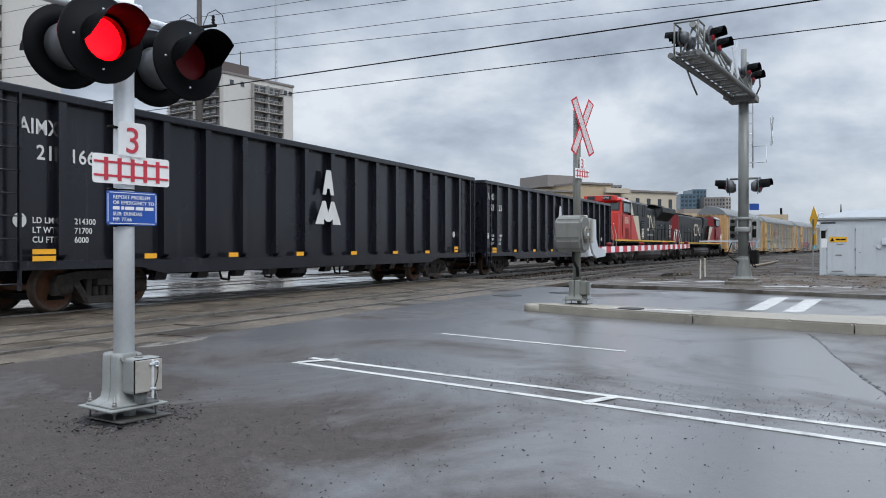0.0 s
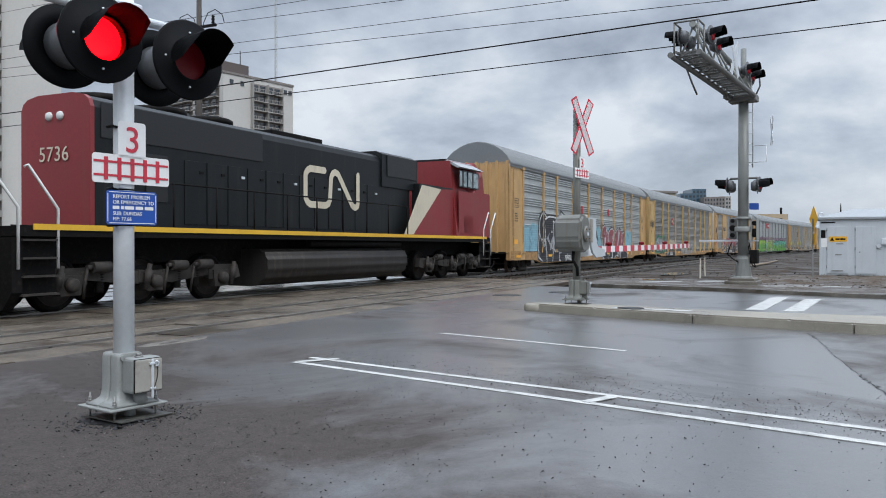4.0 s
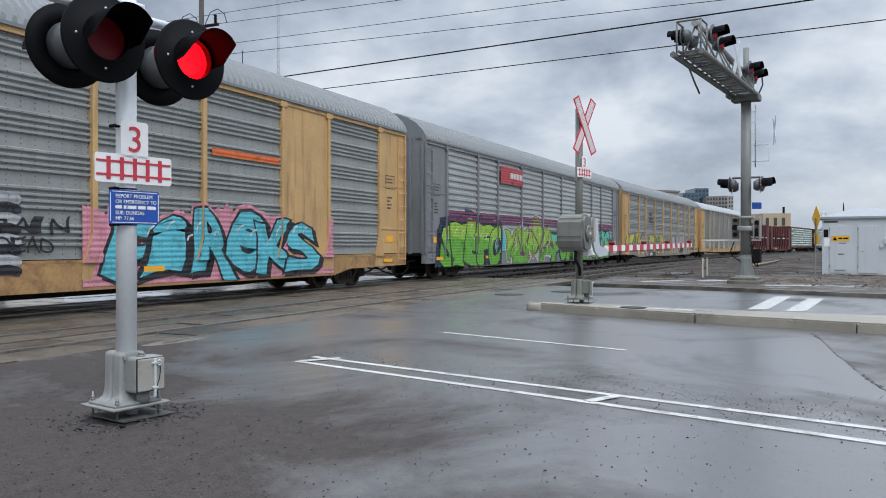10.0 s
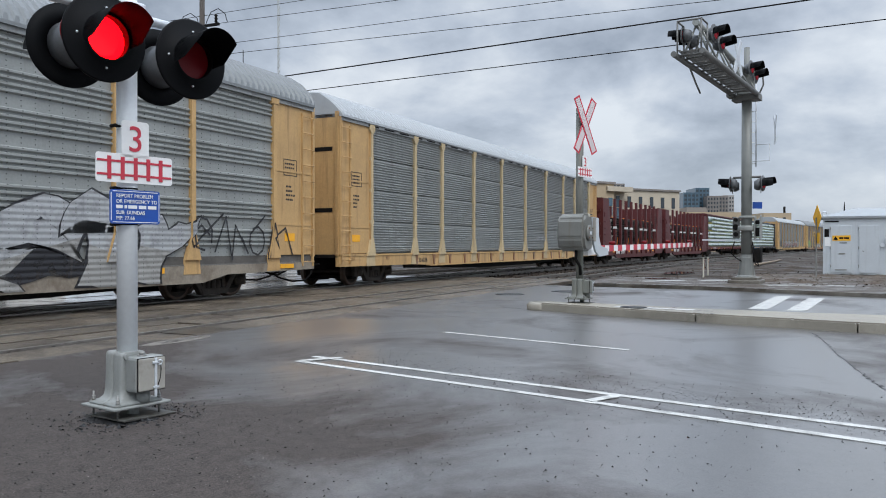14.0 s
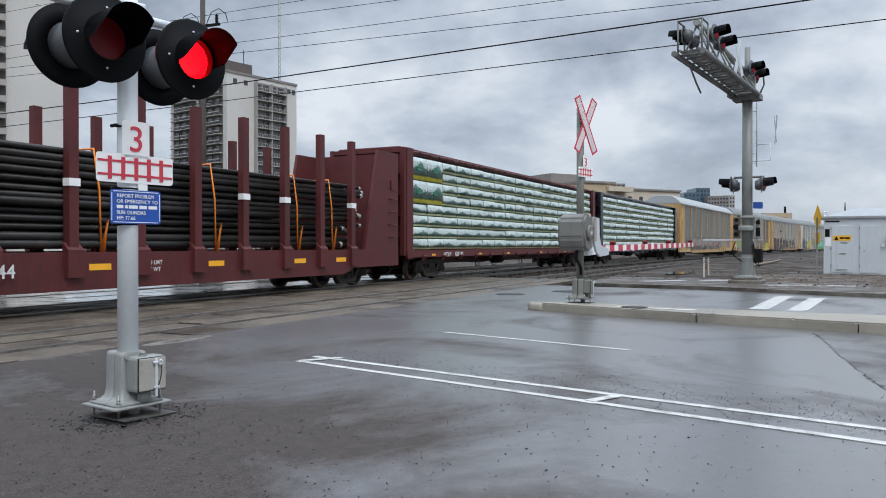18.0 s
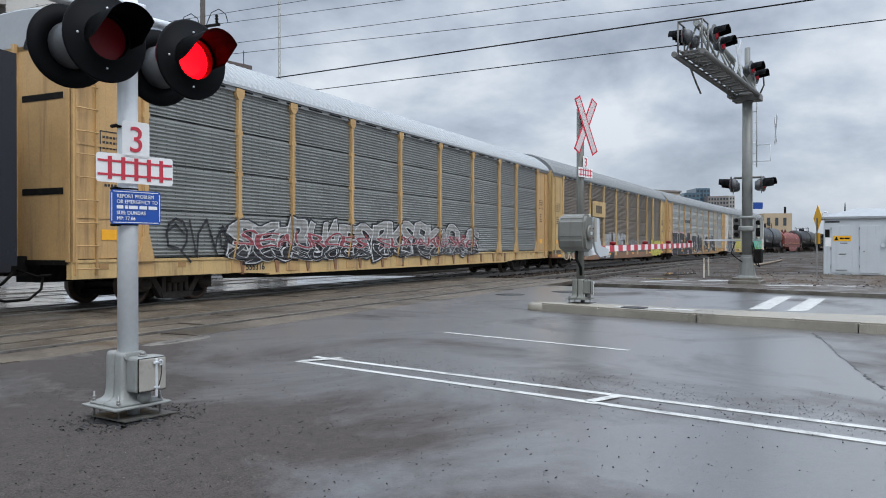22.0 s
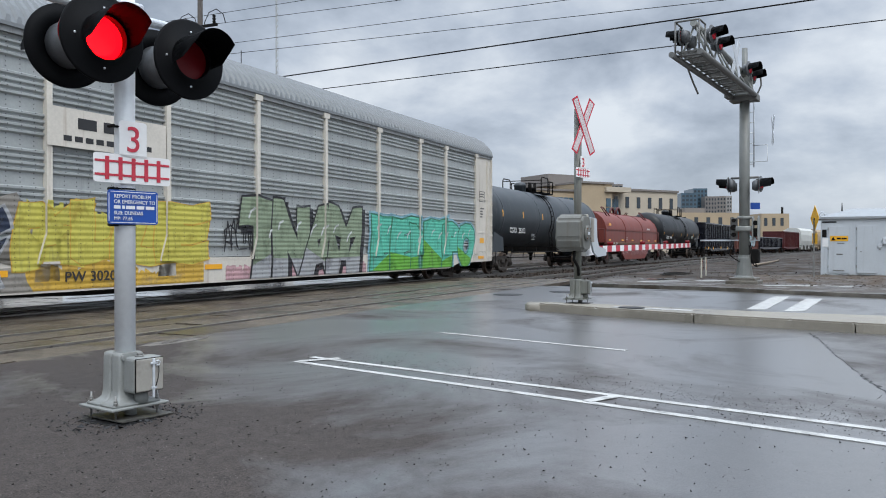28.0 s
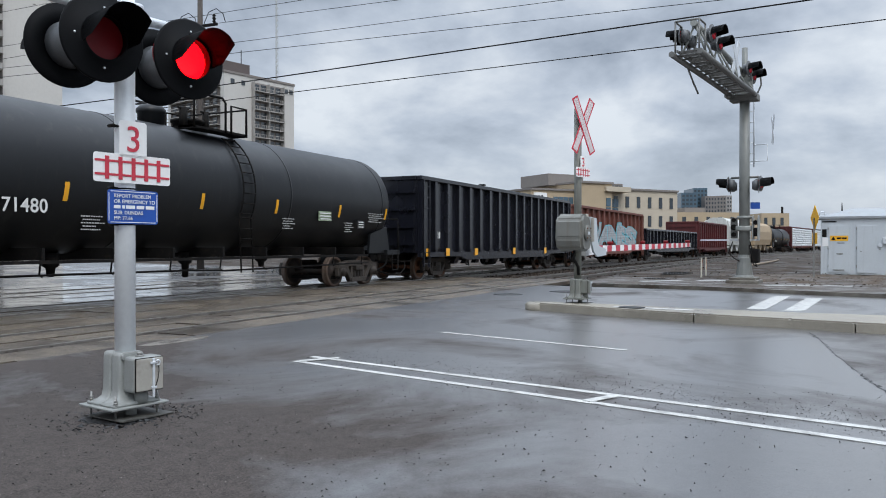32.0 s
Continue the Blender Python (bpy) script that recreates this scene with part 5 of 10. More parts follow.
for f in range(18):
    z = 0.6 + 2.46 * f
    b1 = part("balcony", slab, None, apt, at=pose(8.7, 0, z))
    part("balcony_rail", rail, None, b1, "pale balcony front")
    part("recess_wall", back, None, b1)
    for x in (0.05, 5.1, 10.15):
        part("party_wall", fin, None, b1, at=pose(x, 0, 0))
    for x in (0.7, 3.0, 5.7, 8.0):
        part("window", win, None, b1, at=pose(x, 0, 0))
    for y in (1.6, 13.2):
        b2 = part("balcony", lslab, None, apt, at=pose(0, y, z))
        part("balcony_rail", lrail, None, b2)
        part("recess_wall", lback, None, b2)
        for k in (1.2, 4.4, 7.6):
            part("window", lwin, None, b2, at=pose(0, k, 0))
    if f == 17:
        for x in (2.0, 5.4, 20.0, 21.7):
            part("window", small, None, apt, at=pose(x, 0, z + 0.4))
tower = thing("apartment_tower", "pale rendered high-rise with balconies on one flank", "apartment building", far_pose(99.4, 124.4, 152))
bm = NEW()
box(bm, 0, 9.6, -20, 0, 0, 62)
part("wall", bm, BRICK_WHITE, tower)
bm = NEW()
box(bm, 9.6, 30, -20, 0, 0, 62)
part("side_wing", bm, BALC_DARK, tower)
tslab = mesh_of("balcony_slab", (lambda b: (box(b, 9.7, 20, 0.0, 1.6, 0, 0.25), box(b, 9.7, 20, 1.5, 1.6, 0.25, 1.1), b)[2])(NEW()), BALC)
for f in range(21):
    part("balcony", tslab, None, tower, at=pose(0, 0, 1 + 2.84 * f))
vent = mesh_of("vent", (lambda b: (box(b, -0.2, 0.2, 0, 0.08, 0, 0.15), b)[1])(NEW()), FARCON)
for f in range(14, 21):
    part("vent", vent, None, tower, at=pose(4.6, 0, 2.2 + 2.84 * f))

tan = thing("institution_building", "long tan brick building with stepped roofs", "public building", far_pose(149.5, 44.8, -36))
for x0, x1, y0, y1, h, mt in ((-7.4, 3, 0, 18, 12.3, BRICK_TAN), (3, 11, -2, 18, 13.9, BRICK_TAN), (11, 31, 0, 20, 13.0, BRICK_TAN2)):
    bm = NEW()
    box(bm, x0, x1, y0, y1, 0, h)
    part("wing", bm, mt, tan)
    bm = NEW()
    box(bm, x0 - 0.2, x1 + 0.2, y0 - 0.3, y1, h, h + 0.4)
    part("parapet", bm, FARCON, tan)
bm = NEW()
box(bm, 1, 10, 6, 16, 13.9, 16.3)
part("plant_room", bm, FARCON, tan)
bm = NEW()
box(bm, -6.9, -3.9, -0.25, 0.0, 9.4, 11.8)
part("white_sign", bm, WHITE, tan, "white wall sign with a dark emblem")
bm = NEW()
box(bm, -6.0, -5.65, -0.32, -0.26, 10.2, 11.3)
box(bm, -5.3, -4.95, -0.32, -0.26, 10.2, 11.3)
box(bm, -5.7, -5.25, -0.32, -0.26, 10.6, 10.9)
part("sign_emblem", bm, IRON, tan)
wtan = mesh_of("window", (lambda b: (box(b, 0, 0.9, -0.12, 0.03, 0, 2.3), b)[1])(NEW()), WIN)
wpane = mesh_of("glazing_pane", (lambda b: (box(b, 0, 1.1, -0.12, 0.03, 0, 1.7), b)[1])(NEW()), GLASSBLUE)
for f in range(3):
    for i in range(6):
        part("window", wtan, None, tan, at=pose(13.2 + 3.1 * i, 0, 1.6 + 3.9 * f))
    for i in range(4):
        part("glazing_pane", wpane, None, tan, at=pose(-2.2 + 1.25 * i, 0, 5.6 + 1.9 * f))
        part("glazing_pane", wpane, None, tan, at=pose(9.4 + 1.25 * i, -2.05 if i < 1 else -0.05, 5.6 + 1.9 * f))
bm = NEW()
box(bm, 9.0, 15.5, -2.6, 0.0, 12.4, 13.4)
part("canopy", bm, BRICK_TAN2, tan)
low = thing("low_building", "low tan brick building with a flat roof", "building", far_pose(190.7, 29.3, -58))
bm = NEW()
box(bm, 0, 16, 0, 14, 0, 9.4)
part("wall", bm, BRICK_TAN, low)
bm = NEW()
box(bm, 3, 8, 2, 8, 9.4, 10.6)
part("plant_room", bm, FARCON, low)
for i in range(5):
    part("window", wtan, None, low, at=pose(1.5 + 3.0 * i, 0, 6.0))
low2 = thing("low_building", "small tan flat-roofed building near the tracks", "building", far_pose(247.8, 13.7, -64))
bm = NEW()
box(bm, 0, 8.2, 0, 10, 0, 11.0)
part("wall", bm, BRICK_TAN, low2)
bm = NEW()
rod(bm, (7.0, 2, 11), (7.0, 2, 13), 0.35, 8)
part("chimney", bm, IRON, low2)
for i in range(3):
    part("window", wtan, None, low2, at=pose(0.8 + 2.4 * i, 0, 7.4))


def far_tower(px, width, height, dist, material, label, storeys, side=0.0):
    """A distant block seen past the train; px is its bearing as a tangent to the right of the view's axis."""
    a = radians(25.27)
    f, r = Vector((math.cos(a), math.sin(a))), Vector((math.sin(a), -math.cos(a)))
    p = dist * f + dist * px * r
    th = thing("office_tower", label, "tower block", far_pose(p.x, p.y, -64.7))
    bm = NEW()
    box(bm, 0, width, 0, 25, 0, height)
    part("wall", bm, material, th)
    wm = mesh_of("window_band", (lambda b: (box(b, 0.6, width - 0.6, -0.15, 0.02, 0, 1.7), b)[1])(NEW()), WIN)
    for i in range(storeys):
        part("window_band", wm, None, th, at=pose(0, 0, height - 3.2 * (i + 1)))
    for k in range(1, 4):
        bm = NEW()
        box(bm, width * k / 4 - 0.5, width * k / 4 + 0.5, -0.4, 0.0, 0, height)
        part("pier", bm, material, th)


far_tower(0.2065, 14, 52, 640, FARCON, "pale concrete tower with flat roof", 14)
far_tower(0.3035, 12, 42, 600, GLASSBLUE, "dark blue glass office tower", 12)
far_tower(0.3190, 11, 47, 620, GLASSBLUE, "tall dark blue glass office tower", 13)
far_tower(0.3340, 9, 40, 610, FARCON, "brown-grey concrete apartment tower", 11)
far_tower(0.3450, 10, 42, 640, FARCON, "grey concrete apartment tower", 11)
far_tower(0.3545, 9, 43, 650, BALC, "pale concrete tower with dark window bands", 11)
lamp = thing("area_light", "grey twin-headed area light on a tall post", "street lamp", pose(104, 44, -0.3))
bm = NEW()
rod(bm, (0, 0, 0), (0, 0, 10.2), 0.11, 10)
part("post", bm, GREYPAINT, lamp)
bm = NEW()
for y in (-0.9, 0.9):
    box(bm, -0.3, 0.3, y - 0.45, y + 0.45, 10.1, 10.35, 0.04)
rod(bm, (0, -0.9, 10.2), (0, 0.9, 10.2), 0.05, 8)
part("lamp_head", bm, IRON, lamp)
mastfar = thing("radio_mast", "thin grey lattice radio mast in the distance", "mast", pose(330, 252, -0.3))
bm = NEW()
for s in ((-0.6, 0), (0.6, 0), (0, 0.9)):
    rod(bm, (s[0], s[1], 0), (s[0], s[1], 140), 0.14, 6)
for i in range(42):
    rod(bm, (-0.6, 0, 3 * i), (0.6, 0, 3 * i + 3), 0.08, 4)
part("lattice", bm, GREYPAINT, mastfar)

# ---- train: materials ----
CAR_BLACK = mk("black_car_paint", (0.0085, 0.0092, 0.0140), 0.24, 0.0, 0.3, 1.0, dirt=(0.022, 0.022, 0.025), dirt_amount=0.35, streak=True, spec=0.5)
TANK_BLACK = mk("black_tank_paint", (0.008, 0.009, 0.0105), 0.42, 0.0, 0.2, 0.8, dirt=(0.024, 0.023, 0.022), dirt_amount=0.2, streak=True, spec=0.35)
TANK_GREY = mk("slate_tank_paint", (0.031, 0.039, 0.046), 0.45, 0.0, 0.2, 0.8, dirt=(0.10, 0.10, 0.10), dirt_amount=0.15, streak=True)
TAN = mk("tan_yellow_paint", (0.50, 0.315, 0.135), 0.55, 0.0, 0.16, 1.5, dirt=(0.22, 0.13, 0.062), dirt_amount=0.32, streak=True)
TAN_OLD = mk("faded_tan_paint", (0.52, 0.36, 0.16), 0.6, 0.0, 0.18, 1.5, dirt=(0.20, 0.12, 0.06), dirt_amount=0.35, streak=True)
OCHRE_SILL = mk("rusty_ochre_sill", (0.36, 0.21, 0.085), 0.65, 0.0, 0.3, 1.2, dirt=(0.10, 0.05, 0.03), dirt_amount=0.45)
SILL_RUST = mk("rust_brown_sill", (0.25, 0.125, 0.065), 0.65, 0.0, 0.35, 1.2, dirt=(0.13, 0.12, 0.105), dirt_amount=0.5)
TAN_PALE = mk("pale_tan_paint", (0.50, 0.39, 0.23), 0.55, 0.0, 0.16, 1.5, dirt=(0.26, 0.17, 0.09), dirt_amount=0.25, streak=True)
GRIMY_SILL = mk("grimy_grey_sill", (0.25, 0.215, 0.17), 0.65, 0.0, 0.3, 1.2, dirt=(0.11, 0.075, 0.05), dirt_amount=0.45)
CREAM = mk("cream_white_paint", (0.62, 0.58, 0.51), 0.55, 0.0, 0.12, 1.5, dirt=(0.35, 0.27, 0.2), dirt_amount=0.15, streak=True)
ZINC = mk("dull_zinc_sheet", (0.275, 0.287, 0.278), 0.5, 0.15, 0.16, 1.3, dirt=(0.20, 0.20, 0.19), dirt_amount=0.25, streak=True, rand=0.05, holes=(0.27, 0.09, 0.022))
ZINC_DARK = mk("weathered_zinc_sheet", (0.255, 0.25, 0.235), 0.5, 0.2, 0.18, 1.3, dirt=(0.15, 0.13, 0.11), dirt_amount=0.35, streak=True, rand=0.06, holes=(0.25, 0.075, 0.022))
ZINC_BROWN = mk("brown_stained_zinc_sheet", (0.235, 0.205, 0.175), 0.55, 0.15, 0.2, 1.2, dirt=(0.15, 0.11, 0.08), dirt_amount=0.4, streak=True, rand=0.08)
ZINC_PALE = mk("bright_zinc_sheet", (0.365, 0.385, 0.38), 0.45, 0.15, 0.15, 1.3, dirt=(0.24, 0.25, 0.25), dirt_amount=0.25, streak=True, rand=0.05, holes=(0.26, 0.08, 0.020))
ROOF = mk("galvanised_roof_sheet", (0.175, 0.187, 0.193), 0.55, 0.15, 0.10, 0.8, dirt=(0.18, 0.19, 0.20), dirt_amount=0.2)
ROOF_PALE = mk("white_roof_sheet", (0.36, 0.38, 0.395), 0.65, 0.0, 0.08, 0.8, spec=0.2)
CAR_GREY = mk("grey_car_paint", (0.20, 0.205, 0.215), 0.5, 0.1, 0.12, 1.4, dirt=(0.12, 0.11, 0.10), dirt_amount=0.2, streak=True)
MAROON = mk("maroon_car_paint", (0.092, 0.021, 0.021), 0.5, 0.0, 0.25, 1.6, dirt=(0.05, 0.022, 0.02), dirt_amount=0.35, streak=True, spec=0.3)
OXIDE = mk("red_oxide_paint", (0.185, 0.043, 0.032), 0.5, 0.0, 0.2, 1.1, dirt=(0.105, 0.034, 0.028), dirt_amount=0.4, streak=True, spec=0.35)
RUSTRED = mk("rusty_red_gondola_paint", (0.15, 0.05, 0.035), 0.65, 0.0, 0.3, 1.4, dirt=(0.08, 0.04, 0.03), dirt_amount=0.4, streak=True)
LOCO_RED = mk("locomotive_red_paint", (0.47, 0.026, 0.017), 0.42, 0.0, 0.08, 1.0, dirt=(0.40, 0.05, 0.035), dirt_amount=0.15, streak=True)
LOCO_DARKRED = mk("faded_locomotive_red", (0.21, 0.022, 0.024), 0.5, 0.0, 0.12, 1.0, dirt=(0.18, 0.04, 0.03), dirt_amount=0.3, streak=True)
LOCO_BLACK = mk("locomotive_black_paint", (0.009, 0.0105, 0.0115), 0.45, 0.0, 0.25, 1.0, dirt=(0.022, 0.022, 0.021), dirt_amount=0.3, streak=True, spec=0.25)
LOCO_WHITE = mk("locomotive_cream_paint", (0.58, 0.52, 0.40), 0.5, 0.0, 0.1, 1.2, dirt=(0.36, 0.31, 0.24), dirt_amount=0.2, streak=True)
STENCIL_PALE = mk("dull_white_stencil", (0.40, 0.40, 0.38), 0.6, 0.0, 0.2, 6.0)
STRIPE = mk("yellow_stripe_paint", (0.68, 0.40, 0.03), 0.5, 0.0, 0.1, 2.0)
REFLECT = mk("amber_reflective_tape", (0.85, 0.40, 0.02), 0.35, 0.0, 0.1, 3.0)
LETTER = mk("white_stencil_paint", (0.62, 0.62, 0.60), 0.6, 0.0, 0.1, 3.0)
DARKLETTER = mk("black_stencil_paint", (0.025, 0.025, 0.027), 0.6, 0.0, 0.1, 3.0)
PIPEBLACK = mk("black_coated_pipe", (0.014, 0.013, 0.0125), 0.45, 0.0, 0.4, 2.0, dirt=(0.05, 0.04, 0.033), dirt_amount=0.3, rand=0.4, spec=0.3)
PIPE_END = mk("pale_pipe_end", (0.34, 0.32, 0.29), 0.6, 0.0, 0.2, 8.0)
STRAP = mk("orange_strap", (0.80, 0.22, 0.02), 0.6, 0.0, 0.1, 5.0)
TOPHAT = mk("grimy_grey_hopper_paint", (0.52, 0.53, 0.50), 0.6, 0.0, 0.12, 1.2, dirt=(0.28, 0.26, 0.22), dirt_amount=0.3, streak=True)
HOPPER_TAN = mk("tan_hopper_paint", (0.36, 0.27, 0.17), 0.6, 0.0, 0.15, 1.2, dirt=(0.2, 0.14, 0.09), dirt_amount=0.3, streak=True)
CABGLASS = glass_mat("green_cab_glass", (0.014, 0.032, 0.028), 0.05, 0.8)
# pale, mottled metallic colour stands in for bright sky seen through the cab
SIDEGLASS = mk("bright_cab_glass", (0.34, 0.40, 0.40), 0.06, 0.75, 0.5, 2.2, dirt=(0.06, 0.075, 0.075), dirt_amount=0.55)
SPRAY = {k: mk("spray_" + k, c, 0.5, 0.0, 0.14, 1.5, rand=0.03, dirt=(0.10, 0.085, 0.07), dirt_amount=0.12, streak=True, wave=0.11, worn=0.45, holes=(0.26, 0.08, 0.016)) for k, c in {
    "black": (0.018, 0.018, 0.022), "white": (0.56, 0.57, 0.57), "silver": (0.36, 0.37, 0.38), "ash": (0.30, 0.295, 0.28), "sky": (0.22, 0.42, 0.50),
    "red": (0.42, 0.045, 0.055), "pink": (0.58, 0.24, 0.30), "lime": (0.30, 0.52, 0.05), "green": (0.13, 0.40, 0.04), "darkgreen": (0.03, 0.18, 0.10),
    "mint": (0.10, 0.50, 0.36), "yellow": (0.54, 0.49, 0.085), "gold": (0.58, 0.36, 0.05), "blue": (0.03, 0.20, 0.42),
    "cyan": (0.10, 0.46, 0.55), "purple": (0.16, 0.035, 0.10), "maroon": (0.28, 0.055, 0.07), "navy": (0.02, 0.03, 0.06),
    "olive": (0.24, 0.30, 0.20), "moss": (0.25, 0.36, 0.11), "taupe": (0.26, 0.24, 0.21), "blush": (0.50, 0.30, 0.32), "cream": (0.55, 0.47, 0.33), "orange": (0.62, 0.13, 0.03)}.items()}


# ---- train: shared pieces ----
WHEEL_PLATE = mk("rusty_wheel_plate", (0.042, 0.033, 0.028), 0.7, 0.2, 0.35, 6.0, dirt=(0.075, 0.05, 0.035), dirt_amount=0.4)
CAST = mk("dusty_cast_steel", (0.050, 0.043, 0.038), 0.75, 0.1, 0.3, 5.0, dirt=(0.095, 0.075, 0.058), dirt_amount=0.4, spec=0.3, bump=0.2)
def wheelset_mesh(r, plate=WHEEL_PLATE):
    bm = NEW()
    for s in (-1, 1):
        lathe(bm, [(0.0, s * 0.80), (0.11, s * 0.80), (0.13, s * 0.77), (r * 0.55, s * 0.73), (r * 0.78, s * 0.75), (r * 0.82, s * 0.81),
                   (r * 0.985, s * 0.81), (r, s * 0.77), (r, s * 0.70), (r * 1.055, s * 0.685), (r * 1.055, s * 0.665), (r * 0.8, s * 0.665), (r * 0.7, s * 0.70), (0.14, s * 0.68), (0.09, s * 0.6)], 28, "y")
    rod(bm, (0, -1.08, 0), (0, 1.08, 0), 0.075, 10)
    me = mesh_of("wheel_set", bm, TREAD, plate)
    for f in me.polygons:
        if math.hypot(f.center.x, f.center.z) < r * 0.80:
            f.material_index = 1
    return me


WHEELS = {r: wheelset_mesh(r) for r in (0.42, 0.457, 0.53)}
WHEELS[0.458] = wheelset_mesh(0.458, mk("rusty_wheel_plate", (0.21, 0.095, 0.052), 0.75, 0.1, 0.35, 6.0, dirt=(0.06, 0.035, 0.025), dirt_amount=0.4))


def bearing_mesh():
    bm = NEW()
    lathe(bm, [(0.0, -1.20), (0.05, -1.20), (0.06, -1.17), (0.125, -1.16), (0.13, -1.06), (0.15, -1.05), (0.15, -0.95)], 14, "y")
    box(bm, -0.17, 0.17, -1.10, -0.96, 0.02, 0.19, 0.02)
    return mesh_of("bearing_cap", bm, CAST)


BEARING = bearing_mesh()


def side_frame_mesh():
    """A cast side frame on the near side; axles at x = -0.89 and 0.89, axle height z = 0."""
    bm = NEW()
    y0, y1 = -1.09, -0.93
    prism(bm, [(-1.12, 0.10), (-1.05, 0.24), (-0.55, 0.32), (0.55, 0.32), (1.05, 0.24), (1.12, 0.10), (0.72, 0.06), (0.50, 0.15), (-0.50, 0.15), (-0.72, 0.06)], y0, y1)
    for s in (-1, 1):
        prism(bm, [(s * 0.74, 0.10), (s * 0.60, 0.17), (s * 0.28, -0.30), (s * 0.44, -0.30)], y0, y1)
        prism(bm, [(s * 0.26, 0.15), (s * 0.38, 0.15), (s * 0.40, -0.20), (s * 0.28, -0.20)], y0 + 0.02, y1 - 0.02)
        box(bm, s * 1.02 - 0.09, s * 1.02 + 0.09, y0, y1, -0.14, 0.14, 0.03)
    prism(bm, [(-0.46, -0.18), (0.46, -0.18), (0.40, -0.32), (-0.40, -0.32)], y0 - 0.02, y1 + 0.02)
    box(bm, -0.20, 0.20, y0 - 0.05, y1, 0.02, 0.16, 0.02)
    bmesh.ops.bevel(bm, geom=[e for e in bm.edges if e.calc_length() > 0.12], offset=0.012, segments=1, affect="EDGES")
    return mesh_of("side_frame", bm, CAST)


def spring_mesh():
    bm = NEW()
    for x in (-0.17, 0.0, 0.17):
        prof = []
        for i in range(11):
            prof += [(0.075, -0.18 + 0.018 * i), (0.062, -0.171 + 0.018 * i)]
        lathe(bm, prof, 10, "z", (x, -1.02, 0))
    return mesh_of("spring_nest", bm, CAST)


def bolster_mesh():
    bm = NEW()
    prism(bm, [(-1.0, -0.02), (-0.95, 0.16), (-0.4, 0.24), (0.4, 0.24), (0.95, 0.16), (1.0, -0.02), (0.5, -0.16), (-0.5, -0.16)], -0.18, 0.18, "x")
    box(bm, -1.0, -0.75, -0.9, 0.9, -0.22, -0.12)
    box(bm, 0.75, 1.0, -0.9, 0.9, -0.22, -0.12)
    return mesh_of("bolster", bm, IRON)


FRAME, SPRINGS, BOLSTER = side_frame_mesh(), spring_mesh(), bolster_mesh()
AXLES = []      # wheel sets with their car's place in the train, for the turning
TURN = pose(0, 0, 0, 0, 0, 180)


def truck(car, q, x, r=0.457):
    tk = part("truck", BOLSTER, None, car, at=pose(x, 0, r + 0.012))
    for m in (pose(0, 0, 0), TURN):
        part("side_frame", FRAME, None, tk, at=m)
        part("spring_nest", SPRINGS, None, tk, at=m)
        for s in (-0.89, 0.89):
            part("bearing_cap", BEARING, None, tk, at=m @ pose(s, 0, 0))
    for s in (-0.89, 0.89):
        w = part("wheel_set", WHEELS[r], None, tk, "brown-rimmed steel wheels on an axle", at=pose(s, 0, 0))
        AXLES.append((w, s, q + x + s, r))


def coupler_mesh():
    bm = NEW()
    box(bm, -0.75, -0.2, -0.11, 0.11, 0.76, 0.96, 0.02)
    box(bm, -0.95, -0.72, -0.18, 0.18, 0.70, 1.02, 0.05)
    box(bm, -0.22, 0.1, -0.32, 0.32, 0.68, 1.05)
    pipe(bm, [(-0.2, -0.35, 0.75), (-0.45, -0.38, 0.55), (-0.75, -0.30, 0.42), (-1.0, -0.2, 0.48)], 0.03)
    pipe(bm, [(-0.1, -1.25, 0.72), (-0.12, -0.9, 0.68), (-0.12, -0.3, 0.80)], 0.02)
    pipe(bm, [(-0.05, -0.95, 0.72), (-0.10, -0.97, 0.45), (-0.30, -0.90, 0.27), (-0.62, -0.70, 0.25), (-0.85, -0.42, 0.36), (-0.98, -0.25, 0.50)], 0.026)
    return mesh_of("coupler", bm, IRON)


COUPLER = coupler_mesh()


def couplers(car, L):
    part("coupler", COUPLER, None, car, at=pose(-L / 2, 0, 0))
    part("coupler", COUPLER, None, car, at=pose(L / 2, 0, 0, 0, 0, 180))


def ladder_mesh(z0, z1, step=0.42, width=0.45):
    bm = NEW()
    for s in (-width / 2, width / 2):
        box(bm, s - 0.022, s + 0.022, -0.03, 0.03, z0, z1)
    z = z0 + 0.12
    while z < z1:
        pipe(bm, [(-width / 2, 0, z), (-width / 2, -0.06, z), (width / 2, -0.06, z), (width / 2, 0, z)], 0.013, 5)
        z += step
    return bm


def marks(car, y, rows, material, name="reflector"):
    """Small stencilled plates on the near side: rows of x, z, width, height."""
    for x, z, w, h in rows:
        bm = NEW()
        box(bm, x - w / 2, x + w / 2, y - 0.006, y, z - h / 2, z + h / 2)
        part(name, bm, material, car)


def scrawl(bm, pts, w, y, k):
    """A stroke of paint through pts (x, z), w wide, each piece a hair above the last."""
    for (x0, z0), (x1, z1) in zip(pts, pts[1:]):
        d = math.hypot(x1 - x0, z1 - z0) or 1e-6
        nx, nz = -(z1 - z0) / d * w / 2, (x1 - x0) / d * w / 2
        yy = y - 0.00006 * next(k)
        bm.faces.new([bm.verts.new((a, yy, b)) for a, b in ((x0 + nx, z0 + nz), (x1 + nx, z1 + nz), (x1 - nx, z1 - nz), (x0 - nx, z0 - nz))])
    for x, z in pts:
        yy = y - 0.00006 * next(k)
        bm.faces.new([bm.verts.new((x + w / 2 * math.cos((a + 0.5) * math.pi / 4), yy, z + w / 2 * math.sin((a + 0.5) * math.pi / 4))) for a in range(8)])


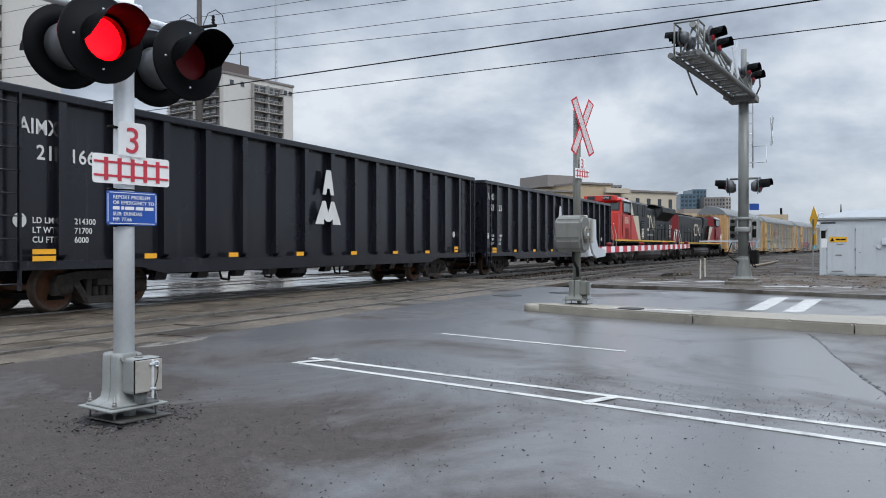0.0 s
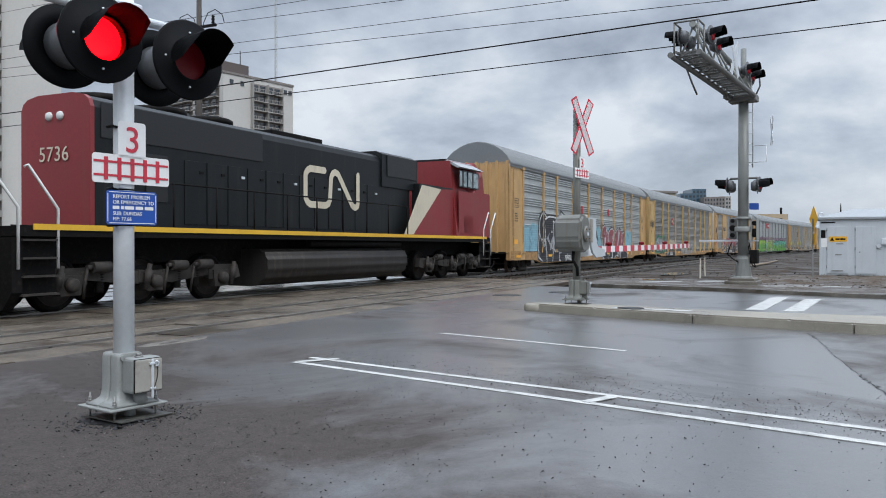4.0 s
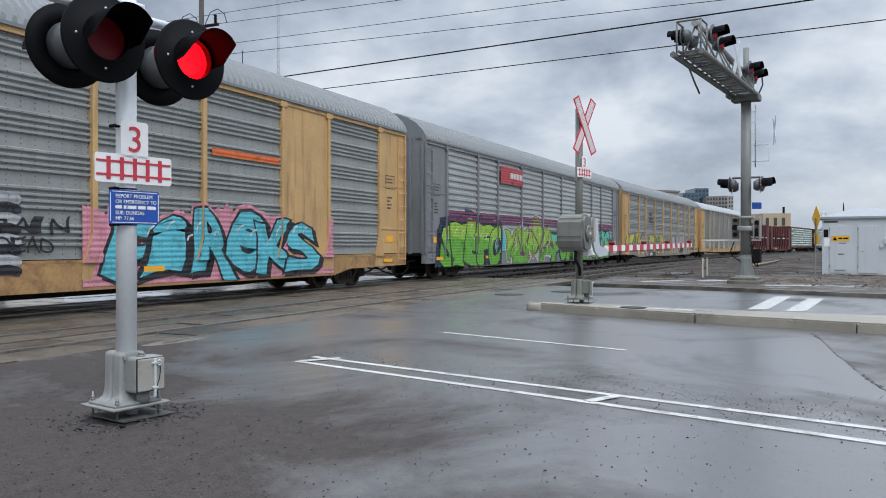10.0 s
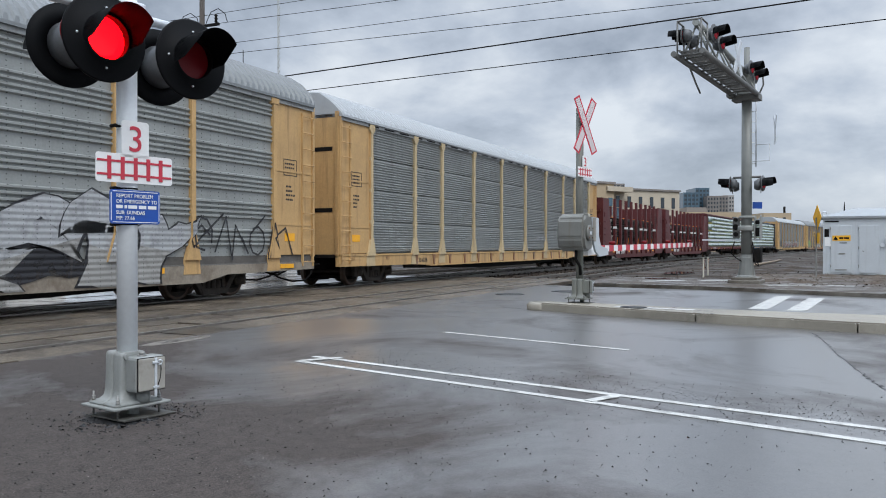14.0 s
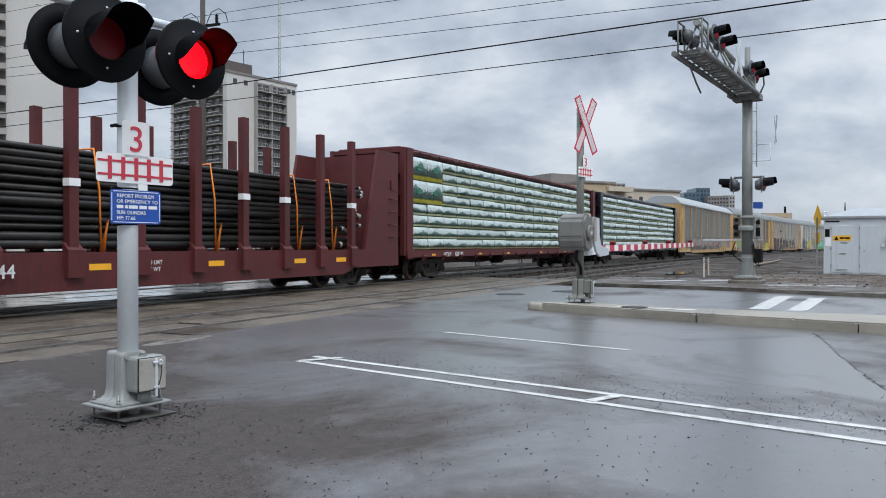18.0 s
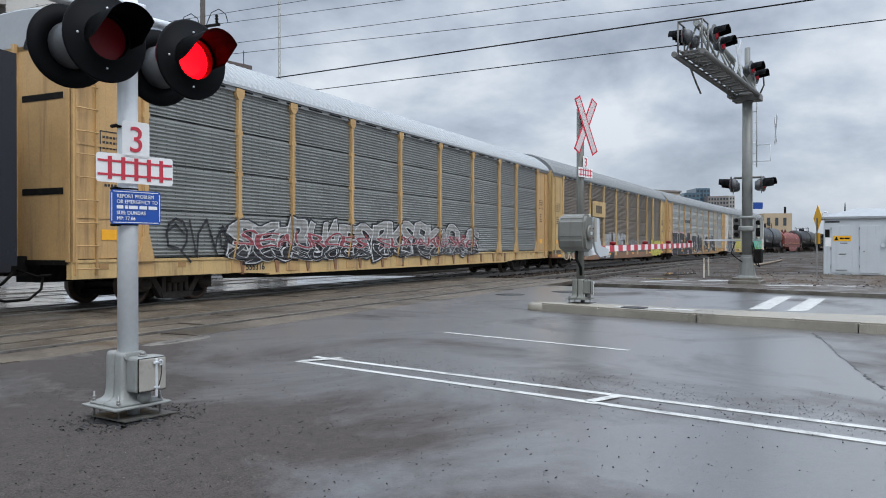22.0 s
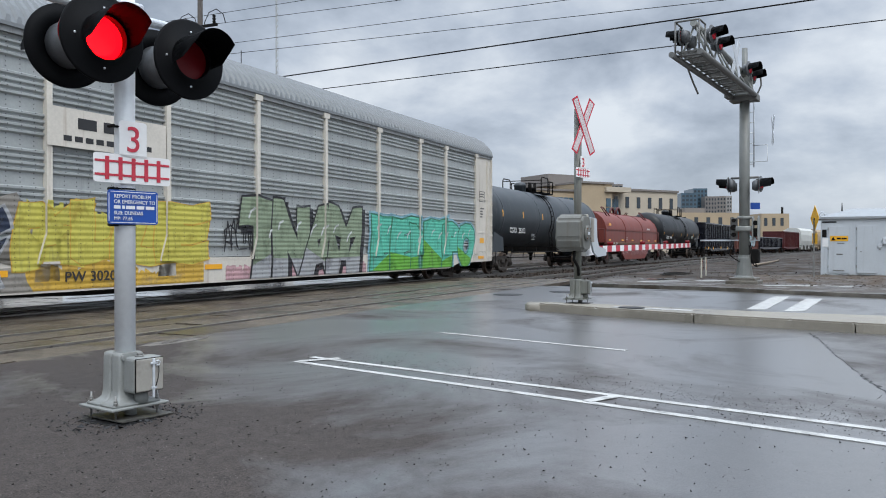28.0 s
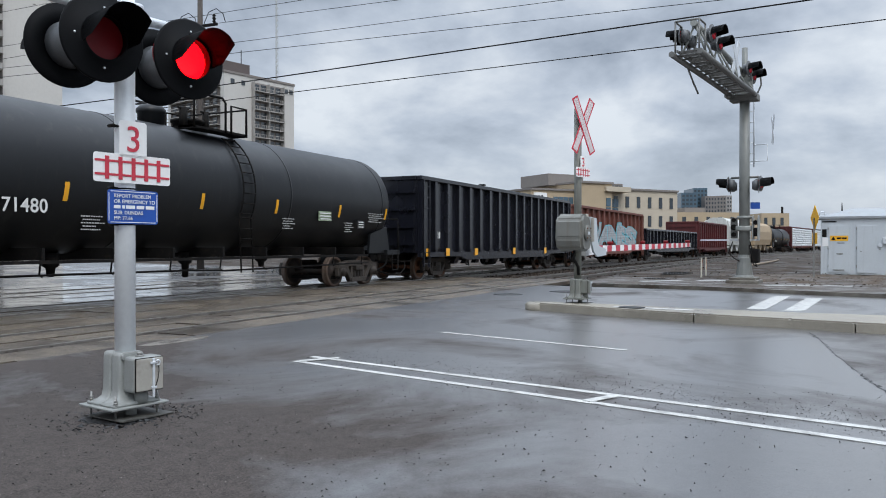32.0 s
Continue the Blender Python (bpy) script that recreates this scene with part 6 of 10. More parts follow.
def counting():
    i = 0
    while True:
        i += 1
        yield i % 40


def cut(bm, co, no):
    """Keep what lies on the side that no points away from."""
    bmesh.ops.bisect_plane(bm, geom=bm.verts[:] + bm.edges[:] + bm.faces[:], plane_co=co, plane_no=no, clear_outer=True)


def lay(name, bm, material, parent, flat_y=None):
    """Paint laid on a car's side: on the panels, over the posts in front of them and on the sill below."""
    if flat_y is not None:
        bmesh.ops.translate(bm, verts=bm.verts[:], vec=(0, flat_y, 0))
        return part(name, bm, material, parent)
    out = NEW()
    lo = min(v.co.x for v in bm.verts)
    hi = max(v.co.x for v in bm.verts)
    pieces = [(-1.596, [((0, 0, 1.0), (0, 0, -1))]), (-1.610, [((0, 0, 0.998), (0, 0, 1)), ((0, 0, 0.46), (0, 0, -1))])]
    pieces += [(-1.658, [((p - 0.062, 0, 0), (-1, 0, 0)), ((p + 0.062, 0, 0), (1, 0, 0)), ((0, 0, 1.47), (0, 0, -1))]) for p in POSTS if lo < p + 0.06 and hi > p - 0.06]
    pieces += [(-1.659, [((p - 0.06, 0, 1.47), (-0.54, 0, 0.18)), ((p + 0.06, 0, 1.47), (0.54, 0, 0.14)), ((0, 0, 1.47), (0, 0, 1)), ((0, 0, 0.93), (0, 0, -1))]) for p in POSTS if lo < p + 0.2 and hi > p - 0.24]
    for y, planes in pieces:
        b = bm.copy()
        for co, no in planes:
            cut(b, co, no)
        table = {}
        for f in b.faces:
            for v in f.verts:
                if v not in table:
                    table[v] = out.verts.new((v.co.x, v.co.y + y, v.co.z))
            out.faces.new([table[v] for v in f.verts])
        b.free()
    bm.free()
    return part(name, out, material, parent)


POSTS = (-12.0, -9.2, -7.15, -4.35, -1.45, 1.45, 4.35, 7.15, 9.2, 12.0)


def jag(rng):
    """One free shape in a unit cell: a zigzag swinging high and low, or a lopsided loop with a tail."""
    if rng.random() < 0.42:
        a0, turn = rng.uniform(0, 6.28), rng.choice((-1, 1))
        cx, cz, rx, rz = rng.uniform(0.42, 0.58), rng.uniform(0.45, 0.60), rng.uniform(0.26, 0.40), rng.uniform(0.30, 0.44)
        pts = [(cx + rx * math.cos(a0 + turn * 0.72 * i), cz + rz * math.sin(a0 + turn * 0.72 * i)) for i in range(rng.choice((7, 8, 9)))]
        pts.append((rng.uniform(0.7, 1.15), rng.choice((-0.05, 0.1, 0.95, 1.05))))
        return pts
    m = rng.choice((3, 4, 4, 5))
    up = rng.random() < 0.5
    pts = []
    for i in range(m + 1):
        v = rng.uniform(0.72, 1.0) if (i % 2 == 0) == up else rng.uniform(0.0, 0.28)
        pts.append((0.02 + 0.96 * i / m + rng.uniform(-0.10, 0.10), v))
        if rng.random() < 0.35:
            pts.append((pts[-1][0] + rng.uniform(-0.25, 0.25), rng.uniform(0.35, 0.65)))
    if rng.random() < 0.5:
        pts.append((pts[-1][0] - rng.uniform(0.2, 0.5), 0.5 + rng.uniform(-0.2, 0.2)))
    return pts


def blades(car, x0, x1, z0, z1, n, colour, seed, w=0.22, y=None, lift=0.012):
    """Wild strokes sprayed with a flick: thick in the middle and pointed at both ends."""
    rng = random.Random(seed)
    bm = NEW()
    k = counting()
    for i in range(n):
        cx = x0 + (x1 - x0) * (i + 0.5) / n
        a = radians(rng.choice((58, 66, 112, 122, 128, 40, 150)) + rng.uniform(-8, 8))
        half = min((z1 - z0) / 2 * rng.uniform(0.55, 1.05) / max(0.5, math.sin(a)), 1.1 * (z1 - z0))
        cz = (z0 + z1) / 2 + rng.uniform(-0.12, 0.12) * (z1 - z0)
        bow = rng.uniform(-0.25, 0.25) * half
        mid, ux, uz = w * rng.uniform(0.5, 1.3), math.cos(a), math.sin(a)
        m = 6
        left, right = [], []
        for j in range(m + 1):
            u = 2 * j / m - 1
            wid = mid * (1 - u * u) * (1.25 - 0.5 * u) + 0.012
            px, pz = cx + ux * half * u - uz * bow * (1 - u * u), cz + uz * half * u + ux * bow * (1 - u * u)
            left.append((px - uz * wid / 2, pz + ux * wid / 2))
            right.append((px + uz * wid / 2, pz - ux * wid / 2))
        yy = -lift - 0.00012 * next(k)
        for j in range(m):
            bm.faces.new([bm.verts.new((p, yy, q)) for p, q in (left[j], left[j + 1], right[j + 1], right[j])])
    lay("paint_stroke", bm, SPRAY[colour], car, y)


GLYPHS = {}


def glyph(ch, fat):
    """One letter in a unit box, swollen by fat: its points and faces."""
    key = (ch, round(fat, 3))
    if key not in GLYPHS:
        sets = []
        for off in (0.0, fat):
            cu = bpy.data.curves.new("glyph", "FONT")
            cu.body, cu.size, cu.offset, cu.resolution_u = ch, 1.0, off, 3
            tmp = bpy.data.objects.new("glyph", cu)
            me = bpy.data.meshes.new_from_object(tmp)
            bpy.data.objects.remove(tmp)
            bpy.data.curves.remove(cu)
            bm = NEW()
            bm.from_mesh(me)
            bpy.data.meshes.remove(me)
            sets.append(bm)
        xs, ys = [v.co.x for v in sets[0].verts], [v.co.y for v in sets[0].verts]
        x0, w, y0, h = min(xs), max(max(xs) - min(xs), 0.2), min(ys), max(ys) - min(ys)
        bm = sets[1]
        bmesh.ops.subdivide_edges(bm, edges=[e for e in bm.edges if e.calc_length() > 0.16], cuts=2)
        bm.verts.index_update()
        GLYPHS[key] = ([((v.co.x - x0) / w, (v.co.y - y0) / h) for v in bm.verts], [[v.index for v in f.verts] for f in bm.faces])
        for bm in sets:
            bm.free()
    return GLYPHS[key]


def piece(car, text, x0, x1, z0, z1, fill, edge, seed, rim=None, back=None, shine=None, top=None, fat=0.055, line=0.04, drop=None, wild=0.10, split=0.5, y=None, snug=1.06, lift=0.0):
    """A sprayed piece of fat letters, each leaning and swelling in its own way; top: a second colour in the letters' upper part."""
    rng = random.Random(seed)
    cell, tall = (x1 - x0) / len(text), z1 - z0
    fills = fill if isinstance(fill, tuple) else (fill,)
    for i, ch in enumerate(text):
        if ch == " ":
            continue
        xc, zb = x0 + cell * (i + 0.5), z0 + rng.uniform(-0.4, 0.4) * wild * tall
        w, h = cell * snug * rng.uniform(1 - 0.5 * wild, 1 + 0.5 * wild), tall * rng.uniform(1 - wild, 1 + 0.3 * wild)
        lean, tap, ph, bow = rng.uniform(-0.2, 0.9) * wild * 2, rng.uniform(-2.5, 2.5) * wild, rng.uniform(0, 6.28), rng.uniform(-1, 1) * wild

        def at(u, v):
            a = (u - 0.5) * (1 + tap * (v - 0.5)) + lean * (v - 0.5) + 0.35 * wild * math.sin(5.0 * v + ph)
            return xc + w * a, zb + h * (v + bow * (u - 0.5) + 0.45 * wild * math.sin(4.5 * u + 2 * ph))

        def shape(bm, fatness, depth, dx=0.0, dz=0.0):
            pts, faces = glyph(ch, fatness)
            vs = []
            for u, v in pts:
                px, pz = at(u, v)
                vs.append(bm.verts.new((px + dx, depth, pz + dz)))
            for f in faces:
                bm.faces.new([vs[k] for k in f])
            return bm

        d = 0.0016 * i + lift
        if back:
            lay("paint_cloud", shape(NEW(), fat + line + 0.11, -0.0002 * i), SPRAY[back], car, y)
        if rim:
            lay("letter_rim", shape(NEW(), fat + line + 0.035, -0.0025 - 0.0002 * i), SPRAY[rim], car, y)
        if drop:
            lay("letter_shade", shape(NEW(), fat + line, -0.0046 - d, 0.10 * cell, -0.07 * tall), SPRAY[drop], car, y)
        lay("letter_outline", shape(NEW(), fat + line, -0.0052 - d), SPRAY[edge], car, y)
        bm = shape(NEW(), fat, -0.0060 - d)
        if top:
            up = bm.copy()
            mid, no = (xc, 0, z0 + split * tall), Vector((rng.uniform(-0.5, 0.5), 0, 1)).normalized()
            cut(bm, mid, no)
            cut(up, mid, -no)
            if len(up.faces):
                lay("letter_crown", up, SPRAY[top], car, y)
        if len(bm.faces):
            lay("letter_fill", bm, SPRAY[fills[i % len(fills)]], car, y)
        if shine:
            for k in range(2):
                u, v = rng.uniform(0.0, 0.25) + 0.5 * k, rng.uniform(0.55, 0.85)
                bm = NEW()
                scrawl(bm, [at(u, v), at(u + 0.05, v + 0.10), at(u + 0.16, v + 0.15)], 0.035 * tall, -0.0068 - d, counting())
                lay("letter_shine", bm, SPRAY[shine], car, y)


def field(car, x0, x1, z0, z1, colour, seed=0, depth=0.003):
    """A rolled-on patch of colour, its top edge uneven."""
    rng = random.Random(seed)
    bm = NEW()
    x = x0
    while x < x1:
        w = rng.uniform(0.05, 0.14)
        top = z1 + 0.30 * noise.noise(Vector((x * 0.9, seed, 0.0))) + rng.uniform(-0.05, 0.05)
        bm.faces.new([bm.verts.new((a, depth, b)) for a, b in ((x, z0), (x + w, z0), (x + w, top), (x, top + rng.uniform(-0.08, 0.08)))])
        x += w
    lay("paint_field", bm, SPRAY[colour], car)


def tag(car, x0, x1, z0, z1, n, colour, seed, w=0.05, y=None):
    rng = random.Random(seed)
    cell = (x1 - x0) / n
    bm = NEW()
    for i in range(n):
        scrawl(bm, [(x0 + cell * (i + 1.15 * u), z0 + (z1 - z0) * v) for u, v in jag(rng)], w * 0.8, -0.003, counting())
        if rng.random() < 0.6:
            a = x0 + cell * (i + 0.5)
            r = 0.28 * (z1 - z0)
            scrawl(bm, [(a + r * math.cos(t), (z0 + z1) / 2 + r * math.sin(t)) for t in (0.3, 1.5, 2.7, 3.9, 5.1)], w * 0.8, -0.004, counting())
    lay("paint_scrawl", bm, SPRAY[colour], car, y)


def lettering(car, text, x, z, size, material=LETTER, y=-1.56, squeeze=1.0):
    return words("lettering", text, size, car, material, pose(x, y, z, 90, 0, 0), squeeze=squeeze, bold=0.014)


def bars(car, x, z, w, h, n=4, material=LETTER, y=-1.56):
    """Writing that is not spelled out: n upright blocks in a row."""
    bm = NEW()
    for i in range(n):
        a = x + w * i / n
        box(bm, a, a + 0.72 * w / n, y - 0.003, y, z, z + h)
    part("lettering", bm, material, car)


V0, ACC = 1.26731 * 12.2, -0.00292 * 12.2
TRACK_Y = 13.7


def run(t):
    """How far the train has gone at t seconds."""
    return V0 * (t - 16) + 0.5 * ACC * (t - 16) ** 2


def car_pose(q, t, half=9.0):
    x = q - run(t)
    a, b = yline(x - half), yline(x + half)
    return pose(x, TRACK_Y + (a + b) / 2, 0, 0, 0, math.degrees(math.atan2(b - a, 2 * half)))


CARS = []


def wagon(name, label, category, q0, q1, truck_in, r=0.457, group="freight cars of the train"):
    L, q = q1 - q0, (q0 + q1) / 2
    th = thing(name, label, category, car_pose(q, 0), group)
    CARS.append((th, q, L))
    couplers(th, L)
    if truck_in:
        truck(th, q, -L / 2 + truck_in, r)
        truck(th, q, L / 2 - truck_in, r)
    return th, L, q


# ---- autoracks ----
RACK_L = 27.4


def ridge_profile(kind):
    """Rows of (depth, z) up a side panel."""
    rows = [(0.0, 1.0)]
    z = 1.0
    if kind == "ribbed":
        while z < 4.74:
            rows.append((0.0, z + 0.20))
            z += 0.20
            for i in range(4):
                rows += [(0.0, z + 0.02), (0.048, z + 0.048), (0.048, z + 0.082), (0.0, z + 0.105)]
                z += 0.11
        rows = [p for p in rows if p[1] < 4.8] + [(0.0, 4.82)]
    elif kind == "open":
        while z < 4.7:
            rows += [(0.0, z + 0.04), (0.05, z + 0.07), (0.05, z + 0.16), (0.0, z + 0.19)]
            z += 0.235
        rows = [p for p in rows if p[1] < 4.8] + [(0.0, 4.82)]
    else:
        for b in range(4):
            z = 1.0 + 0.955 * b
            rows += [(-0.10, z), (-0.10, z + 0.045), (0.02, z + 0.046), (0.02, z + 0.07)]
            zz = z + 0.08
            while zz < z + 0.86:
                rows += [(0.0, zz), (0.034, zz + 0.03), (0.034, zz + 0.05), (0.0, zz + 0.062)]
                zz += 0.08
            rows += [(0.02, z + 0.90), (0.02, z + 0.95)]
        rows.append((0.0, 4.82))
    return rows


PANELS = {}


def panel_mesh(kind, width, material):
    key = (kind, round(width, 2), material.name)
    if key not in PANELS:
        bm = NEW()
        rows = ridge_profile(kind)
        sheet(bm, [[(x, -1.54 - d, z) for d, z in rows] for x in (-width / 2, width / 2)], False)
        PANELS[key] = mesh_of("side_panel", bm, material)
    return PANELS[key]


def rack_roof(material, flat_top=False):
    """Arched or flat-topped roof of ribbed sheets, each course lapping the one below."""
    bm = NEW()
    prof = [(-1.665, 4.90), (-1.66, 4.97), (-1.60, 5.06), (-1.47, 5.27), (-1.22, 5.52), (-0.86, 5.74), (-0.45, 5.89), (0, 5.95)]
    if flat_top:
        prof = [(-1.665, 4.90), (-1.66, 4.97), (-1.58, 5.06), (-1.40, 5.24), (-1.15, 5.44), (-0.86, 5.63), (-0.40, 5.68), (0, 5.69)]
    prof += [(-a, b) for a, b in prof[-2::-1]]
    step = 0.105
    n = int(RACK_L / step)
    rows = []
    for i in range(n + 1):
        x = -RACK_L / 2 + 0.06 + (RACK_L - 0.12) * i / n
        for side in (0, 1):
            d = 0.034 if (i + side) % 2 else 0.0
            rows.append([(x + (0.02 if side else -0.02), a * (1 + (0.018 if d and 1 < j < len(prof) - 2 else 0)), b + (d if 1 < j < len(prof) - 2 else 0)) for j, (a, b) in enumerate(prof)])
    sheet(bm, rows, False)
    for x in (rows[0][0][0], rows[-1][0][0]):
        bm.faces.new([bm.verts.new((x, a, b)) for a, b in prof])
    return mesh_of("roof", bm, material)


# dark base colour carries the shade of the recess under the panels
LEDGE_SHADE = mk("shaded_ledge_steel", (0.075, 0.068, 0.06), 0.7, 0.0, 0.3, 1.5, dirt=(0.035, 0.03, 0.026), dirt_amount=0.4)


def rack_pieces(post, end, sill, low=False, rail=None, step=False, door=None):
    """The shared pieces of one paint scheme; low: gusseted sill; step: a sloping ledge, shade in its colour, over a
    lower sill.
    """
    out = {}
    bm = NEW()
    box(bm, -0.06, 0.06, -1.645, -1.5, 0.95, 4.86, 0.012)
    prism(bm, [(-0.06, 1.47), (0.06, 1.47), (0.20, 0.93), (-0.24, 0.93)], -1.655, -1.55)
    prism(bm, [(-0.24, 0.929), (0.20, 0.929), (0.23, 0.62), (-0.28, 0.62)], -1.607, -1.55)
    box(bm, -0.14, 0.14, -1.655, -1.55, 4.74, 4.88)
    if low:
        prism(bm, [(-0.06, 4.62), (0.06, 4.62), (0.15, 4.739), (-0.15, 4.739)], -1.652, -1.55)
        for z in (1.95, 2.9, 3.86):
            box(bm, -0.09, 0.09, -1.64, -1.55, z - 0.05, z + 0.05)
    out["post"] = mesh_of("side_post", bm, post)
    bm = NEW()
    box(bm, 0.0, 1.72, -1.58, -1.52, 1.0, 4.86, 0.01)
    box(bm, 0.0, 0.10, -1.62, -1.5, 0.95, 4.9)
    box(bm, 1.62, 1.72, -1.62, -1.5, 0.95, 4.9)
    for z in (1.75, 3.1):
        box(bm, 0.1, 1.62, -1.595, -1.55, z, z + 0.05)
    out["end_panel"] = mesh_of("end_panel", bm, end)
    bm = NEW()
    box(bm, -0.06, 0.02, -1.55, 1.55, 0.95, 5.0)
    top = [(-1.5, 5.001), (-1.4, 5.14), (-0.85, 5.52), (0, 5.60)] if low else [(-1.5, 5.001), (-1.4, 5.25), (-0.8, 5.7), (0, 5.88)]
    prism(bm, top + [(-a, b) for a, b in top[-2::-1]], -0.04, 0.0, "x")
    out["end_door"] = mesh_of("end_door", bm, door or end)
    bm = NEW()
    box(bm, -0.13, -0.062, -0.05, 0.05, 0.95, 5.05)
    out["door_rib"] = mesh_of("door_rib", bm, door or end)
    bm = ladder_mesh(0.7, 4.7)
    out["ladder"] = mesh_of("ladder", bm, end)
    bm = NEW()
    h = RACK_L / 2
    prism(bm, [(-h, 0.62), (-h, 0.928), (h, 0.928), (h, 0.62), (h - 3.4, 0.58), (h - 4.2, 0.42), (-h + 4.2, 0.42), (-h + 3.4, 0.58)], -1.60, -1.45)
    if low:
        bm.free()
        bm = NEW()
        prism(bm, [(-h, 0.63), (-h, 0.928), (h, 0.928), (h, 0.63), (h - 4.6, 0.61), (h - 5.6, 0.565), (-h + 5.6, 0.565), (-h + 4.6, 0.61)], -1.585, -1.45)
        box(bm, -h + 5.6, h - 5.6, -1.615, -1.45, 0.535, 0.564)
    elif step:
        for v in bm.verts:
            if v.co.z > 0.9:
                v.co.z = 0.80
    lip = NEW()
    if step:
        prism(lip, [(-1.60, 0.801), (-1.575, 0.83), (-1.545, 1.0), (-1.45, 1.0), (-1.45, 0.801)], -h, h, "x")
    else:
        box(lip, -h, h, -1.603, -1.45, 0.93, 0.985)
    out["lip"] = mesh_of("sill_lip", lip, LEDGE_SHADE if step else sill)
    # rust-brown wedges; their darker colour also paints the shade between sill recesses
    bm2 = NEW()
    prism(bm2, [(-0.10, 0.927), (0.10, 0.927), (0.05, 0.58), (-0.02, 0.58)], -1.612, -1.56)
    out["gusset"] = mesh_of("sill_gusset", bm2, SILL_RUST)
    out["sill"] = mesh_of("side_sill", bm, sill)
    bm = NEW()
    box(bm, -h, h, -1.5, 1.5, 0.90, 0.99)
    box(bm, -h + 0.3, h - 0.3, -0.35, 0.35, 0.55, 0.9)
    for s in (-8.2, 8.2):
        box(bm, s - 0.15, s + 0.15, -1.45, 1.45, 0.6, 0.9)
    rod(bm, (-2.5, -0.9, 0.6), (-1.3, -0.9, 0.6), 0.2, 12)
    if low:
        # added dark fish-bellied plate, set back, for the frame in shade under the deck
        prism(bm, [(-h + 4.2, 0.80), (-h + 4.4, 0.50), (-3.0, 0.36), (3.0, 0.36), (h - 4.4, 0.50), (h - 4.2, 0.80)], -1.30, -1.20)
        bmesh.ops.translate(bm, verts=bm.verts[:], vec=(0, 0, -0.012))
    else:
        # added deep dark plate for the shaded frame between the trucks
        prism(bm, [(-h + 4.3, 0.85), (-h + 4.6, 0.40), (-6.0, 0.30), (6.0, 0.30), (h - 4.6, 0.40), (h - 4.3, 0.85)], -1.20, -1.10)
    out["deck"] = mesh_of("deck", bm, IRON)
    bm = NEW()
    box(bm, -h + 0.05, h - 0.05, -1.625, -1.50, 4.80, 4.905)
    out["top_rail"] = mesh_of("top_rail", bm, rail)
    return out


ROOFS, RACKSETS = {}, {}


DOOR_SLOT = mesh_of("door_slot", (lambda b: (box(b, -0.068, -0.061, -0.56, 0.56, -0.06, 0.06), b)[1])(NEW()), IRON)


RAIL_SLOT = mesh_of("rail_slot", (lambda b: (box(b, -0.30, 0.30, -1.632, -1.624, 4.825, 4.865), b)[1])(NEW()), IRON)
ZINC_PLAIN = mk("plain_zinc_rail", (0.27, 0.28, 0.28), 0.5, 0.15, 0.15, 1.3, dirt=(0.16, 0.15, 0.14), dirt_amount=0.3, streak=True)


def end_stencils(th, seed):
    """Small stencilled data on the end panels of the near side: a ruled box and short lines under it."""
    r = random.Random(seed)
    for x in (-RACK_L / 2 + 0.62, RACK_L / 2 - 1.30):
        z = r.uniform(2.85, 3.1)
        bm = NEW()
        for a, b, c, d in ((0, 0.56, 0, 0.02), (0, 0.56, 0.40, 0.42), (0, 0.02, 0, 0.42), (0.54, 0.56, 0, 0.42)):
            box(bm, x + a, x + b, -1.586, -1.582, z + c, z + d)
        part("stencil_box", bm, DARKLETTER, th)
        for i in range(3):
            bars(th, x + 0.06, z + 0.08 + 0.10 * i, 0.40, 0.045, 5, DARKLETTER, y=-1.582)
        for i in range(4):
            bars(th, x + 0.10, z - 0.30 - 0.11 * i, r.uniform(0.2, 0.42), 0.05, 4, DARKLETTER, y=-1.582)
        marks(th, -1.582, [(x + 0.25, 1.45, 0.42, 0.20)], REFLECT, "placard")


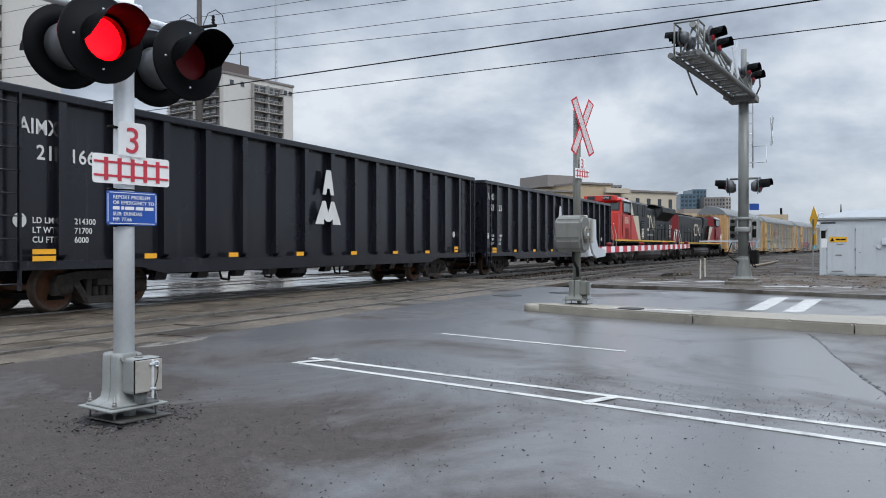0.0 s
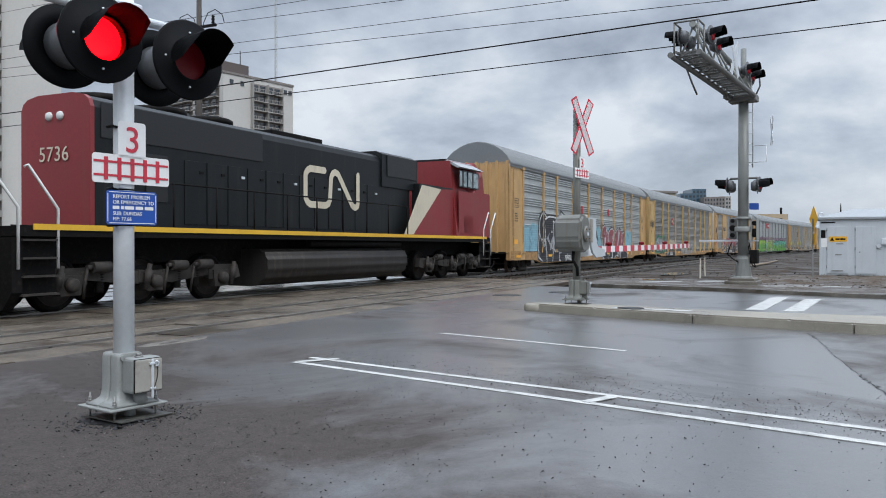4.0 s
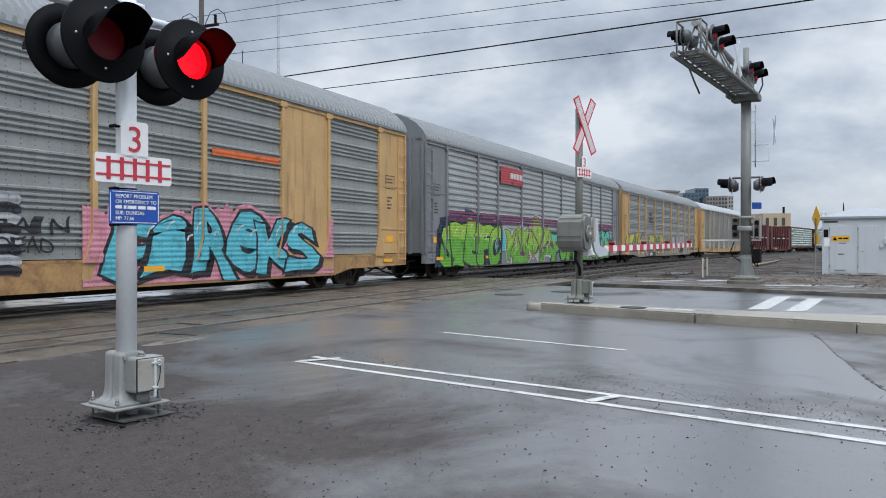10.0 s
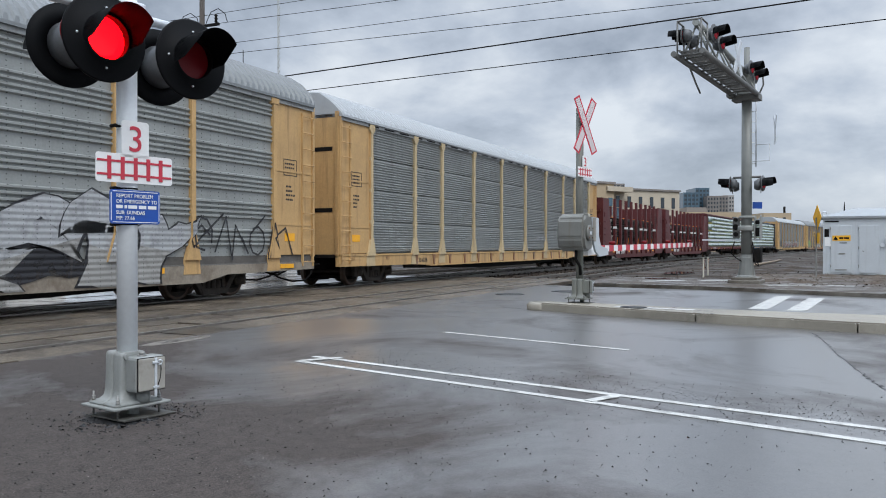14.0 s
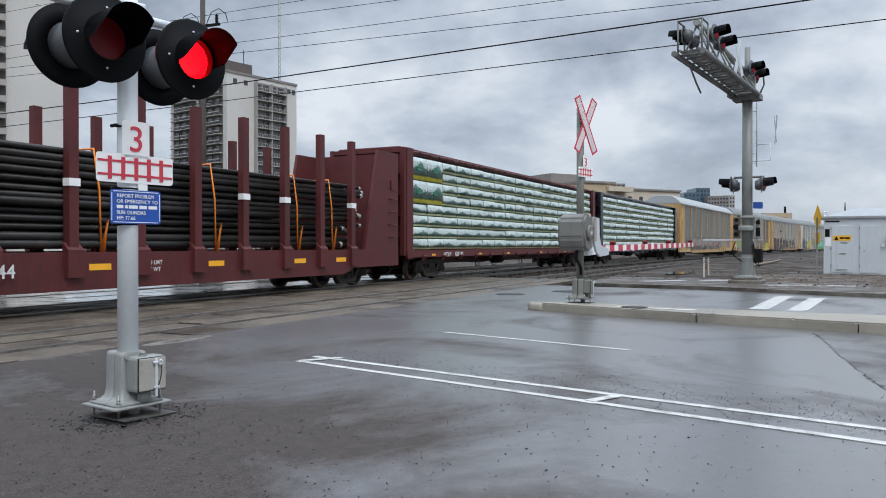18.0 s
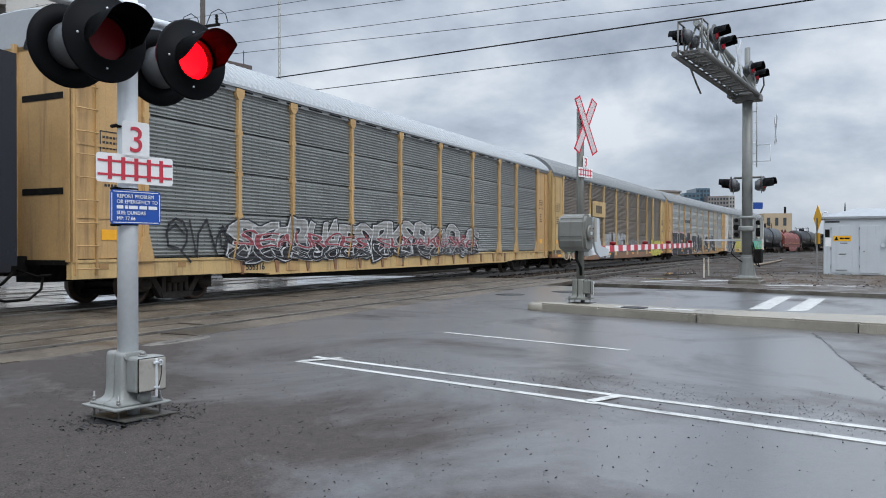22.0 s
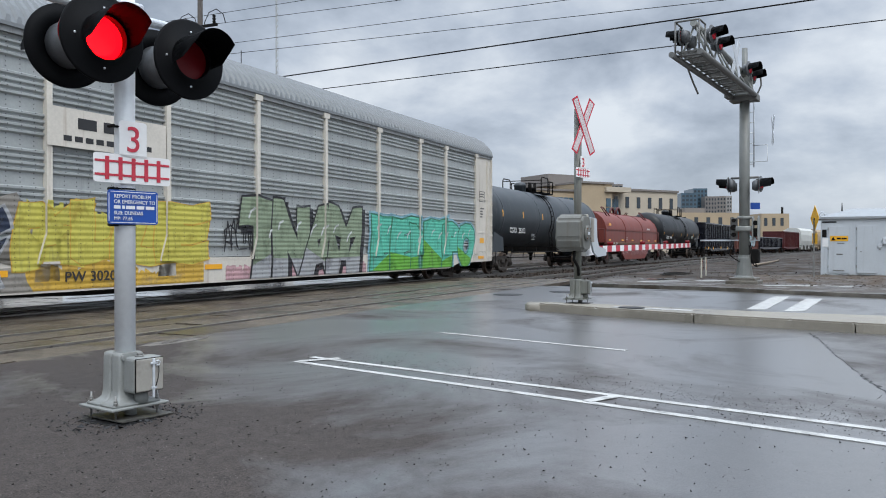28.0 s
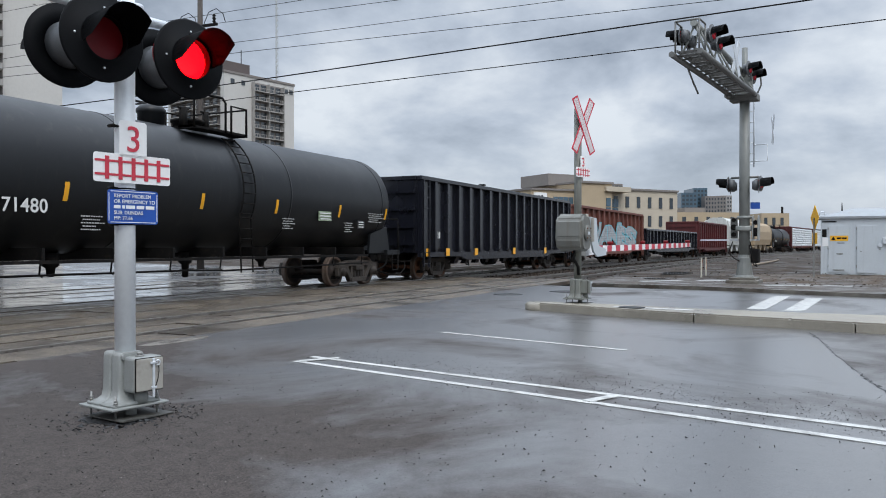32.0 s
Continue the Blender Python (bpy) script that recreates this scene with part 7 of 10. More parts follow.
def autorack(q0, q1, label, kind, panel, post=TAN, end=None, sill=OCHRE_SILL, roof=ROOF, solid_bays=(), solid=None, low=False, rail=None, step=False, door=None):
    end = end or post
    th, L, q = wagon("autorack", label, "autorack", q0, q1, 3.1, 0.42)
    plain = kind == "tiered"
    rail = rail or ZINC_PLAIN
    key = (post.name, end.name, sill.name, low, rail.name, step, door and door.name)
    if key not in RACKSETS:
        RACKSETS[key] = rack_pieces(post, end, sill, low, rail, step, door)
    if roof.name not in ROOFS:
        ROOFS[roof.name] = rack_roof(roof, low)
    ps = RACKSETS[key]
    part("roof", ROOFS[roof.name], None, th, "corrugated arched metal roof")
    part("deck", ps["deck"], None, th)
    for m in (pose(0, 0, 0), TURN):
        sl = part("side_sill", ps["sill"], None, th, at=m)
        part("sill_lip", ps["lip"], None, sl, "dark ledge with shade put into its colour" if step else "")
        if low:
            for i in range(15):
                part("sill_gusset", ps["gusset"], None, sl, at=pose(-9.1 + 1.3 * i, 0, 0))
        part("top_rail", ps["top_rail"], None, th, at=m)
        if plain:
            for i in range(26):
                part("rail_slot", RAIL_SLOT, None, th, "dark slot under the roof edge", at=m @ pose(-11.9 + 0.952 * i, 0, 0))
        door = part("end_door", ps["end_door"], None, th, at=m @ pose(-RACK_L / 2 + 0.1, 0, 0))
        for y in (-1.5, -0.02, 1.5) if plain else (-1.5, -1.0, -0.5, 0.0, 0.5, 1.0, 1.5):
            part("door_rib", ps["door_rib"], None, door, at=pose(0, y, 0))
        if plain:
            for y in (-0.76, 0.76):
                for z in (2.25, 4.0):
                    part("door_slot", DOOR_SLOT, None, door, "dark slot", at=pose(0, y, z))
        part("end_panel", ps["end_panel"], None, th, at=m @ pose(-RACK_L / 2, 0, 0))
        part("end_panel", ps["end_panel"], None, th, at=m @ pose(RACK_L / 2 - 1.72, 0, 0))
        part("ladder", ps["ladder"], None, th, at=m @ pose(-RACK_L / 2 + 0.30, -1.60, 0))
        part("ladder", ps["ladder"], None, th, at=m @ pose(RACK_L / 2 - 0.30, -1.60, 0))
        for x in POSTS:
            part("side_post", ps["post"], None, th, at=m @ pose(x, 0, 0))
        for i, (a, b) in enumerate(zip(POSTS, POSTS[1:])):
            if i in solid_bays:
                bm = NEW()
                box(bm, -(b - a) / 2, (b - a) / 2, -1.60, -1.54, 1.0, 4.82)
                part("door_panel", bm, solid, th, "plain sheet panel", at=m @ pose((a + b) / 2, 0, 0))
            else:
                part("side_panel", panel_mesh(kind, b - a, panel), None, th, at=m @ pose((a + b) / 2, 0, 0))
    if low:
        marks(th, -1.588, [(x, 0.85, 0.22, 0.10) for x in (-13.0, -11.0, -7.6, -2.4, 2.6, 7.4, 11.2)], OCHRE_SILL, "tape")
    else:
        marks(th, -1.612, [(x, 0.72 if step else 0.78, 0.55, 0.11) for x in (-12.6, -8.2, -3.0, 2.9, 8.1, 12.5)], REFLECT)
    end_stencils(th, int(abs(q0)))
    return th


# ---- open-topped cars ----
def gondola(q0, q1, label, paint, top, low, posts, truck_in=2.2, name="gondola", category="gondola car"):
    th, L, q = wagon(name, label, category, q0, q1, truck_in, 0.458)
    h = L / 2
    for s in (-1, 1):
        bm = NEW()
        prism(bm, [(s * 1.44, low), (s * 1.44, top), (s * 1.40, top), (s * 1.40, low)], -h, h, "x")
        part("side_wall", bm, paint, th)
        bm = NEW()
        box(bm, s * h - 0.03, s * h + 0.03, -1.395, 1.395, low, top)
        part("end_wall", bm, paint, th)
    bm = NEW()
    box(bm, -h, h, -1.39, 1.39, low - 0.02, low + 0.1)
    part("floor", bm, paint, th)
    bm = NEW()
    box(bm, -h + 0.2, h - 0.2, -0.3, 0.3, 0.62, low - 0.021)
    part("centre_sill", bm, IRON, th)
    for s in (-1, 1):
        bm = NEW()
        box(bm, -h - 0.04, h + 0.04, s * 1.52 - 0.1, s * 1.52 + 0.1, top - 0.12, top + 0.03, 0.02)
        part("top_rail", bm, paint, th)
        bm = NEW()
        box(bm, s * h - 0.08, s * h + 0.08, -1.41, 1.41, top - 0.12, top + 0.03, 0.02)
        part("end_rail", bm, paint, th)
    for s in (-1, 1):
        bm = NEW()
        prism(bm, [(-h, low), (-h, low - 0.16), (-h + 3.2, low - 0.16), (-h + 3.8, low - 0.3), (h - 3.8, low - 0.3), (h - 3.2, low - 0.16), (h, low - 0.16), (h, low)], s * 1.5 - 0.07, s * 1.5 + 0.07)
        part("side_sill", bm, paint, th)
    for x, r in ((-1.4, 0.22), (2.1, 0.16)):
        bm = NEW()
        rod(bm, (x, -0.85, 0.62), (x + 0.9, -0.85, 0.62), r, 12)
        part("air_reservoir", bm, IRON, th)
    for x in (-4.2, -2.6, 0.6, 3.4):
        bm = NEW()
        pipe(bm, [(x, -1.2, 0.78), (x + 0.1, -1.2, 0.50), (x + 0.35, -1.2, 0.46), (x + 0.5, -1.1, 0.70)], 0.03)
        part("brake_rigging", bm, IRON, th)
    bm = NEW()
    prism(bm, [(-1.44, low - 0.05), (-1.60, low + 0.10), (-1.60, top - 0.1), (-1.44, top - 0.1)], -0.085, 0.085, "x")
    pm = mesh_of("side_post", bm, paint)
    bm = NEW()
    prism(bm, [(-1.44, low), (-1.58, low), (-1.40, low - 0.45), (-1.2, low - 0.45)], -0.16, 0.16, "x")
    foot = mesh_of("post_foot", bm, paint)
    for i in range(posts):
        x = -h + 0.12 + (L - 0.24) * i / (posts - 1)
        for m in (pose(x, 0, 0), pose(x, 0, 0, 0, 0, 180)):
            part("side_post", pm, None, th, at=m)
            if 2 < i < posts - 3:
                part("post_foot", foot, None, th, at=m)
    lm = mesh_of("ladder", ladder_mesh(0.5, top - 0.1, 0.38, 0.42), paint)
    for x in (-h + 0.28, h - 0.28):
        part("ladder", lm, None, th, at=pose(x, -1.63, 0))
        part("ladder", lm, None, th, at=pose(x, 1.63, 0, 0, 0, 180))
    bm = NEW()
    for z in (1.3, 1.9, 2.5, 3.1):
        if z < top - 0.3:
            box(bm, -0.09, 0.0, -1.35, 1.35, z - 0.05, z + 0.05)
    em = mesh_of("end_rib", bm, paint)
    part("end_rib", em, None, th, at=pose(-h - 0.02, 0, 0))
    part("end_rib", em, None, th, at=pose(h + 0.02, 0, 0, 0, 0, 180))
    return th


def black_gondola(q0, q1, number):
    th = gondola(q0, q1, "black high-sided gondola car with white stencils and amber tape", CAR_BLACK, 3.95, 1.0, 17, 2.7)
    h = (q1 - q0) / 2
    marks(th, -1.6, [(-h + 0.98, 1.16, 0.46, 0.09), (-h + 0.98, 1.04, 0.46, 0.09), (h - 1.72, 1.20, 0.34, 0.09), (h - 1.72, 1.08, 0.34, 0.09)] + [(x - 0.3, 1.06, 0.32, 0.10) for x in (-h + 3.7, -h + 6.2, -h + 8.8, 1.4, 3.9, 6.2)], REFLECT)
    lettering(th, "AIMX", -h + 0.60, 3.22, 0.38, y=-1.452, squeeze=0.86)
    lettering(th, number[:2], -h + 0.94, 2.78, 0.36, y=-1.452)
    lettering(th, number[2:], -h + 1.62, 2.78, 0.36, y=-1.452)
    for i, (a, b) in enumerate((("LD LMT", "214300"), ("LT WT", "71700"), ("CU FT", "6000"))):
        lettering(th, a, -h + 0.86, 1.66 - 0.17 * i, 0.15, y=-1.452)
        lettering(th, b, -h + 1.72, 1.66 - 0.17 * i, 0.15, y=-1.452)
    bm = NEW()
    lathe(bm, [(0.13, -1.456), (0.13, -1.45)], 20, "y", (-h + 0.62, 0, 1.70))
    part("round_mark", bm, LETTER, th)
    bm = NEW()
    lathe(bm, [(0.05, -1.450), (0.05, -1.456), (0.11, -1.456), (0.11, -1.45)], 18, "y", (h - 1.62, 0, 1.70))
    part("round_mark", bm, LETTER, th)
    bm = NEW()
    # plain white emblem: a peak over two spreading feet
    for o in ([(-0.28, 2.62), (-0.10, 3.24), (0.12, 3.24), (0.28, 2.62), (0.12, 2.62), (0.06, 2.78), (-0.06, 2.78), (-0.12, 2.62)],
              [(-0.62, 1.88), (-0.55, 2.02), (-0.28, 2.46), (-0.14, 2.46), (0.0, 2.16), (0.14, 2.46), (0.28, 2.46), (0.55, 2.02), (0.62, 1.88), (0.22, 1.88), (0.22, 2.02), (0.08, 1.95), (-0.08, 1.95), (-0.22, 2.02), (-0.22, 1.88)]):
        prism(bm, [(a - 0.25, 1.86 + 1.1 * (b - 1.88)) for a, b in o], -1.615, -1.608)
    part("emblem", bm, LETTER, th)
    return th


# ---- locomotives ----
TANK_DUST = mk("dusty_fuel_tank_paint", (0.026, 0.023, 0.021), 0.5, 0.0, 0.25, 1.2, dirt=(0.055, 0.045, 0.038), dirt_amount=0.4, streak=True, spec=0.3)
TRUCK_GREY = mk("dusty_truck_casting", (0.040, 0.036, 0.033), 0.75, 0.1, 0.35, 5.0, dirt=(0.075, 0.060, 0.048), dirt_amount=0.35, spec=0.25)
LOCO_GREY = mk("pale_grey_cab_roof", (0.34, 0.36, 0.38), 0.5, 0.0, 0.12, 2.0, dirt=(0.2, 0.2, 0.2), dirt_amount=0.2, streak=True)
ID = pose(0, 0, 0)


def loco_frame_mesh():
    """A long three-axle side frame with its journal boxes, springs and brake cylinders, near side."""
    bm = NEW()
    y0, y1 = -1.20, -1.04
    prism(bm, [(-2.75, -0.02), (-2.65, 0.28), (-1.3, 0.30), (-0.9, 0.20), (0.9, 0.20), (1.3, 0.30), (2.65, 0.28), (2.75, -0.02), (2.35, -0.10), (1.7, 0.06), (0.6, -0.06), (-0.6, -0.06), (-1.7, 0.06), (-2.35, -0.10)], y0, y1)
    for a in (-2.05, 0, 2.05):
        prism(bm, [(a - 0.28, 0.16), (a - 0.22, -0.22), (a + 0.22, -0.22), (a + 0.28, 0.16)], y0 - 0.05, y1)
        lathe(bm, [(0.0, -1.38), (0.10, -1.38), (0.13, -1.35), (0.15, -1.24)], 12, "y", (a, 0, -0.02))
        box(bm, a - 0.40, a - 0.26, y0 - 0.02, y1, -0.05, 0.22, 0.02)
        box(bm, a + 0.26, a + 0.40, y0 - 0.02, y1, -0.05, 0.22, 0.02)
    return mesh_of("side_frame", bm, TRUCK_GREY)


def loco_gear_mesh(what):
    bm = NEW()
    if what == "brake_cylinder":
        rod(bm, (0, -1.30, 0.30), (0.42, -1.30, 0.30), 0.11, 12)
        rod(bm, (-0.12, -1.30, 0.30), (0, -1.30, 0.30), 0.05, 8)
        pipe(bm, [(-0.1, -1.30, 0.28), (-0.16, -1.28, -0.05), (-0.12, -1.2, -0.30)], 0.03)
    elif what == "damper":
        rod(bm, (0, -1.30, -0.18), (0.12, -1.30, 0.34), 0.05, 8)
        rod(bm, (0.03, -1.30, -0.05), (0.10, -1.30, 0.22), 0.075, 10)
    else:
        prof = []
        for i in range(9):
            prof += [(0.10, -0.20 + 0.05 * i), (0.07, -0.175 + 0.05 * i)]
        lathe(bm, prof, 10, "z", (0, -1.12, 0))
    return mesh_of(what, bm, TRUCK_GREY if what != "spring_nest" else IRON)


LOCO_FRAME = loco_frame_mesh()
LOCO_GEAR = {w: loco_gear_mesh(w) for w in ("brake_cylinder", "damper", "spring_nest")}
LOCO_WHEEL = WHEELS[0.53].copy()
LOCO_WHEEL.materials[0] = IRON


def loco_truck(car, q, x):
    r = 0.53
    bm = NEW()
    box(bm, -0.4, 0.4, -1.04, 1.04, -0.1, 0.3)
    box(bm, -2.5, 2.5, -0.3, 0.3, 0.0, 0.25)
    tk = part("truck", bm, IRON, car, at=pose(x, 0, r + 0.012))
    for m in (ID, TURN):
        part("side_frame", LOCO_FRAME, None, tk, at=m)
        for a in (-1.62, 0.42, 1.2):
            part("brake_cylinder", LOCO_GEAR["brake_cylinder"], None, tk, at=m @ pose(a, 0, 0))
        for a in (-2.4, -0.3, 2.3):
            part("damper", LOCO_GEAR["damper"], None, tk, at=m @ pose(a, 0, 0))
        for a in (-1.3, -0.75, 0.75, 1.3):
            part("spring_nest", LOCO_GEAR["spring_nest"], None, tk, at=m @ pose(a, 0, 0))
    for a in (-2.05, 0, 2.05):
        w = part("wheel_set", LOCO_WHEEL, None, tk, "dark steel wheels on an axle", at=pose(a, 0, 0))
        AXLES.append((w, a, q + x + a, r))


def slats(th, m, x0, x1, z0, z1, y, n, material=None, name="louvre"):
    """A framed louvre of n slats on the side that faces y."""
    s = -1 if y < 0 else 1
    bm = NEW()
    box(bm, x0 - 0.03, x1 + 0.03, min(y, y + s * 0.012), max(y, y + s * 0.012), z0 - 0.03, z1 + 0.03)
    p = part(name, bm, IRON, th, at=m)
    step = (z1 - z0) / n
    bm = NEW()
    prism(bm, [(y, 0.0), (y + s * 0.06, 0.0), (y + s * 0.015, 0.75 * step), (y, 0.75 * step)], x0, x1, "x")
    me = mesh_of("slat", bm, material or LOCO_BLACK)
    for i in range(n):
        part("slat", me, None, p, at=pose(0, 0, z0 + step * i))


def plate(th, m, x0, x1, z0, z1, y, material, name, label="", t=0.02):
    bm = NEW()
    s = -1 if y < 0 else 1
    box(bm, x0, x1, min(y, y + s * t), max(y, y + s * t), z0, z1, 0.004)
    return part(name, bm, material, th, label, at=m)


def locomotive(q0, q1, label, flip, red, modern):
    L, q = q1 - q0, (q0 + q1) / 2
    th = thing("locomotive", label, "locomotive", car_pose(q, 0), "locomotives of the train")
    CARS.append((th, q, L))
    couplers(th, L)
    m = TURN if flip else pose(0, 0, 0.09 if modern else 0)
    for x in (-6.65, 7.6) if modern else (-7.5, 7.5):
        loco_truck(th, q, x)
    h, deck = L / 2, 1.62
    c = 0.0 if modern else -1.9      # where the cab stands
    hood1 = h - 0.25 if modern else 8.8
    bm = NEW()
    box(bm, -h + 0.5, h - 0.4, -1.48, 1.48, deck - 0.20, deck - 0.02)
    box(bm, -h + 0.5, h - 0.5, -0.6, 0.6, 0.9, deck - 0.2)
    part("underframe", bm, IRON, th, at=m)
    for s in (-1, 1):
        bm = NEW()
        box(bm, -h + 0.9, h - 0.7, s * 1.495 - 0.012, s * 1.495 + 0.012, deck - 0.085, deck + 0.02)
        part("walkway_stripe", bm, STRIPE, th, "yellow walkway edge", at=m)
    bm = NEW()
    prism(bm, [(-1.0, 0.24), (-1.26, 0.34), (-1.42, 0.55), (-1.46, 0.80), (-1.42, 1.02), (-1.28, 1.18), (1.28, 1.18), (1.42, 1.02), (1.46, 0.80), (1.42, 0.55), (1.26, 0.34), (1.0, 0.24)], -3.05 if modern else -3.4, 4.4 if modern else 4.0, "x")
    bmesh.ops.bevel(bm, geom=[e for e in bm.edges if abs(e.verts[0].co.x - e.verts[1].co.x) > 3], offset=0.10, segments=3, affect="EDGES")
    for f in bm.faces:
        f.smooth = abs(f.normal.x) < 0.5
    bmesh.ops.translate(bm, verts=bm.verts[:], vec=(0, 0, -0.14 if modern else 0))
    part("fuel_tank", bm, TANK_DUST, th, "black rounded fuel tank", at=m)
    bm = NEW()
    rod(bm, (-3.2, -1.25, 1.32), (2.0, -1.25, 1.32), 0.09, 10)
    rod(bm, (-3.2, 1.25, 1.32), (2.0, 1.25, 1.32), 0.09, 10)
    part("air_reservoir", bm, IRON, th, at=m)
    if modern:
        for y in (-1.40, 1.40):
            bm = NEW()
            pipe(bm, [(-3.2, y, 1.16), (-2.9, y, 1.24), (-0.3, y, 1.24), (0.1, y, 1.36), (0.5, y, 1.40)], 0.02, 6)
            part("cable_pipe", bm, CAR_GREY, th, "pale pipe over the tank", at=m)
            bm = NEW()
            pipe(bm, [(-4.2, y, 1.3), (-3.75, y, 1.1), (-3.55, y, 0.75), (-3.7, y, 0.35), (-4.1, y, 0.28)], 0.03, 6)
            part("air_hose", bm, IRON, th, at=m)
        for y in (-1.05, 1.05):
            slats(th, m, -2.50, -1.92, deck + 0.14, 2.52, y * 1.417, 7, LOCO_WHITE, "intake_louvre")
    # engine hood with rounded shoulders
    arch = [(-0.99, deck), (-0.99, 3.98), (-0.93, 4.13), (-0.80, 4.22), (-0.5, 4.28), (0.5, 4.28), (0.80, 4.22), (0.93, 4.13), (0.99, 3.98), (0.99, deck)]
    bm = NEW()
    prism(bm, arch, -0.6 if modern else -4.4, hood1, "x")
    part("hood", bm, LOCO_BLACK, th, "black engine hood", at=m)
    for s in (-1, 1):
        xs = [4.2 + 0.72 * i for i in range(5)] if modern else [-2.2 + 0.72 * i for i in range(12)]
        for i, x in enumerate(xs):
            d = plate(th, m, x, x + 0.66, deck + 0.12, 3.18, s * 0.99, LOCO_BLACK, "hood_door")
            bm = NEW()
            box(bm, x + 0.08, x + 0.20, s * 1.018 - 0.012, s * 1.018 + 0.012, 2.9, 2.96)
            part("latch", bm, IRON if i % 3 else GALV, d)
    if modern:
        # flared radiators over a dark intake
        bm = NEW()
        prism(bm, [(-0.98, 3.30), (-1.50, 4.02), (-1.50, 4.36), (-1.42, 4.44), (-0.9, 4.56), (0.9, 4.56), (1.42, 4.44), (1.50, 4.36), (1.50, 4.02), (0.98, 3.30)], 4.3, hood1 - 0.35, "x")
        for v in bm.verts:
            if abs(v.co.y) > 1.2 and v.co.x < 5:
                v.co.x += 0.35
            if abs(v.co.y) < 1.0 and v.co.z < 3.5 and v.co.x > 9:
                v.co.x -= 1.0
        wing = part("radiator_wing", bm, LOCO_BLACK, th, "flared black radiator housing", at=m)
        for s in (-1, 1):
            bm = NEW()
            a, b = (s * 1.012, 3.335), (s * 1.505, 4.015)
            bm.faces.new([bm.verts.new(p) for p in ((4.75, a[0], a[1]), (8.9, a[0], a[1]), (hood1 - 0.6, b[0], b[1]), (5.0, b[0], b[1]))])
            bmesh.ops.solidify(bm, geom=bm.faces[:], thickness=0.01)
            part("intake_screen", bm, SEAM, wing, "black intake screen")
        for x in (5.8, 7.4, 9.0):
            bm = NEW()
            lathe(bm, [(0.70, 4.54), (0.70, 4.64), (0.62, 4.68), (0.1, 4.66)], 20, "z", (x, 0, 0))
            part("roof_fan", bm, IRON, th, at=m)
        for s in (-1, 1):
            slats(th, m, 7.75, 8.5, 1.9, 3.15, s * 0.992, 16)
            slats(th, m, 9.4, 10.1, 2.0, 3.15, s * 0.992, 5, ZINC)
        # electrical cabinet behind the cab
        bm = NEW()
        prism(bm, [(-1.47, deck), (-1.47, 4.30), (-1.30, 4.42), (0, 4.52), (1.30, 4.42), (1.47, 4.30), (1.47, deck)], -5.46, -0.5, "x")
        part("electrical_cabinet", bm, LOCO_BLACK, th, "black full-width equipment section", at=m)
        for s in (-1, 1):
            slats(th, m, -2.62, -1.35, 1.80, 3.02, s * 1.472, 9)
            plate(th, m, -3.66, -2.30, 3.50, 4.18, s * 1.47, SEAM, "dark_grille")
            for x in (-2.05, -1.45, -5.0):
                plate(th, m, x, x + 0.5, 3.42, 4.24, s * 1.47, LOCO_BLACK, "cabinet_door")
            bm = NEW()
            box(bm, -5.46, -0.5, s * 1.475 - 0.012, s * 1.475 + 0.012, 4.27, 4.31)
            part("roof_gutter", bm, GREYPAINT, th, at=m)
        bm = NEW()
        box(bm, 1.0, 3.4, -0.45, 0.45, 4.26, 4.42, 0.03)
        part("exhaust_stack", bm, IRON, th, at=m)
        bm = NEW()
        rod(bm, (-0.75, -0.25, 4.58), (-0.2, -0.25, 4.58), 0.07, 10, 0.10)
        rod(bm, (-0.75, 0.05, 4.60), (-0.3, 0.05, 4.60), 0.06, 10, 0.09)
        box(bm, -0.8, -0.7, -0.4, 0.2, 4.48, 4.62)
        part("horn", bm, IRON, th, "cluster of air horns", at=m)
    else:
        for s in (-1, 1):
            plate(th, m, 3.65, 8.65, 3.40, 4.10, s * 0.99, SEAM, "radiator_grille", "black radiator grille")
            plate(th, m, -4.75, -2.7, 3.55, 4.25, s * 1.06, SEAM, "intake_grille")
            # black plate on the closed hood paints the shade inside a doorway
            plate(th, m, 6.9, 7.5, 2.2, 3.2, s * 0.995, SEAM, "open_doorway")
        bm = NEW()
        prism(bm, [(-1.05, 3.2), (-1.05, 4.25), (-0.8, 4.36), (0.8, 4.36), (1.05, 4.25), (1.05, 3.2)], -4.9, -2.4, "x")
        part("blower_housing", bm, LOCO_BLACK, th, at=m)
        for x in (4.6, 6.2, 7.8):
            bm = NEW()
            lathe(bm, [(0.66, 4.26), (0.66, 4.38), (0.58, 4.42), (0.1, 4.38)], 20, "z", (x, 0, 0))
            part("roof_fan", bm, IRON, th, at=m)
        bm = NEW()
        box(bm, 0.2, 2.6, -0.5, 0.5, 4.26, 4.42, 0.03)
        part("exhaust_stack", bm, IRON, th, at=m)
        bm = NEW()
        prism(bm, [(a * 1.01, b * (1.003 if b > 2 else 1)) for a, b in arch], hood1 + 0.002, hood1 + 0.10, "x")
        e = part("hood_end", bm, red, th, "dull red hood end", at=m)
        for y in (-0.16, 0.16):
            bm = NEW()
            lathe(bm, [(0.0, hood1 + 0.14), (0.08, hood1 + 0.14), (0.10, hood1 + 0.09)], 12, "x", (0, y, 3.85))
            part("headlight", bm, LETTER, e)
    # wide cab: side walls, sloped windscreen, brow with number boards
    bm = NEW()
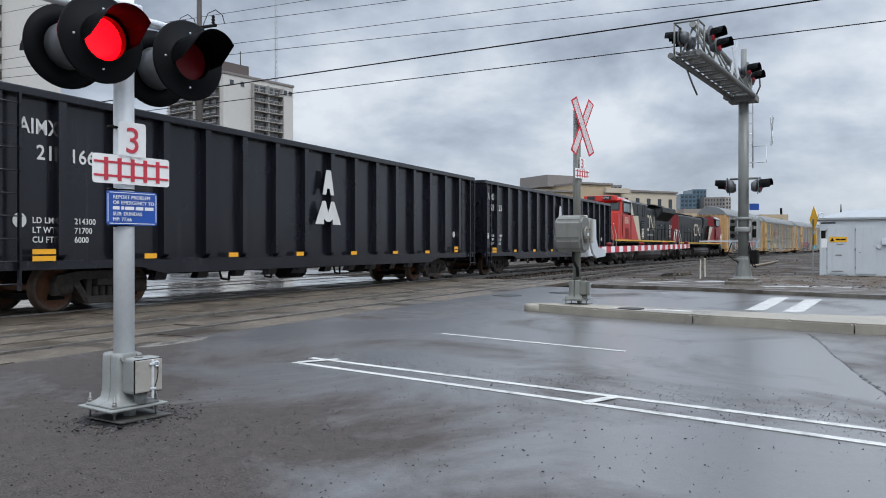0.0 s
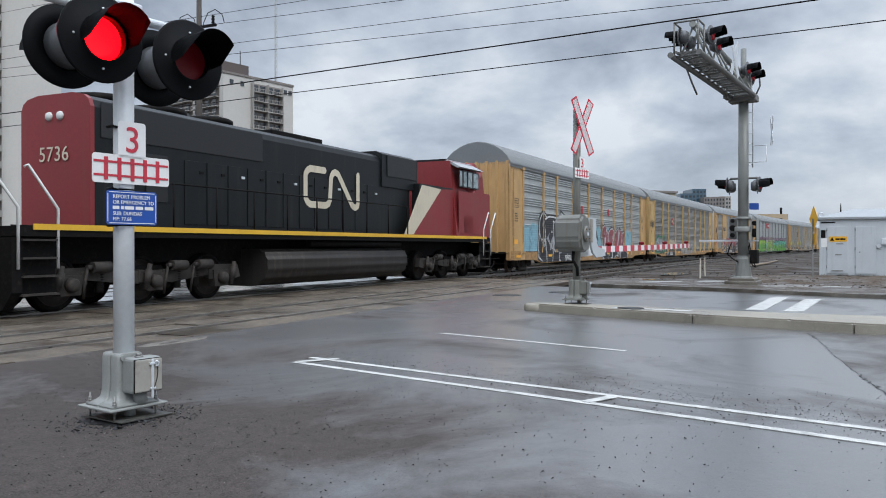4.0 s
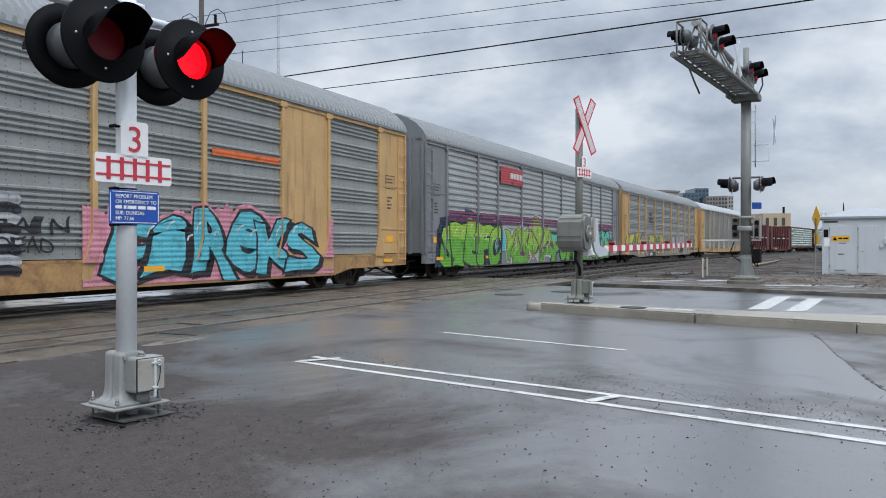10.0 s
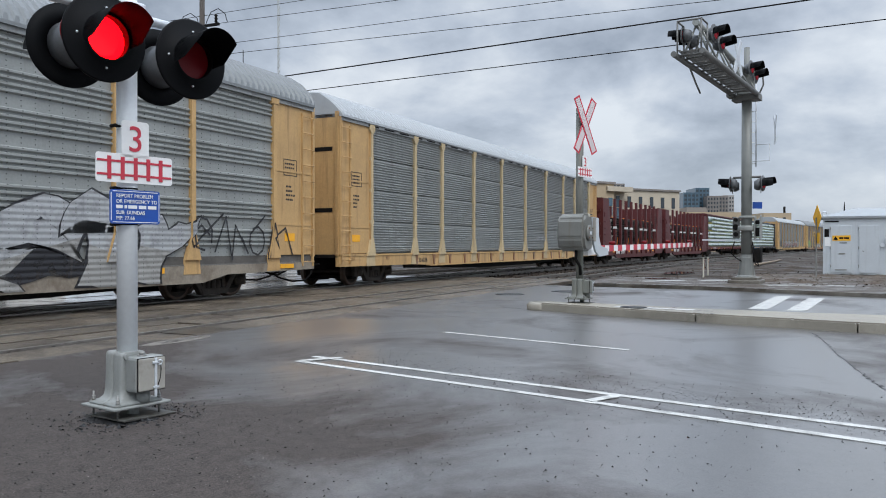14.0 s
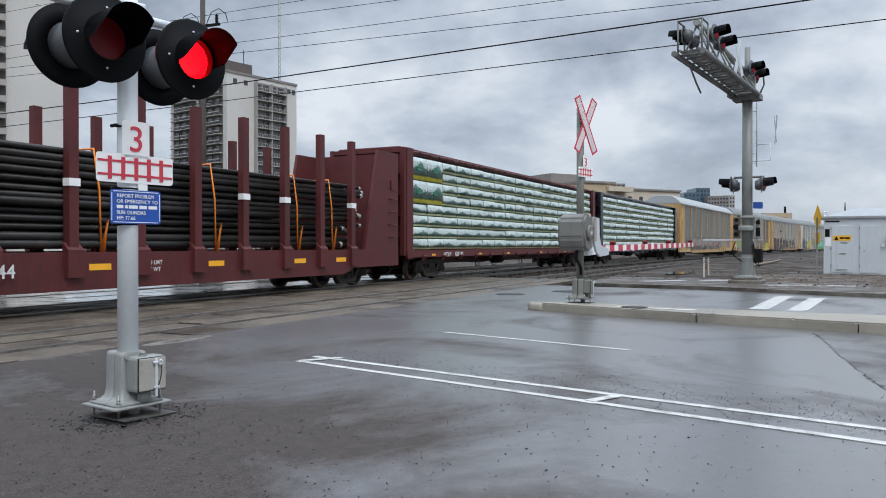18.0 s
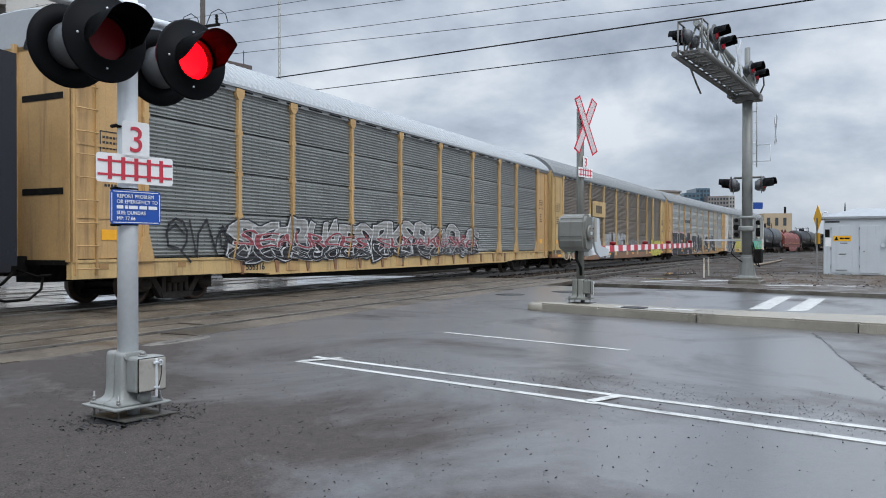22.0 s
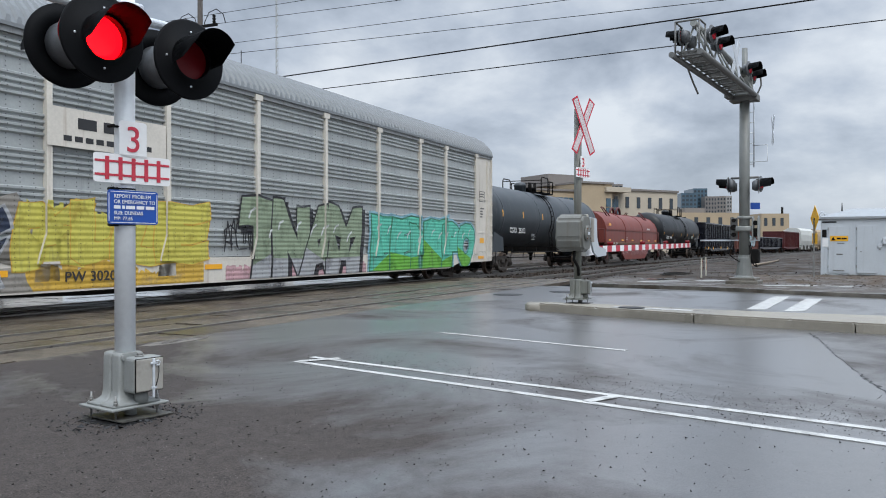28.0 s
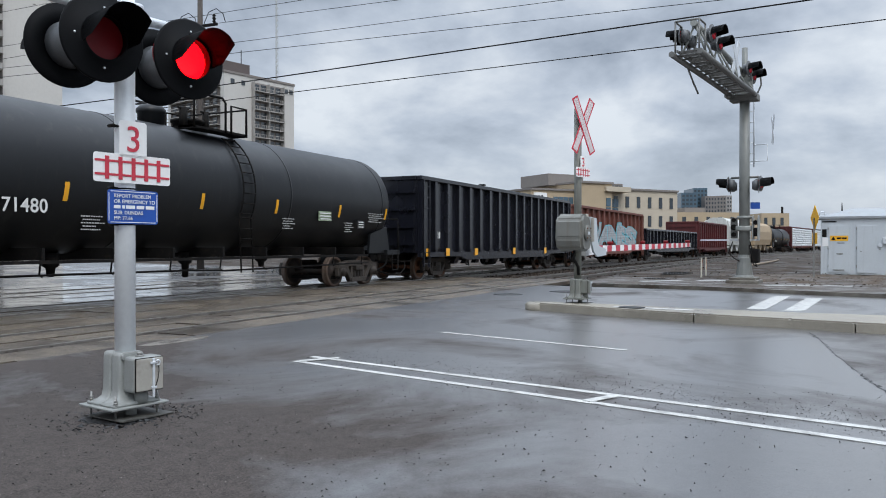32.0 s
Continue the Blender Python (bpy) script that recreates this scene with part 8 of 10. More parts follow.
    prism(bm, [(-8.16 + c, deck), (-8.16 + c, 3.44), (-7.98 + c, 4.20), (-8.06 + c, 4.34), (-7.84 + c, 4.46), (-5.47 + c, 4.46), (-5.47 + c, deck)], -1.47, 1.47)
    for v in bm.verts:
        if v.co.z > 4.4:
            v.co.y *= 0.80
            v.co.z += 0.06
    part("cab", bm, red, th, "red cab with dark windows", at=m)
    # nose: bevelled front corners, sloping top
    bm = NEW()
    base = [(-7.70 + c, 1.45), (-8.88 + c, 1.45), (-9.42 + c, 0.72), (-9.42 + c, -0.72), (-8.88 + c, -1.45), (-7.70 + c, -1.45)]
    lo = [bm.verts.new((x, y, deck - 0.02)) for x, y in base]
    hi = [bm.verts.new((x + (0.18 if x < -9 + c else 0), y, 3.34 if x < -9 + c else 3.42)) for x, y in base]
    for i in range(6):
        bm.faces.new((lo[i], lo[(i + 1) % 6], hi[(i + 1) % 6], hi[i]))
    bm.faces.new(hi)
    bm.faces.new(lo[::-1])
    bmesh.ops.bevel(bm, geom=[e for e in bm.edges if e.calc_length() > 0.5], offset=0.04, segments=2, affect="EDGES")
    part("nose", bm, red, th, "red bevelled nose", at=m)
    for s in (-1, 1):
        bm = NEW()
        prism(bm, [(-8.150 + c, 3.62), (-8.022 + c, 4.17), (-7.95 + c, 4.17), (-8.08 + c, 3.62)], s * 0.71 - 0.65, s * 0.71 + 0.65)
        sur = part("window_surround", bm, SEAM, th, "black rubber window surround", at=m)
        bm = NEW()
        prism(bm, [(-8.140 + c, 3.69), (-8.046 + c, 4.10), (-7.99 + c, 4.10), (-8.09 + c, 3.69)], s * 0.71 - 0.57, s * 0.71 + 0.57)
        part("windscreen", bm, CABGLASS, sur, "dark green windscreen")
        bm = NEW()
        rod(bm, (-8.165 + c, s * 0.5, 3.66), (-8.10 + c, s * 0.75, 4.02), 0.012, 5)
        part("wiper", bm, IRON, sur)
        for a, b in ((-7.56, -6.98), (-6.94, -6.46), (-6.41, -6.02), (-5.97, -5.66)):
            bm = NEW()
            box(bm, a + c, b + c, s * 1.475 - 0.010, s * 1.475 + 0.010, 3.52, 4.18)
            sur = part("window_surround", bm, SEAM, th, at=m)
            bm = NEW()
            box(bm, a + 0.045 + c, b - 0.045 + c, s * 1.478 - 0.012, s * 1.478 + 0.012, 3.565, 4.135)
            part("cab_window", bm, SIDEGLASS, sur, "pale mottled cab glass with the sky's brightness in its colour")
        bm = NEW()
        prism(bm, [(s * 1.46, 4.24), (s * 1.62, 4.26), (s * 1.05, 4.57), (s * 0.9, 4.56)], -7.75 + c, -5.5 + c, "x")
        part("sunshade", bm, LOCO_GREY, th, "pale grey awning over the side windows", at=m)
        bm = NEW()
        prism(bm, [(-8.40 + c, 4.36), (-8.37 + c, 4.60), (-7.95 + c, 4.60), (-7.95 + c, 4.36)], s * 0.56 - 0.27, s * 0.56 + 0.27)
        part("number_board", bm, SEAM, th, at=m)
        # door and panel seams on the cab side
        for x0, x1, z0, z1 in ((-7.62, -5.62, deck + 0.10, 3.36), (-7.05, -6.1, deck + 0.12, 2.45)):
            plate(th, m, x0 + c, x1 + c, z0, z1, s * 1.468, red, "side_hatch", t=0.012)
        f = s * (1.482 if modern else 1.30)
        if not modern:
            bm = NEW()
            box(bm, -5.46 + c, -4.6, s * 1.14 - 0.15, s * 1.14 + 0.15, deck, 3.44)
            part("side_cabinet", bm, LOCO_BLACK, th, at=m)
        bm = NEW()
        prism(bm, [(-5.0 + 0.7 * c, 3.34), (-3.46 + 0.7 * c, 3.40), (-2.71 + c * 0.4, deck + 0.03), (-3.34 + c * 0.4, deck + 0.03)], f - 0.01, f + 0.01)
        part("cream_band", bm, LOCO_WHITE, th, "cream slanting band", at=m)
        bm = NEW()
        prism(bm, [(-5.46 + c, 3.40), (-5.01 + 0.7 * c, 3.34), (-3.35 + c * 0.4, deck + 0.03), (-5.46 + c, deck + 0.03)], f - 0.009, f + 0.009)
        part("red_wedge", bm, red, th, at=m)
        if modern:
            bm = NEW()
            prism(bm, [(-5.44, 3.41), (-5.44, 4.26), (-5.30, 4.26), (-4.80, 3.41)], f - 0.009, f + 0.009)
            part("cream_band", bm, LOCO_WHITE, th, at=m)
    bm = NEW()
    prism(bm, [(-8.03 + c, 4.16), (-8.34 + c, 4.30), (-8.32 + c, 4.62), (-7.92 + c, 4.67), (-7.75 + c, 4.50), (-7.75 + c, 4.16)], -1.16, 1.16)
    for v in bm.verts:
        if abs(v.co.y) > 1 and v.co.z > 4.5:
            v.co.y *= 0.9
    part("brow", bm, red, th, "red brow over the windscreen", at=m)
    bm = NEW()
    prism(bm, [(-7.3 + c, 4.50), (-7.3 + c, 4.60), (-5.5 + c, 4.60), (-5.5 + c, 4.50)], -1.0, 1.0)
    part("cab_roof", bm, LOCO_GREY if modern else LOCO_BLACK, th, at=m)
    for z in (2.95, 3.17):
        bm = NEW()
        lathe(bm, [(0.0, -9.44 + c), (0.09, -9.44 + c), (0.11, -9.36 + c)], 12, "x", (0, 0, z))
        part("headlight", bm, LETTER, th, at=m)
    # pilots, steps and handrails
    for s, e in ((-1, -h + 0.42), (1, h - 0.42)):
        bm = NEW()
        prism(bm, [(-1.45, 0.45), (-1.45, 1.40), (1.45, 1.40), (1.45, 0.45), (1.2, 0.14), (-1.2, 0.14)], e - 0.1, e + 0.1, "x")
        part("pilot", bm, IRON, th, "black pilot plate", at=m)
        for y in (-1, 1):
            bm = NEW()
            box(bm, min(e, e - s * 0.85), max(e, e - s * 0.85), y * 1.30 - 0.02, y * 1.30 + 0.02, 0.35, deck)
            st = part("stairwell", bm, IRON, th, at=m)
            for i in range(4):
                bm = NEW()
                box(bm, min(e - s * 0.08, e - s * 0.80), max(e - s * 0.08, e - s * 0.80), y * 1.40 - 0.10, y * 1.40 + 0.10, 0.38 + 0.32 * i, 0.415 + 0.32 * i)
                part("step", bm, TRUCK_GREY, st)
            for k in (0.0, 0.78):
                bm = NEW()
                x1 = e - s * k
                pipe(bm, [(x1 + s * 0.65, y * 1.46, 2.62), (x1 + s * 0.58, y * 1.46, 2.66), (x1, y * 1.48, 1.92), (x1, y * 1.48, 0.85)], 0.026, 8)
                part("step_rail", bm, LETTER, th, "white step handrail", at=m)
    for y in (-1.46, 1.46):
        a = 0.2 if modern else -3.4
        n = int((hood1 - a) / 1.3)
        for i in range(n + 1):
            bm = NEW()
            x = a + (hood1 - 0.3 - a) * i / n
            rod(bm, (x, y, deck), (x, y, deck + 0.95), 0.022, 6)
            part("stanchion", bm, IRON, th, at=m)
        bm = NEW()
        rod(bm, (a, y, deck + 0.95), (hood1 - 0.3, y, deck + 0.95), 0.02, 6)
        part("handrail", bm, IRON, th, at=m)
    return th


def company_mark(th, x, z, w, s, y):
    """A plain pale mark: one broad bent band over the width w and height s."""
    bm = NEW()
    k = counting()
    t = 0.19 * s
    u = lambda a: x + w * a
    path = ((0.34, 1), (0.08, 1), (0.03, 0.93), (0.0, 0.82), (0.0, 0.18), (0.03, 0.07), (0.08, 0), (0.36, 0), (0.41, 0.05), (0.44, 0.18), (0.46, 0.82), (0.49, 0.95), (0.54, 1.0), (0.60, 0.95), (0.88, 0.06), (0.94, 0), (0.99, 0.06), (1.0, 0.16), (1.0, 1.0))
    scrawl(bm, [(u(a), z + b * s) for a, b in path], t, y, k)
    part("emblem", bm, LOCO_WHITE, th, "broad cream looping emblem")


# ---- loaded flat cars ----
def pipe_flat(q0, q1, number):
    th, L, q = wagon("bulkhead_flat", "maroon bulkhead flat car with tall side stakes", "flat car", q0, q1, 2.3, 0.42)
    h = L / 2
    bm = NEW()
    box(bm, -h, h, -1.5, 1.5, 0.98, 1.1)
    box(bm, -h + 0.3, h - 0.3, -0.35, 0.35, 0.6, 0.98)
    part("deck", bm, MAROON, th)
    for s in (-1, 1):
        bm = NEW()
        prism(bm, [(-h, 0.60), (-h, 1.12), (h, 1.12), (h, 0.60), (h - 2.6, 0.60), (h - 3.2, 0.42), (-h + 3.2, 0.42), (-h + 2.6, 0.60)], s * 1.5 - 0.06, s * 1.5 + 0.06)
        part("side_sill", bm, MAROON, th)
    for m in (ID, TURN):
        bm = NEW()
        box(bm, -h, -h + 0.12, -1.45, 1.45, 1.1, 4.2)
        wall = part("bulkhead", bm, MAROON, th, at=m)
        for y in (-1.0, -0.35, 0.35, 1.0):
            bm = NEW()
            box(bm, -h - 0.12, -h - 0.001, y - 0.07, y + 0.07, 1.1, 4.2)
            part("upright", bm, MAROON, wall)
        for z in (1.8, 2.6, 3.4):
            bm = NEW()
            box(bm, -h - 0.10, -h - 0.002, -1.4, 1.4, z - 0.06, z + 0.06)
            part("crossbar", bm, MAROON, wall)
        for s in (-1, 1):
            bm = NEW()
            prism(bm, [(-h, 0.62), (-h, 4.18), (-h + 1.25, 4.18), (-h + 2.15, 0.62)], s * 1.5 - 0.05, s * 1.5 + 0.05)
            side = part("bulkhead_side", bm, MAROON, th, at=m)
            for z in (1.5, 1.9, 2.3, 2.7):
                bm = NEW()
                pipe(bm, [(-h + 0.2, s * 1.55, z), (-h + 0.2, s * 1.62, z), (-h + 0.62, s * 1.62, z), (-h + 0.62, s * 1.55, z)], 0.016, 6)
                part("grab_iron", bm, MAROON, side)
            bm = NEW()
            box(bm, -h + 0.25, -h + 0.5, s * 1.57 - 0.02, s * 1.57 + 0.02, 3.0, 3.3, 0.01)
            part("lifting_lug", bm, MAROON, side)
    bm = NEW()
    prism(bm, [(-1.60, 0.72), (-1.60, 4.25), (-1.44, 4.25), (-1.44, 0.95)], -0.10, 0.10, "x")
    prism(bm, [(-1.66, 0.66), (-1.66, 1.16), (-1.5, 1.3), (-1.5, 0.66)], -0.17, 0.17, "x")
    sm = mesh_of("stake", bm, MAROON)
    bm = NEW()
    box(bm, -0.12, 0.12, -1.62, -1.45, 2.32, 2.46)
    bandm = mesh_of("stake_band", bm, WHITE)
    n = 9
    xs = [-h + 2.75 + (L - 5.5) * i / (n - 1) for i in range(n)]
    for i, x in enumerate(xs):
        for m in (pose(x, 0, 0), pose(x, 0, 0, 0, 0, 180)):
            st = part("stake", sm, None, th, at=m)
            if i % 3 != 1:
                part("stake_band", bandm, None, st, "white tape round the stake")
    marks(th, -1.56, [(x, 0.84, 0.5, 0.12) for x in (xs[0] + 0.6, xs[2] + 0.6, xs[4] + 0.6, xs[6] + 0.6, xs[8] - 0.6, -h + 2.4)], REFLECT)
    bars(th, xs[0] - 0.2, 0.70, 0.95, 0.22, 4, y=-1.668)
    lettering(th, number, xs[0] + 0.95, 0.70, 0.32, y=-1.668)
    lettering(th, "LD LMT", xs[3] + 0.15, 0.86, 0.12)
    lettering(th, "LT WT", xs[3] + 0.15, 0.72, 0.12)
    # the load
    ld = thing("pipe_load", "stacked black coated pipes strapped in orange", "pipes", car_pose(q, 0), "pipe loads")
    CARS.append((ld, q, L))
    rng = random.Random(int(number))
    bm = NEW()
    for i in range(3):
        x = -h + 2.6 + i * (L - 5.2) / 2
        box(bm, x - 0.05, x + 0.05, -1.40, 1.40, 1.1, 1.2)
    part("dunnage", bm, RUST, ld, "timber bearers under the pipes")
    span = (L - 4.9) / 2
    pms = []
    for r in (0.052, 0.062, 0.072, 0.080):
        bm = NEW()
        rod(bm, (-span + 0.05, 0, 0), (span - 0.05, 0, 0), r, 10)
        for e in (-1, 1):
            rod(bm, (e * (span - 0.055), 0, 0), (e * (span + 0.06), 0, 0), r * 1.12, 10)
        me = mesh_of("pipe", bm, PIPEBLACK, PIPE_END)
        for f in me.polygons:
            if abs(f.center.x) > span - 0.05:
                f.material_index = 1
        pms.append(me)
    for r in range(13):
        for c in range(19):
            if c > 1 and r < 12 and c < 17:
                continue
            z = 1.28 + 0.142 * r
            part("pipe", rng.choice(pms), None, ld, at=pose(rng.gauss(0, 0.28), -1.31 + 0.147 * c + rng.uniform(-0.03, 0.03), z + rng.uniform(-0.022, 0.022), 0, rng.uniform(-0.12, 0.12), rng.uniform(-0.12, 0.12)))
    for x in (xs[0] + 0.75, xs[2] + 0.75, xs[4] + 0.75, xs[6] + 0.7, xs[7] + 0.75):
        bm = NEW()
        pipe(bm, [(x, -1.41, 1.12), (x - 0.05, -1.42, 2.3), (x - 0.14, -1.38, 3.07), (x - 0.14, 1.38, 3.07), (x, 1.42, 1.12)], 0.022, 4)
        pipe(bm, [(x - 0.02, -1.44, 1.15), (x + 0.1, -1.48, 1.75), (x + 0.03, -1.44, 1.1)], 0.03, 4)
        part("strap", bm, STRAP, ld, "orange webbing strap")
    return th


def wrap_material(name, lift, foot=(0.70, 0.72, 0.40), band=0.24):
    """Printed lumber wrap: pale sky, hazy blue-green hills with dark firs, a pale meadow at the foot."""
    m = bpy.data.materials.new(name)
    m.use_nodes = True
    nt = m.node_tree
    n, link = nt.nodes.new, nt.links.new
    b = nt.nodes["Principled BSDF"]
    co = n("ShaderNodeTexCoord")
    info = n("ShaderNodeObjectInfo")
    sep = n("ShaderNodeSeparateXYZ")
    link(co.outputs["Generated"], sep.inputs[0])
    sh = n("ShaderNodeVectorMath"); sh.operation = "MULTIPLY_ADD"
    link(info.outputs["Random"], sh.inputs[0]); sh.inputs[1].default_value = (40, 0, 13)
    link(co.outputs["Object"], sh.inputs[2])

    def math_node(op, a, bb, c=None):
        q = n("ShaderNodeMath"); q.operation = op
        for k, v in enumerate((a, bb, c)):
            if v is None:
                continue
            if isinstance(v, (int, float)):
                q.inputs[k].default_value = v
            else:
                link(v, q.inputs[k])
        return q.outputs[0]

    def noise_node(scale, detail, rough=0.6):
        q = n("ShaderNodeTexNoise")
        q.inputs["Scale"].default_value, q.inputs["Detail"].default_value, q.inputs["Roughness"].default_value = scale, detail, rough
        link(sh.outputs[0], q.inputs["Vector"])
        return q.outputs["Fac"]

    def blend(fac, a, bb):
        q = n("ShaderNodeMix"); q.data_type = "RGBA"
        link(fac, q.inputs[0])
        for k, v in ((6, a), (7, bb)):
            if isinstance(v, tuple):
                q.inputs[k].default_value = (*v, 1)
            else:
                link(v, q.inputs[k])
        return q.outputs[2]

    def ramp_node(v, lo, hi):
        q = n("ShaderNodeMapRange"); q.inputs["From Min"].default_value = lo; q.inputs["From Max"].default_value = hi
        link(v, q.inputs["Value"])
        return q.outputs[0]

    z = sep.outputs[2]
    # one hill in each pack, off the middle by chance
    mid = math_node("MULTIPLY_ADD", info.outputs["Random"], 0.5, 0.25)
    off = math_node("ABSOLUTE", math_node("SUBTRACT", sep.outputs[0], mid), 0.0)
    hill = math_node("MULTIPLY_ADD", off, -0.85, 0.66 + lift)
    hill = math_node("MULTIPLY_ADD", noise_node(9.0, 6, 0.7), 0.75, math_node("SUBTRACT", hill, 0.375))
    firs = math_node("MULTIPLY_ADD", noise_node(15.0, 6, 0.85), 1.5, -0.34 + lift)
    wr = noise_node(4.5, 6)
    pale = n("ShaderNodeVectorMath"); pale.operation = "SCALE"; pale.inputs[0].default_value = (0.52, 0.60, 0.585)
    link(math_node("MULTIPLY_ADD", wr, 0.8, 0.52), pale.inputs["Scale"])
    c = blend(ramp_node(math_node("SUBTRACT", hill, z), -0.012, 0.018), pale.outputs[0], (0.070, 0.165, 0.135))
    c = blend(ramp_node(math_node("SUBTRACT", firs, z), -0.008, 0.016), c, (0.014, 0.042, 0.028))
    c = blend(ramp_node(math_node("SUBTRACT", band, math_node("MULTIPLY_ADD", wr, 0.10, z)), -0.02, 0.05), c, foot)
    c = blend(ramp_node(math_node("SUBTRACT", 0.035, z), -0.01, 0.02), c, (0.10, 0.15, 0.08))
    link(c, b.inputs["Base Color"])
    b.inputs["Roughness"].default_value = 0.34
    bp = n("ShaderNodeBump"); bp.inputs["Strength"].default_value = 0.9; bp.inputs["Distance"].default_value = 0.06
    link(wr, bp.inputs["Height"]); link(bp.outputs[0], b.inputs["Normal"])
    return m


WRAP = wrap_material("printed_lumber_wrap", 0.0)
WRAP_BIG = wrap_material("large_printed_lumber_wrap", 0.16, (0.66, 0.58, 0.05), 0.26)
WRAP_WHITE = mk("white_lumber_wrap", (0.66, 0.69, 0.70), 0.4, 0.0, 0.12, 2.5, bump=0.4, bump_scale=8)


def pack_mesh(w, hgt, material, puff):
    bm = NEW()
    n = 8
    rows = []
    for i in range(n + 1):
        x = -w / 2 + w * i / n
        d = puff * math.sin(math.pi * i / n) ** 0.5 * 0.5
        rows.append([(x, 0.55, -hgt / 2), (x, -0.55 - 0.2 * d, -hgt / 2 + 0.01), (x, -0.57 - d, -hgt * 0.2), (x, -0.57 - d, hgt * 0.25), (x, -0.54 - 0.3 * d, hgt / 2 - 0.015), (x, -0.48, hgt / 2), (x, 0.55, hgt / 2)])
    sheet(bm, rows, True)
    for r in (rows[0], rows[-1]):
        bm.faces.new([bm.verts.new(p) for p in r])
    return mesh_of("lumber_pack", bm, material)


def centerbeam(q0, q1, paint, label, wrap=WRAP, big_first=False, number=""):
    th, L, q = wagon("centerbeam_flat", label, "flat car", q0, q1, 2.5, 0.42)
    h = L / 2
    bm = NEW()
    box(bm, -h, h, -1.4, 1.4, 0.95, 1.08)
    box(bm, -h + 0.3, h - 0.3, -0.4, 0.4, 0.55, 0.95)
    part("deck", bm, paint, th)
    for s in (-1, 1):
        bm = NEW()
        box(bm, -h, h, s * 1.46 - 0.06, s * 1.46 + 0.06, 0.83, 1.03)
        part("side_sill", bm, paint, th)
    bm = NEW()
    box(bm, -h, h, -1.22, 1.22, 4.36, 4.56, 0.03)
    part("top_chord", bm, paint, th)
    bm = NEW()
    box(bm, -h + 0.4, h - 0.4, -0.06, 0.06, 1.08, 4.4)
    part("centre_web", bm, paint, th)
    for m in (ID, TURN):
        bm = NEW()
        box(bm, -h, -h + 0.14, -1.40, 1.40, 1.0, 4.5)
        wall = part("end_bulkhead", bm, paint, th, at=m)
        for y in (-1.40, -0.5, 0.5, 1.40):
            bm = NEW()
            box(bm, -h - 0.14, -h - 0.001, y - 0.08, y + 0.08, 0.9, 4.5)
            part("upright", bm, paint, wall)
        for z in (1.6, 2.3, 3.0, 3.7, 4.42):
            bm = NEW()
            box(bm, -h - 0.12, -h - 0.002, -1.4, 1.4, z - 0.07, z + 0.07)
            part("crossbar", bm, paint, wall)
        for s in (-1, 1):
            bm = NEW()
            box(bm, -h, -h + 0.42, s * 1.46 - 0.05, s * 1.46 + 0.05, 0.8, 4.5)
            part("bulkhead_wing", bm, paint, th, at=m)
    bm = NEW()
    prism(bm, [(-1.535, 0.78), (-1.535, 0.99), (-1.46, 0.99), (-1.46, 0.70)], -0.11, 0.11, "x")
    rod(bm, (-0.16, -1.545, 0.86), (0.16, -1.545, 0.86), 0.045, 8)
    wm = mesh_of("winch_bracket", bm, paint)
    for i in range(15):
        x = -h + 1.2 + (L - 2.4) * i / 14
        part("winch_bracket", wm, None, th, at=pose(x, 0, 0))
        part("winch_bracket", wm, None, th, at=pose(x, 0, 0, 0, 0, 180))
    for x in (-5.5, -3.8, -0.6, 1.2, 3.4, 5.0):
        bm = NEW()
        pipe(bm, [(x, -1.30, 0.72), (x, -1.30, 0.42), (x + 0.34, -1.30, 0.42), (x + 0.34, -1.30, 0.72)], 0.018, 5)
        part("underframe_step", bm, IRON, th)
    # hoses, rodding and a brake cylinder hang below the deck
    bm = NEW()
    rod(bm, (-2.4, -0.75, 0.66), (-1.5, -0.75, 0.66), 0.20, 12)
    part("brake_cylinder", bm, IRON, th)
    for a, b, d in ((-7.0, -2.6, 0.16), (0.2, 4.6, 0.12), (4.8, 7.4, 0.18)):
        bm = NEW()
        pipe(bm, [(a + (b - a) * i / 8, -1.1, 0.72 - d * math.sin(math.pi * i / 8)) for i in range(9)], 0.02, 5)
        part("brake_pipe", bm, IRON, th)
    # tie-down chains looped along the top chord
    rng = random.Random(int(abs(q0) * 3))
    x = -h + 0.6
    while x < h - 0.6:
        bm = NEW()
        w = rng.uniform(0.5, 0.8)
        pipe(bm, [(x + w * i / 6, -1.26, 4.47 - rng.uniform(0.0, 0.06) * math.sin(math.pi * i / 6)) for i in range(7)], 0.05, 5)
        part("tie_down", bm, paint, th)
        x += w
    marks(th, -1.53, [(x, 0.91, 0.28, 0.07) for x in (-h + 1.9, -h + 6, -2.5, 1.8, h - 6, h - 1.9)], REFLECT)
    if number and paint is MAROON:
        lettering(th, "UCRY", -h + 2.68, 0.84, 0.23, y=-1.545, squeeze=1.0)
        lettering(th, number, -h + 3.62, 0.84, 0.23, y=-1.545)
    elif number:
        lettering(th, number, -7.45, 0.80, 0.24, y=-1.545)
        marks(th, -1.525, [(-4.6, 0.92, 3.4, 0.20)], SPRAY["blue"], "painted_patch")
        marks(th, -1.532, [(-5.3, 0.91, 0.6, 0.11), (-3.6, 0.91, 0.6, 0.11)], REFLECT)
    ld = thing("lumber_load", "stacked lumber packs in printed plastic wrap", "lumber", car_pose(q, 0), "lumber loads")
    CARS.append((ld, q, L))
    rng = random.Random(int(abs(q0) * 7))
    n, rows_n = 18, 8
    w = (L - 0.95) / n
    hgt = (4.30 - 1.10) / rows_n
